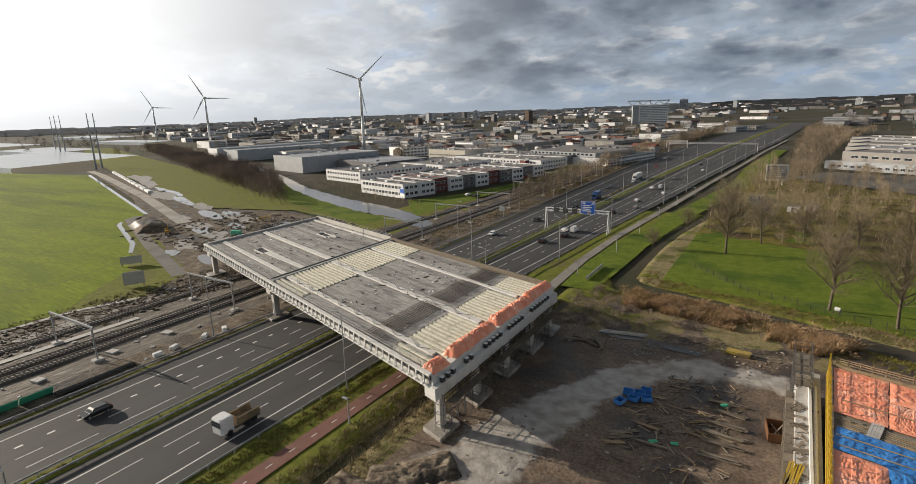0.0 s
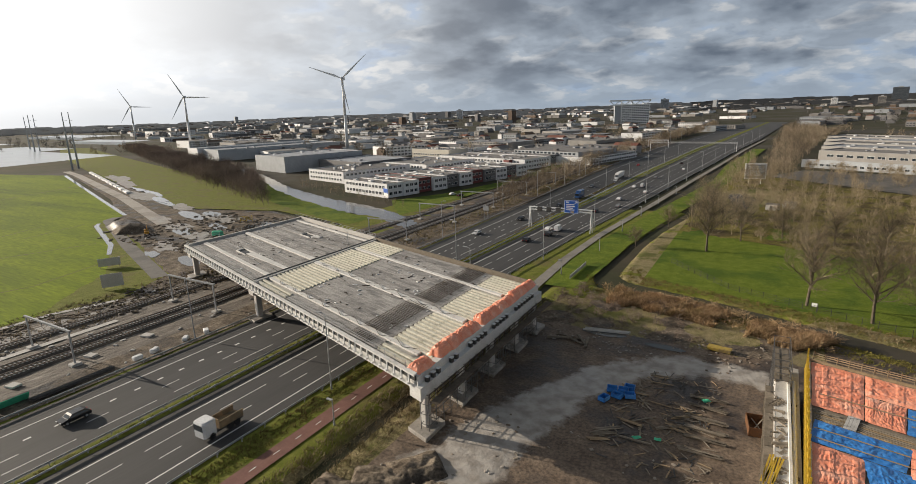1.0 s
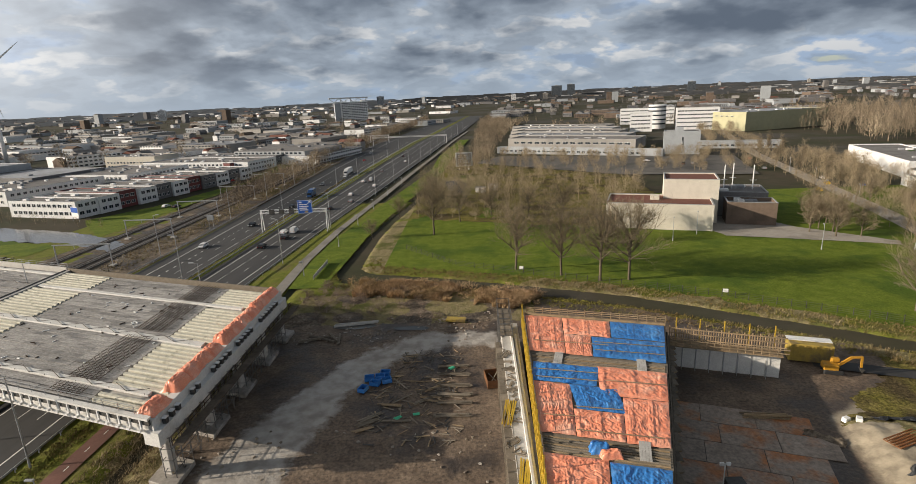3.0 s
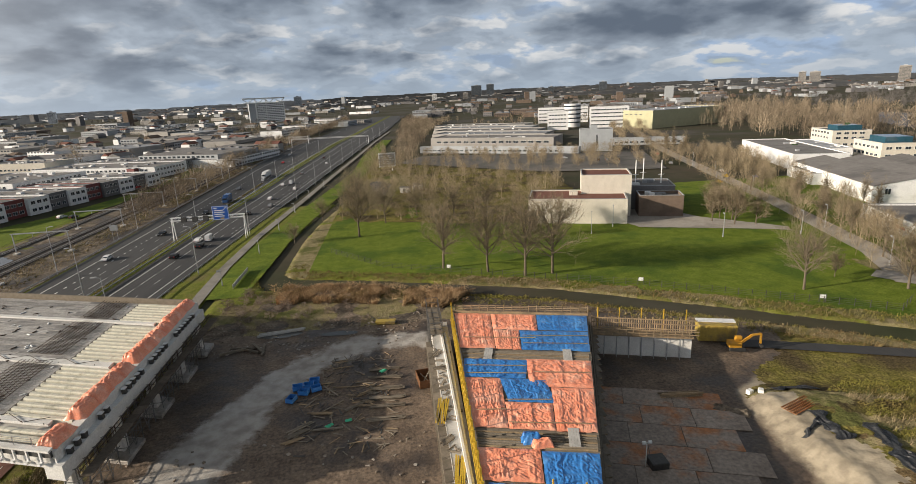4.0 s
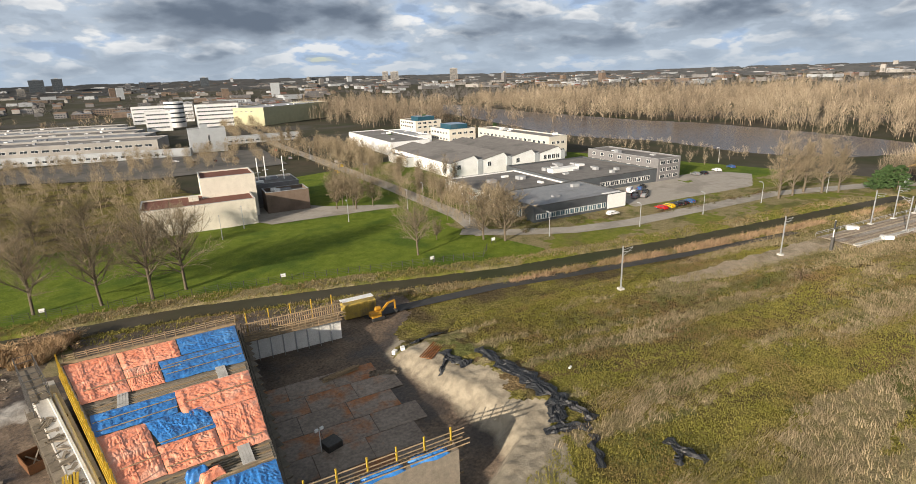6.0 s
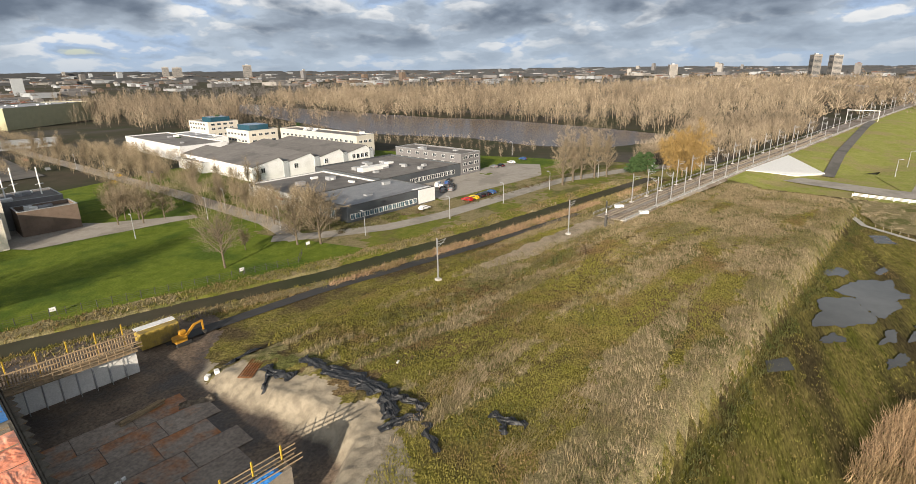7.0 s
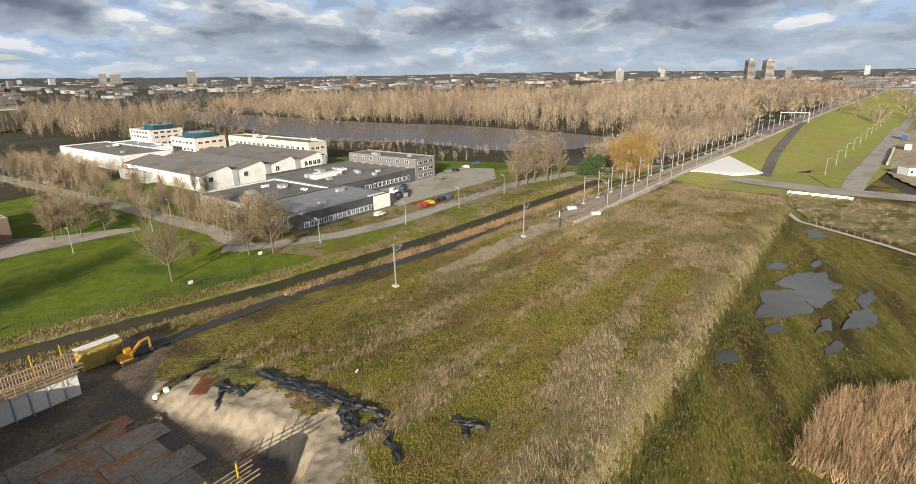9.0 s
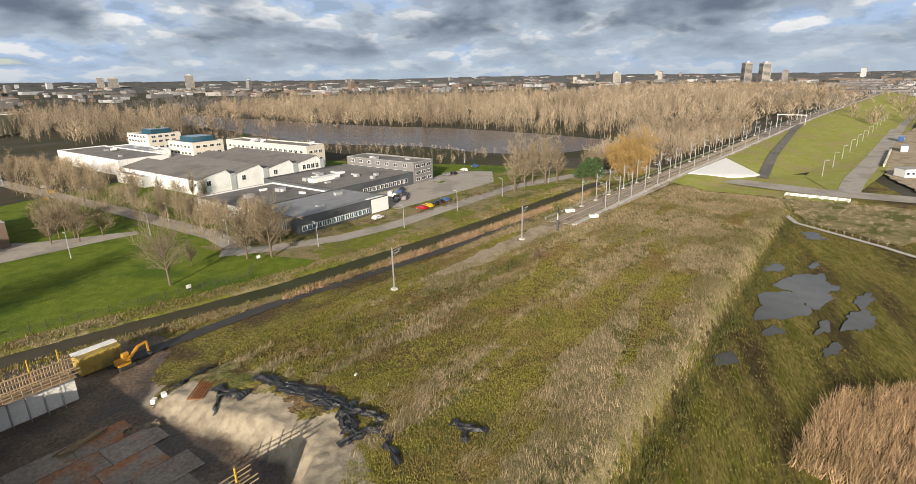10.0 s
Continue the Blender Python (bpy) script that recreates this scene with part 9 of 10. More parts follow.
plant(TREES, [(10.2, 136.8, 0.97), (21.4, 131.0, 0.97), (30.1, 125.9, 1.05), (37.2, 126.0, 1.02), (-14.6, 178, 1.05), (87.6, 102.2, 0.8), (-6, 196, 0.8), (6, 204, 0.7), (20, 200, 0.7), (32, 194, 0.75), (-18, 215, 0.8), (-20, 240, 0.8), (52, 168, 0.6), (40, 160, 0.55), (-30.5, 207, 0.45), (-35.5, 175, 0.35)], 1)
plant(SMALL, [(108.2, 159, 1.1), (111, 164.8, 1.05), (109.5, 169.5, 0.95), (104, 165, 1.0), (115, 158, 0.9), (108.6, 97.7, 1.25), (111.5, 92.1, 1.45), (120, 190, 1.0), (116, 176, 1.0), (140, 160, 0.9), (151, 206, 0.9), (100, 108, 0.5)], 2)
plant(POPL, [(208.9, 48.6, 1.02), (223.6, 44.4, 1.0), (227.1, 39.4, 1.0), (216, 46, 0.9), (231, 35, 0.9), (122, 118, 0.55), (128, 135, 0.6), (133, 152, 0.55), (138, 170, 0.6), (149, 170, 0.6), (155, 190, 0.6), (150, 212, 0.6), (162, 228, 0.65), (158, 244, 0.6), (170, 262, 0.65), (166, 280, 0.6), (180, 300, 0.65), (176, 318, 0.65), (190, 338, 0.65), (186, 356, 0.65), (202, 376, 0.65), (160, 160, 0.5), (166, 172, 0.5)], 3)
wl = tree("willow", *grow_tree(61, 13, 7.5, 14, 11, droop=1.5, up=0.5, twig_w=0.03), "golden weeping willow by the crossing", "", twig="willow")
wl.matrix_world = pose(238, 5.5, 0) @ Matrix.Scale(1.45, 4)
# evergreens
def leafy(name, x, y, h, w, seed, label, mat="evergreen"):
    rr = random.Random(seed)
    t = thing(name, pose(x, y, -0.1), label, "tree", "evergreens")
    part("trunk", Geo().tube((0, 0, 0), (0, 0, h * 0.7), 0.25, 0.1, 7), M["bark"], t)
    g = Geo()
    for _ in range(900):
        z = rr.random()
        rad = w * (1 - 0.75 * z) * (0.35 + 0.65 * rr.random() ** 0.5) * (0.85 + 0.3 * math.sin(z * 23 + seed))
        a = rr.uniform(0, 6.283)
        c = Vector((rad * math.cos(a), rad * math.sin(a), h * (0.08 + 0.92 * z)))
        u = Vector((rr.uniform(-1, 1), rr.uniform(-1, 1), rr.uniform(-0.6, 0.6))).normalized() * 0.45
        v = u.orthogonal().normalized() * 0.28
        g.add([c - u, c + v, c + u, c - v], [(0, 1, 2, 3)])
    part("crown", g, M[mat], t)


for i, (x, y, h, w) in enumerate(((247, 20, 9, 5), (252, 24, 8, 4.5), (244, 26, 7, 4), (298, 330, 16, 5), (235, 296, 8, 5), (306, 262, 11, 4))):
    leafy("evergreen_tree", x, y, h, w, i + 1, "dark green evergreen tree")


# woodland, bare and uncountable
def wood_template(seed, blades, h, w, twig):
    rr = random.Random(seed)
    v, f = [], []
    for k in range(3):
        a = k * 2.094
        v.append((0.16 * math.cos(a), 0.16 * math.sin(a), 0.0))
    v.append((0, 0, h * 0.8))
    f += [(0, 1, 3), (1, 2, 3), (2, 0, 3)]
    for _ in range(blades):
        z = h * (0.18 + 0.62 * rr.random())
        a = rr.uniform(0, 6.283)
        rad = w * rr.random() ** 0.5 * (0.45 + 0.55 * math.sin(math.pi * min(1, z / h * 1.15)))
        b = Vector((rad * 0.55 * math.cos(a), rad * 0.55 * math.sin(a), z))
        e = b + Vector((rad * 0.6 * math.cos(a) + rr.uniform(-0.7, 0.7), rad * 0.6 * math.sin(a) + rr.uniform(-0.7, 0.7), h * rr.uniform(0.10, 0.26)))
        s = (e - b).cross(Vector((rr.uniform(-1, 1), rr.uniform(-1, 1), 0.3))).normalized() * twig * rr.uniform(0.6, 1.3)
        k = len(v)
        v += [tuple(b - s), tuple(b + s), tuple(e)]
        f.append((k, k + 1, k + 2))
    return np.array(v), np.array(f)


TEMPLATES = [wood_template(k, 120, 1.0 * 14, 4.2, 0.055) for k in range(4)]
TALL = [wood_template(k + 9, 120, 20, 2.6, 0.06) for k in range(3)]
AVENUE = [wood_template(k + 50, 330, 14, 4.4, 0.042) for k in range(3)]
COARSE = [wood_template(k + 19, 60, 14, 5.0, 0.22) for k in range(4)]


def wood(name, spots, templates, mat, label, seed):
    rr = random.Random(seed)
    vs, fs, k = [], [], 0
    for x, y, s in spots:
        v, f = templates[rr.randrange(len(templates))]
        a = rr.uniform(0, 6.283)
        c, sn = math.cos(a), math.sin(a)
        s *= 1 + 0.45 * fuzz(x, y, 0.02, 6)
        sx = s * rr.uniform(0.8, 1.25)
        vs.append(np.stack([(v[:, 0] * c - v[:, 1] * sn) * sx + x, (v[:, 0] * sn + v[:, 1] * c) * sx + y, v[:, 2] * s - 0.3 + (far_z(x, y) if math.hypot(x, y) > 1300 else 0.0)], 1))
        fs.append(f + k)
        k += len(v)
    if not vs:
        return
    v, f = np.concatenate(vs), np.concatenate(fs)
    me = bpy.data.meshes.new(name)
    me.vertices.add(len(v))
    me.vertices.foreach_set("co", v.ravel())
    me.loops.add(f.size)
    me.loops.foreach_set("vertex_index", f.ravel())
    me.polygons.add(len(f))
    me.polygons.foreach_set("loop_start", np.arange(0, f.size, 3))
    me.update(calc_edges=True)
    me.materials.append(M[mat])
    tagged(new(name, me), label, "woodland", kind="stuff")


def inside(x, y, poly):
    c = False
    for (ax, ay), (bx, by) in zip(poly, poly[1:] + poly[:1]):
        if (ay > y) != (by > y) and x < (bx - ax) * (y - ay) / (by - ay) + ax:
            c = not c
    return c


def scatter(poly, n, seed, s0, s1, gaps=0.0, avoid=()):
    rr = random.Random(seed)
    xs, ys = [p[0] for p in poly], [p[1] for p in poly]
    out, tries = [], 0
    while len(out) < n and tries < n * 30:
        tries += 1
        x, y = rr.uniform(min(xs), max(xs)), rr.uniform(min(ys), max(ys))
        if inside(x, y, poly) and fuzz(x, y, 0.03, seed) > -0.5 + gaps and not any(inside(x, y, a) for a in avoid):
            out.append((x, y, rr.uniform(s0, s1)))
    return out


def along(line, step, off, seed, s0, s1, jit=1.0):
    rr = random.Random(seed)
    out = []
    for (ax, ay), (bx, by) in zip(line, line[1:]):
        ln = math.hypot(bx - ax, by - ay)
        n = int(ln / step)
        nx, ny = (by - ay) / ln, -(bx - ax) / ln
        out += [(ax + (bx - ax) * i / n + nx * off + rr.uniform(-jit, jit), ay + (by - ay) * i / n + ny * off + rr.uniform(-jit, jit), rr.uniform(s0, s1)) for i in range(n)]
    return out


wood("woodland", scatter([(405, 10), (458, 100), (486, 260), (530, 400), (660, 640), (900, 700), (1100, 300), (900, -120), (560, -90), (440, -60), (400, -40)], 2500, 1, 0.9, 1.5, 0.0), TEMPLATES + TALL[:1], "wood_twig", "bare brown woodland behind the lake", 1)
wood("woodland", along([(400, 24), (450, 113), (478, 175), (486, 239), (516, 324), (552, 429)], 5.0, 4, 5, 0.75, 1.25, 4), TALL + TEMPLATES, "wood_twig", "row of slender bare trees on the far lake shore", 2)
wood("woodland", scatter([(300, -20), (350, -35), (420, -70), (440, -60), (400, 10), (352, 8), (300, 20), (258, 30), (255, 10)], 300, 3, 0.7, 1.2), TEMPLATES, "wood_twig", "bare brown woodland beside the railway", 3)
wood("woodland", scatter([(440, -60), (560, -105), (760, -190), (1000, -290), (1400, -300), (1500, 0), (1100, 200), (900, -120), (560, -80)], 800, 4, 1.1, 1.7, 0.0, [[(320, -38), (950, -305), (1500, -545), (1500, -700), (300, -140)]]), COARSE, "wood_twig", "bare brown woodland along the railway", 4)
wood("woodland", scatter([(262, 90), (312, 82), (338, 160), (340, 240), (388, 325), (430, 400), (470, 500), (380, 380), (320, 300), (285, 240), (300, 180)], 300, 5, 0.25, 0.42), TEMPLATES, "wood_twig", "bare shrubs on the near lake shore", 5)
wood("woodland", scatter([(300, 340), (390, 380), (560, 640), (640, 900), (420, 760), (330, 560)], 480, 6, 0.9, 1.4), TEMPLATES + TALL, "wood_twig", "bare trees between the lake and the halls", 6)
wood("woodland", scatter([(-24, 205), (8, 194), (46, 190), (62, 205), (80, 250), (70, 300), (30, 360), (-4, 400), (-12, 470), (-22, 470)], 240, 7, 0.4, 0.95), TEMPLATES, "twig", "bare scrub and young trees in the park", 7)
wood("woodland", scatter([(-2, 360), (10, 362), (20, 480), (46, 700), (90, 950), (14, 950), (2, 600)], 560, 8, 0.6, 1.05), TEMPLATES, "wood_twig", "belt of bare trees beside the motorway", 8)
wood("woodland", along([(-110, 225), (-114, 300), (-120, 420), (-119, 620), (-106, 850), (-92, 1100)], 1.9, 0, 9, 0.65, 1.1, 4), TEMPLATES, "wood_twig", "row of bare trees along the motorway", 9)
wood("woodland", scatter([(-214, 180), (-330, 226), (-470, 286), (-880, 470), (-900, 510), (-480, 335), (-340, 275), (-235, 200)], 1300, 10, 0.55, 0.9), TEMPLATES, "dark_twig", "dark belt of bare trees along the dike", 10)
wood("woodland", along([(-130, 430), (-128, 560), (-110, 760)], 6, 0, 12, 0.5, 0.8, 6), TEMPLATES, "wood_twig", "bare trees between the estate and the railway", 11)
wood("woodland", along([(-262, 245), (-212, 223), (-172, 211), (-146, 203)], 6, -3, 13, 0.35, 0.5, 1), TEMPLATES, "twig", "small bare trees on the canal bank", 12)
wood("woodland", along([(118, 100), (143, 186), (192, 374), (331, 786)], 9, 7, 14, 0.5, 0.75, 1) + along([(118, 100), (143, 186), (192, 374), (331, 786)], 9, -7, 15, 0.5, 0.75, 1) + along([(200, 420), (335, 800)], 9, -16, 16, 0.6, 0.9, 3) + along([(160, 240), (205, 380)], 9, 16, 17, 0.5, 0.7, 2), AVENUE, "twig", "rows of bare trees along the avenue", 13)
wood("woodland", scatter([(20, 420), (110, 395), (180, 372), (160, 300), (90, 300), (20, 380)], 150, 18, 0.4, 0.7), AVENUE, "twig", "bare trees in the car park", 14)


def far_woods():
    rr = random.Random(33)
    spots, belt = [], []
    for k in range(6200):
        a = rr.uniform(-2.05, 1.75) if k < 4200 else rr.uniform(-2.0, -0.6)
        d = rr.uniform(480 if a > 0.1 else 700, 2600) if k < 4200 else rr.uniform(520, 1700)
        x, y = -math.sin(a) * d, math.cos(a) * d
        if -120 + bend(y) < x < -20 + bend(y):
            continue
        if a > 0.4 and y < 440 + 0.1 * x:
            continue
        dens = 0.9 if a < -0.75 else 0.6
        if fuzz(x, y, 0.004, 2) + dens * 0.5 > 0.1 and rr.random() < dens:
            spots.append((x, y, rr.uniform(0.7, 1.25)))
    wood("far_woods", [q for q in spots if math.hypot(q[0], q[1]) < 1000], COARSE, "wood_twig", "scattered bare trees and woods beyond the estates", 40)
    # same trees further off, in the colour greyed for haze
    wood("far_woods", [q for q in spots if math.hypot(q[0], q[1]) >= 1000], COARSE, "hazed_twig", "scattered bare woods across the distance, greyed with painted haze", 41)
    for _ in range(2600):
        a = rr.uniform(-2.1, 1.8)
        d = rr.uniform(2500, 4850)
        belt.append((-math.sin(a) * d, math.cos(a) * d, rr.uniform(1.3, 1.75) * (1 + 0.25 * (d > 4000))))
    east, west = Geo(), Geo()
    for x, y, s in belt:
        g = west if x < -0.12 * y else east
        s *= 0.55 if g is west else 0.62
        w, h = 105 * s, 11 * s
        t = math.atan2(y, x)
        c, sn = -math.sin(t), math.cos(t)
        n = 7
        pts = [(x + c * w * (i / n - 0.5), y + sn * w * (i / n - 0.5)) for i in range(n + 1)]
        hs = [h * (0.85 + 0.15 * rr.random()) * (0.4 if i in (0, n) else 1) for i in range(n + 1)]
        back = [(px + 18 * math.cos(t), py + 18 * math.sin(t)) for px, py in pts]
        k = len(g.v)
        b = far_z(x, y) - 0.5
        g.v += [(px, py, b) for px, py in pts] + [(px + 4 * math.cos(t), py + 4 * math.sin(t), z + b) for (px, py), z in zip(pts, hs)] + [(px, py, b) for px, py in back]
        m = n + 1
        for i in range(n):
            g.f += [(k + i, k + i + 1, k + m + i + 1, k + m + i), (k + m + i, k + m + i + 1, k + 2 * m + i + 1, k + 2 * m + i)]
    solid("far_woods", east, M["hazed_far_belt"], "wooded belts along the horizon, painted in a bluish haze tone", "woodland", kind="stuff")
    solid("far_woods", west, M["hazed_west_belt"], "wooded belts along the horizon, paled by painted haze", "woodland", kind="stuff")


# distance haze is put into both belt colours, stronger in the west
M["hazed_far_belt"] = surf("hazed_far_belt", (0.11, 0.118, 0.13), (0.15, 0.152, 0.155), 0.01, 0.95)
M["hazed_west_belt"] = surf("hazed_west_belt", (0.17, 0.18, 0.20), (0.22, 0.225, 0.235), 0.01, 0.95)
for key in ("hazed_far_belt", "hazed_west_belt"):  # translucent mix pales the backlit belts as haze would; bare crowns pass light too
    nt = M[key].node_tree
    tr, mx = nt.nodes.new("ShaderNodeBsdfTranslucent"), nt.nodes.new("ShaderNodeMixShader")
    tr.inputs[0].default_value = (0.55, 0.57, 0.60, 1) if key == "hazed_west_belt" else (0.2, 0.21, 0.225, 1)
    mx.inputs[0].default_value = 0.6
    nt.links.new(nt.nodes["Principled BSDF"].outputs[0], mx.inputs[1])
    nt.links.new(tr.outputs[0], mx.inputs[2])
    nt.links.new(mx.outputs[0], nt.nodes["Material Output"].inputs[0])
far_woods()


# tufts, reeds and shrubs
def blades(name, spots, mat, label, seed, h, w, per, lean=(0.35, 0.1), spread=0.35):
    rng = np.random.default_rng(seed)
    p = np.array(spots, float)
    n = len(p)
    base = np.repeat(p[:, :3], per, 0) + np.concatenate([rng.uniform(-spread, spread, (n * per, 2)), np.zeros((n * per, 1))], 1)
    sc = np.repeat(p[:, 3], per)
    a = rng.uniform(0, 6.283, n * per)
    side = np.stack([np.cos(a), np.sin(a), np.zeros_like(a)], 1) * (w * rng.uniform(0.6, 1.3, (n * per, 1)))
    tip = base + np.stack([lean[0] * h * sc + rng.normal(0, 0.35 * h, n * per) * sc, lean[1] * h * sc + rng.normal(0, 0.35 * h, n * per) * sc, h * sc * rng.uniform(0.6, 1.15, n * per)], 1)
    v = np.stack([base - side, base + side, tip], 1).reshape(-1, 3)
    f = np.arange(len(v)).reshape(-1, 3)
    me = bpy.data.meshes.new(name)
    me.vertices.add(len(v))
    me.vertices.foreach_set("co", v.ravel())
    me.loops.add(f.size)
    me.loops.foreach_set("vertex_index", f.ravel().astype(np.int32))
    me.polygons.add(len(f))
    me.polygons.foreach_set("loop_start", np.arange(0, f.size, 3, dtype=np.int32))
    me.update(calc_edges=True)
    me.materials.append(M[mat])
    tagged(new(name, me), label, "grass", kind="stuff")


def ground_spots(n, box, seed, keep, s0, s1):
    rr = random.Random(seed)
    out, tries = [], 0
    while len(out) < n and tries < n * 12:
        tries += 1
        x, y = rr.uniform(box[0], box[2]), rr.uniform(box[1], box[3])
        if keep(x, y):
            out.append((x, y, land(x, y) - 0.05, rr.uniform(s0, s1)))
    return out


def on_bank(x, y):
    s, v = sv(x, y)
    return v > 16.0 and v < 84 and s - dig_foot(v) > 12.5 and canal_at(x, y) > 4


M["green_tuft"] = surf("green_tufts", (0.125, 0.12, 0.022), (0.195, 0.17, 0.045), 0.3, 0.95, c3=(0.16, 0.112, 0.05), scale3=0.07, at3=(0.45, 0.58), island=0.3)
M["dry_tuft"] = surf("dry_tufts", (0.30, 0.24, 0.15), (0.20, 0.155, 0.085), 0.2, 0.95, c3=(0.15, 0.13, 0.055), scale3=0.06, island=0.5)
M["dark_tuft"] = surf("dark_tufts", (0.06, 0.07, 0.02), (0.10, 0.09, 0.035), 0.2, 0.95, island=0.5)
blades("grass_tufts", ground_spots(34000, (35, -40, 205, 90), 1, lambda x, y: on_bank(x, y) and not dry_patch(x, y), 0.5, 1.3), "green_tuft", "rough green grass tufts on the embankment", 1, 0.24, 0.10, 5, (0.7, 0.1), 0.55)
blades("dry_grass_tufts", ground_spots(19000, (40, -45, 225, 60), 2, lambda x, y: on_bank(x, y) and dry_patch(x, y) and bank_height(x, y) > 0.3, 0.6, 1.4), "dry_tuft", "pale dry grass bent over by the wind", 2, 0.65, 0.045, 5, (0.7, 0.2))
blades("laid_grass", ground_spots(5200, (45, -45, 215, 60), 14, lambda x, y: on_bank(x, y) and fuzz(sv(x, y)[0] * 0.25, sv(x, y)[1] * 1.8, 0.12, 41) > 0.18, 0.7, 1.5), "dry_tuft", "streaks of long dead grass laid over by the wind", 14, 0.55, 0.035, 7, (1.6, -0.4), 0.6)
blades("dark_growth", ground_spots(5200, (40, -30, 200, 80), 15, lambda x, y: on_bank(x, y) and fuzz(x, y, 0.09, 51) + 0.5 * fuzz(x, y, 0.3, 52) > 0.2, 0.6, 1.3), "dark_tuft", "dark low weeds among the grass", 15, 0.35, 0.09, 6, (0.3, 0.1), 0.5)
blades("dark_grass_tufts", ground_spots(5000, (40, -45, 215, 40), 3, lambda x, y: 13.5 + 3 * fuzz(x, y, 0.2) < sv(x, y)[1] < 16.2 and sv(x, y)[0] > 20, 0.6, 1.2), "dark_tuft", "dark rank growth along the embankment foot", 3, 0.6, 0.07, 5)
blades("wet_grass_tufts", ground_spots(15000, (40, -90, 215, 10), 4, lambda x, y: sv(x, y)[1] < 15 and sv(x, y)[0] > 15 and not (98 < x < 136 and -47 < y < -20), 0.5, 1.0), "green_tuft", "short olive grass on the wet field", 4, 0.35, 0.07, 4)
blades("reed", ground_spots(2600, (52, -50, 90, -14), 5, lambda x, y: inside(x, y, [(62, -19), (72, -23.5), (80, -28), (86, -40), (80, -50), (60, -45), (58, -28)]), 0.7, 1.2), "reed", "tall tan reed bed on the wet field", 5, 1.7, 0.05, 8, (0.2, -0.1))
blades("reed", ground_spots(10500, (-30, 96, 40, 135), 6, lambda x, y: 0.8 < canal_at(x, y) < 10.5 and fuzz(x, y, 0.12, 8) + 0.5 * fuzz(x, y, 0.4, 9) > -0.08 and y < 132.5 - (x + 31) * 0.37 and x < 16 - (118 - y), 0.6, 1.3), "reed", "matted tan reed along the canal", 6, 1.5, 0.10, 7, (0.3, -0.2))
blades("reed", ground_spots(6500, (55, 10, 225, 90), 7, lambda x, y: 0.5 < canal_at(x, y) < 6.2 and sv(x, y)[1] < 101 - 0.09 * sv(x, y)[0] and fuzz(x, y, 0.09, 3) + 0.4 * fuzz(x, y, 0.4, 4) > -0.22, 0.5, 1.3), "canal_reed", "tan reed strip beside the canal track", 7, 1.3, 0.09, 7, (0.3, -0.2))
blades("bank_tufts", ground_spots(7000, (-40, 20, 215, 150), 8, lambda x, y: 0.3 < canal_at(x, y) < 7, 0.5, 1.2), "green_tuft", "rough grass on the canal banks", 8, 0.55, 0.06, 5)
blades("slope_tufts", ground_spots(4200, (-52, 0, -43, 116), 9, lambda x, y: True, 0.6, 1.3), "dry_tuft", "dry brown growth on the ditch slope", 9, 0.7, 0.05, 5)
blades("verge_tufts", ground_spots(3600, (-61, -60, -57, 116), 10, lambda x, y: True, 0.5, 1.0), "green_tuft", "ragged green verge along the guard rail", 10, 0.5, 0.06, 5)
blades("median_tufts", [(x, y, 0.2, s) for x, y, s in scatter([(-79.6, -90), (-78.3, -90), (-78.3, 320), (-79.6, 320)], 3000, 44, 0.4, 0.9, -1)], "green_tuft", "ragged grass on the median strip", 11, 0.4, 0.06, 5)
blades("rail_weeds", [(x, y, 0.05, s) for x, y, s in scatter([(-115, 120), (-104, 120), (-104, 420), (-115, 420)], 2000, 45, 0.5, 1.2, 0.0)] + [(x, y, 0.05, s) for x, y, s in scatter([(-150, 40), (-129, 40), (-129, 130), (-150, 130)], 900, 46, 0.5, 1.0, 0.2)], "dry_tuft", "dry weeds beside the railway", 12, 0.8, 0.07, 6)


def shrub_spots(keep, box, n, seed, s0, s1):
    return [(x, y, s) for x, y, _, s in ground_spots(n, box, seed, keep, s0, s1)]


SHRUB = [wood_template(k + 29, 90, 2.4, 1.5, 0.035) for k in range(3)]
wood("shrubs", shrub_spots(lambda x, y: 1 < canal_at(x, y) < 8 and x < 14 and y < 128 - x * 0.5, (-34, 98, 14, 132), 70, 50, 0.6, 1.3), SHRUB, "reed", "low tan bramble scrub beside the yard", 50)
wood("shrubs", shrub_spots(lambda x, y: canal_at(x, y) > 1.0 and y < 131, (-42, 104, -8, 128), 150, 57, 0.45, 0.95), SHRUB, "dark_twig", "dark brown bramble scrub at the yard's edge", 57)
wood("shrubs", scatter([(-20, 205), (10, 196), (60, 205), (78, 250), (60, 310), (-4, 390), (-18, 300)], 150, 56, 0.5, 1.2), SHRUB, "twig", "brown winter thicket in the park", 56)
wood("shrubs", [(72 + i * 1.05 + 0.8 * math.sin(i * 2.1), 49 - i * 0.56 + 0.7 * math.sin(i * 1.3), 0.45 + 0.35 * (i % 3) / 2) for i in range(48)], [(v + np.array([0, 0, 2.9]), f) for v, f in SHRUB], "hedge", "straggling low hedge across the embankment", 51)
wood("shrubs", scatter([(-110, 255), (-105, 255), (-107, 600), (-114, 600)], 120, 52, 0.6, 1.2), SHRUB, "hedge", "low scrub along the motorway", 52)
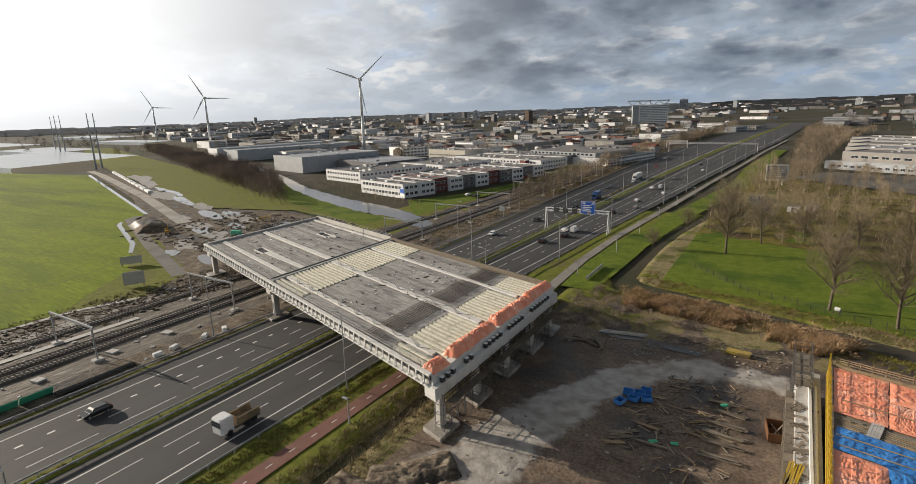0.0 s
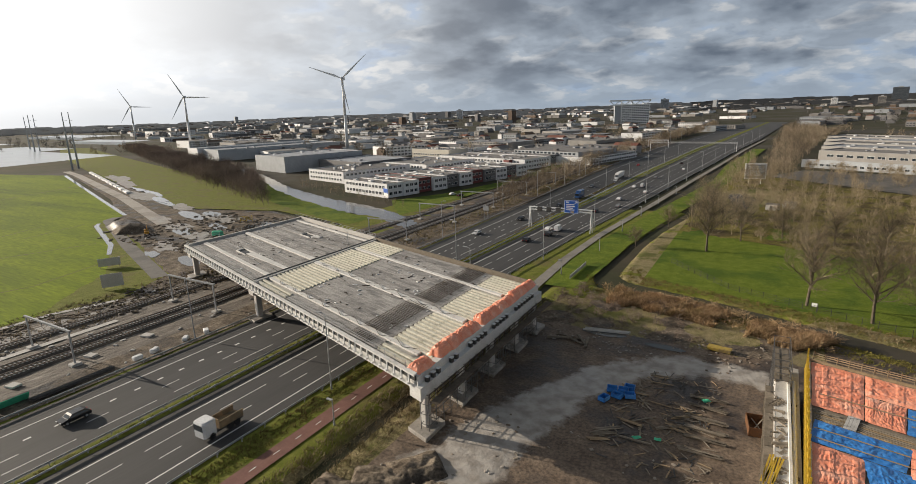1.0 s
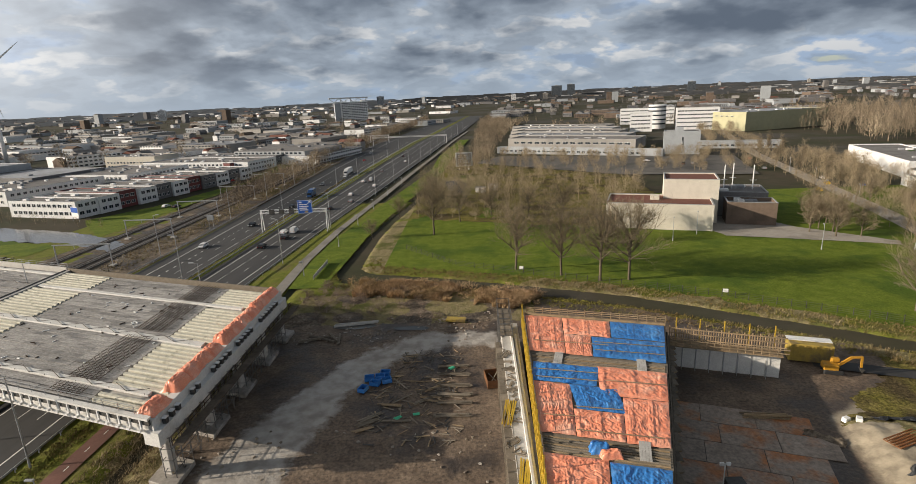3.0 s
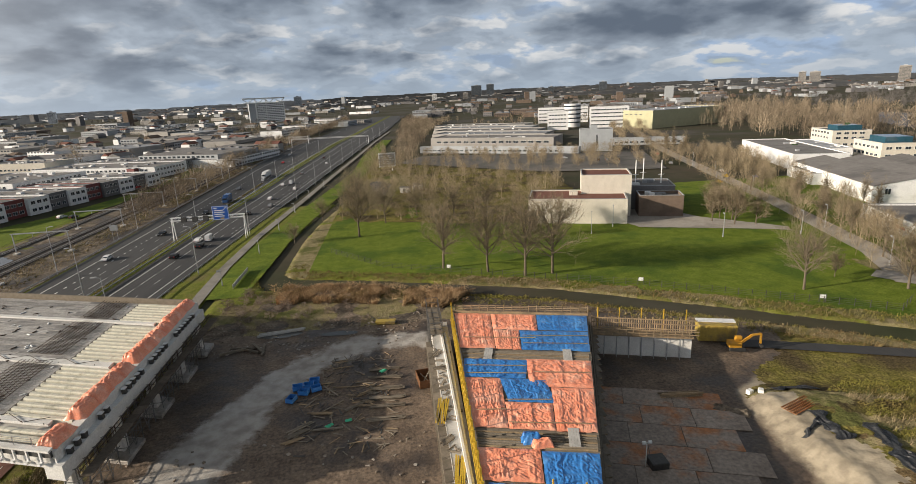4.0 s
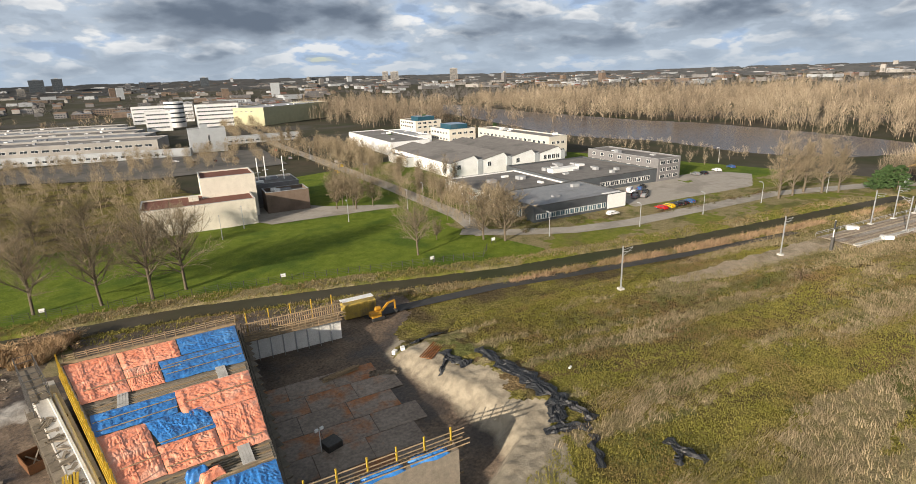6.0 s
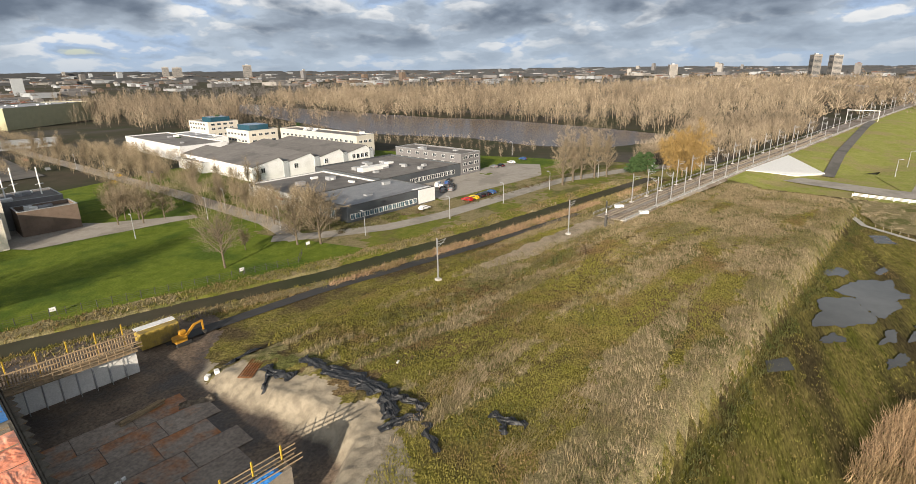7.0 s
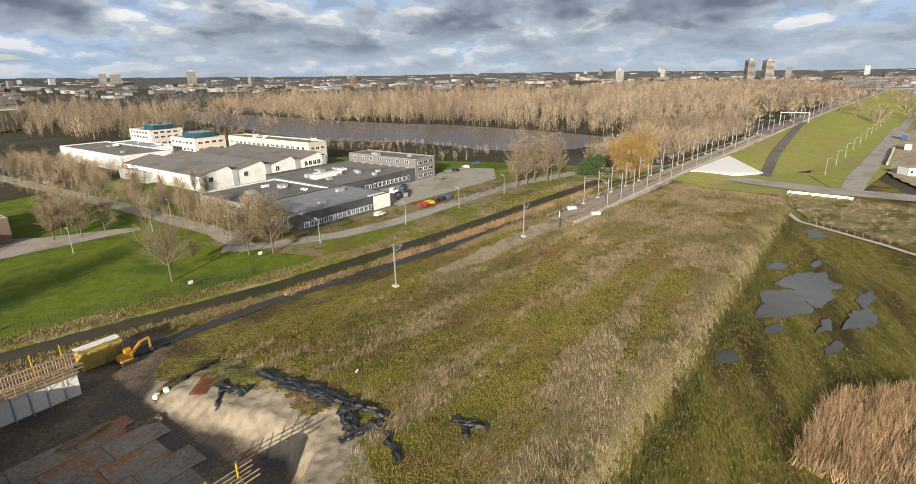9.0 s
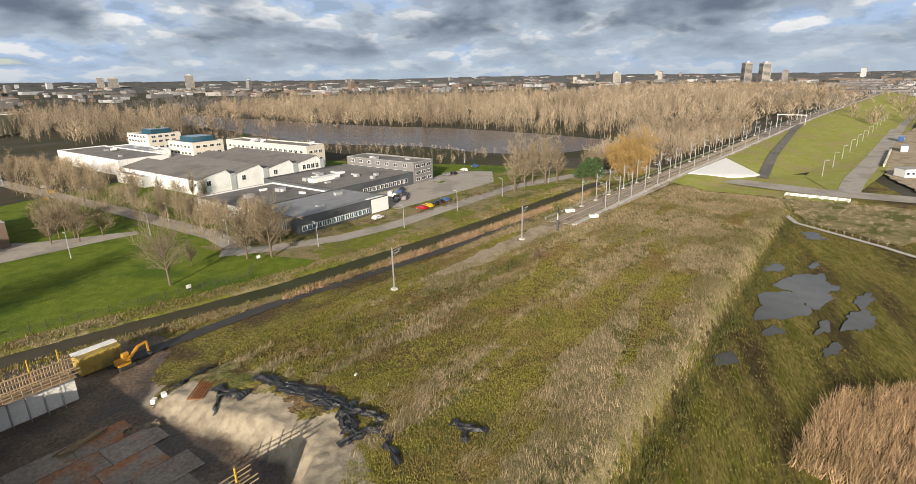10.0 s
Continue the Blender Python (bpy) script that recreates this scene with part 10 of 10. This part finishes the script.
wood("shrubs", scatter([(216, -46), (198, -47), (182, -49), (162, -64), (175, -82), (200, -95), (212, -75)], 260, 53, 0.3, 0.7), SHRUB, "twig", "brown bramble thicket", 53)
wood("shrubs", scatter([(165, 70), (225, 50), (228, 53), (167, 74)], 120, 54, 0.35, 0.6, -1), SHRUB, "hedge", "clipped brown hedge beside the car park", 54)
wood("shrubs", scatter([(120, 92), (160, 78), (161, 81), (124, 97)], 60, 55, 0.35, 0.6, -1), SHRUB, "hedge", "low brown hedge beside the showroom", 55)
blades("dry_bank_tufts", ground_spots(2600, (10, 20, 225, 130), 12, lambda x, y: 0.4 < canal_at(x, y) < 6 and sv(x, y)[1] > 101 - 0.09 * sv(x, y)[0] and fuzz(x, y, 0.06, 17) > -0.1, 0.5, 1.1), "dry_tuft", "straw-coloured grass on the park bank", 13, 0.7, 0.06, 5)
wood("woodland", scatter([(150, 190), (165, 185), (200, 256), (226, 340), (200, 350), (165, 250)], 60, 61, 0.5, 0.8, -1), AVENUE, "twig", "bare trees before the sheds", 61)
wood("woodland", scatter([(122, 104), (131, 104), (146, 158), (136, 158)], 26, 62, 0.6, 0.95, -1), AVENUE, "twig", "bare trees beside the showroom", 62)
wood("shrubs", scatter([(118, 100), (132, 96), (150, 160), (140, 162)], 130, 63, 0.4, 0.9, -1), SHRUB, "hedge", "brown shrubs beside the showroom", 63)

# ---- pieces of the viaduct deck ----
rot = math.degrees(math.atan2(DECK_E.y, DECK_E.x))


def deck_piece(name, b0, b1, a0, a1, z0, z1, mat, ridge=False):
    """A skew plank between two lines along the viaduct."""
    la, lb = a1 - a0, b1 - b0
    e = DECK_E
    pts = [Vector((0, 0, 0)), e * la, e * la + Vector((0, lb, 0)), Vector((0, lb, 0))]
    v = [(p.x, p.y, z) for z in (z0, z1) for p in pts]
    f = [(4, 7, 6, 5), (0, 1, 2, 3), (0, 4, 5, 1), (1, 5, 6, 2), (2, 6, 7, 3), (3, 7, 4, 0)]
    if ridge:
        c = 0.18
        v += [(p.x, p.y + dy, z1 + 0.12) for p, dy in zip(pts, (lb * c, lb * c, -lb * c, -lb * c))]
        f = [(0, 1, 2, 3), (0, 4, 5, 1), (1, 5, 6, 2), (2, 6, 7, 3), (3, 7, 4, 0), (4, 8, 9, 5), (5, 9, 10, 6), (6, 10, 11, 7), (7, 11, 8, 4), (8, 11, 10, 9)]
    return mesh_of(name, v, f, M[mat])


PITCH = 1.18
board = {}
spans = ((11.4, 22.0), (22.03, 33.0), (33.03, 44.2), (61.0, 76.5), (76.53, 92.0), (92.03, 107.6))
taken = ((3.9, 4.95, 0), (18.0, 19.55, 0), (33.2, 34.15, 0), (4.4, 5.65, 1), (8.3, 11.3, 1), (18.9, 20.45, 1), (30.9, 33.9, 1), (40.4, 41.25, 1))
for k, (a0, a1) in enumerate(spans):
    me = deck_piece("deck_board", 0, PITCH - 0.13, 0, a1 - a0, 0, 0.34, "deck_board")
    half = deck_piece("deck_board", 0, PITCH / 2 - 0.12, 0, a1 - a0, 0, 0.34, "deck_board")
    b = 0.85
    i = 0
    while b + PITCH < DECK_W - 0.3:
        hit = [t for t in taken if t[2] == (k > 2) and b < t[1] and b + PITCH > t[0]]
        if hit:
            if hit[0][0] - b > PITCH / 2:
                piece("deck_board", half, viaduct, Matrix.Translation(dk(a0, b, 8.72)))
            b = hit[0][1] + 0.05
            continue
        piece("deck_board", me, viaduct, Matrix.Translation(dk(a0, b, 8.72 + 0.012 * ((i * 7 + k * 3) % 4))))
        b += PITCH
        i += 1
for a0, a1 in ((0.9, 11.0), (44.6, 58.9)):
    me = deck_piece("girder", 0, 0.78, 0, a1 - a0, 0, 0.42, "girder", True)
    b = 0.95
    while b + 0.8 < DECK_W - 0.4:
        hit = [t for t in taken if t[2] == 0 and b < t[1] and b + 0.8 > t[0]]
        if hit:
            b = hit[0][1] + 0.1
            continue
        piece("girder", me, viaduct, Matrix.Translation(dk(a0, b, 8.72)))
        b += PITCH
for b0, bw, holes in ((8.35, 2.9, (83.3, 89.9)), (30.95, 2.9, (81.7, 88.3))):
    for a0, a1 in ((61.0, holes[0]), (holes[1], 107.6)):
        for j in range(2):
            me = deck_piece("deck_board", 0, bw / 2 - 0.05, 0, a1 - a0, 0, 0.3, "deck_board")
            piece("deck_board", me, viaduct, Matrix.Translation(dk(a0, b0 + j * bw / 2, 8.72)))
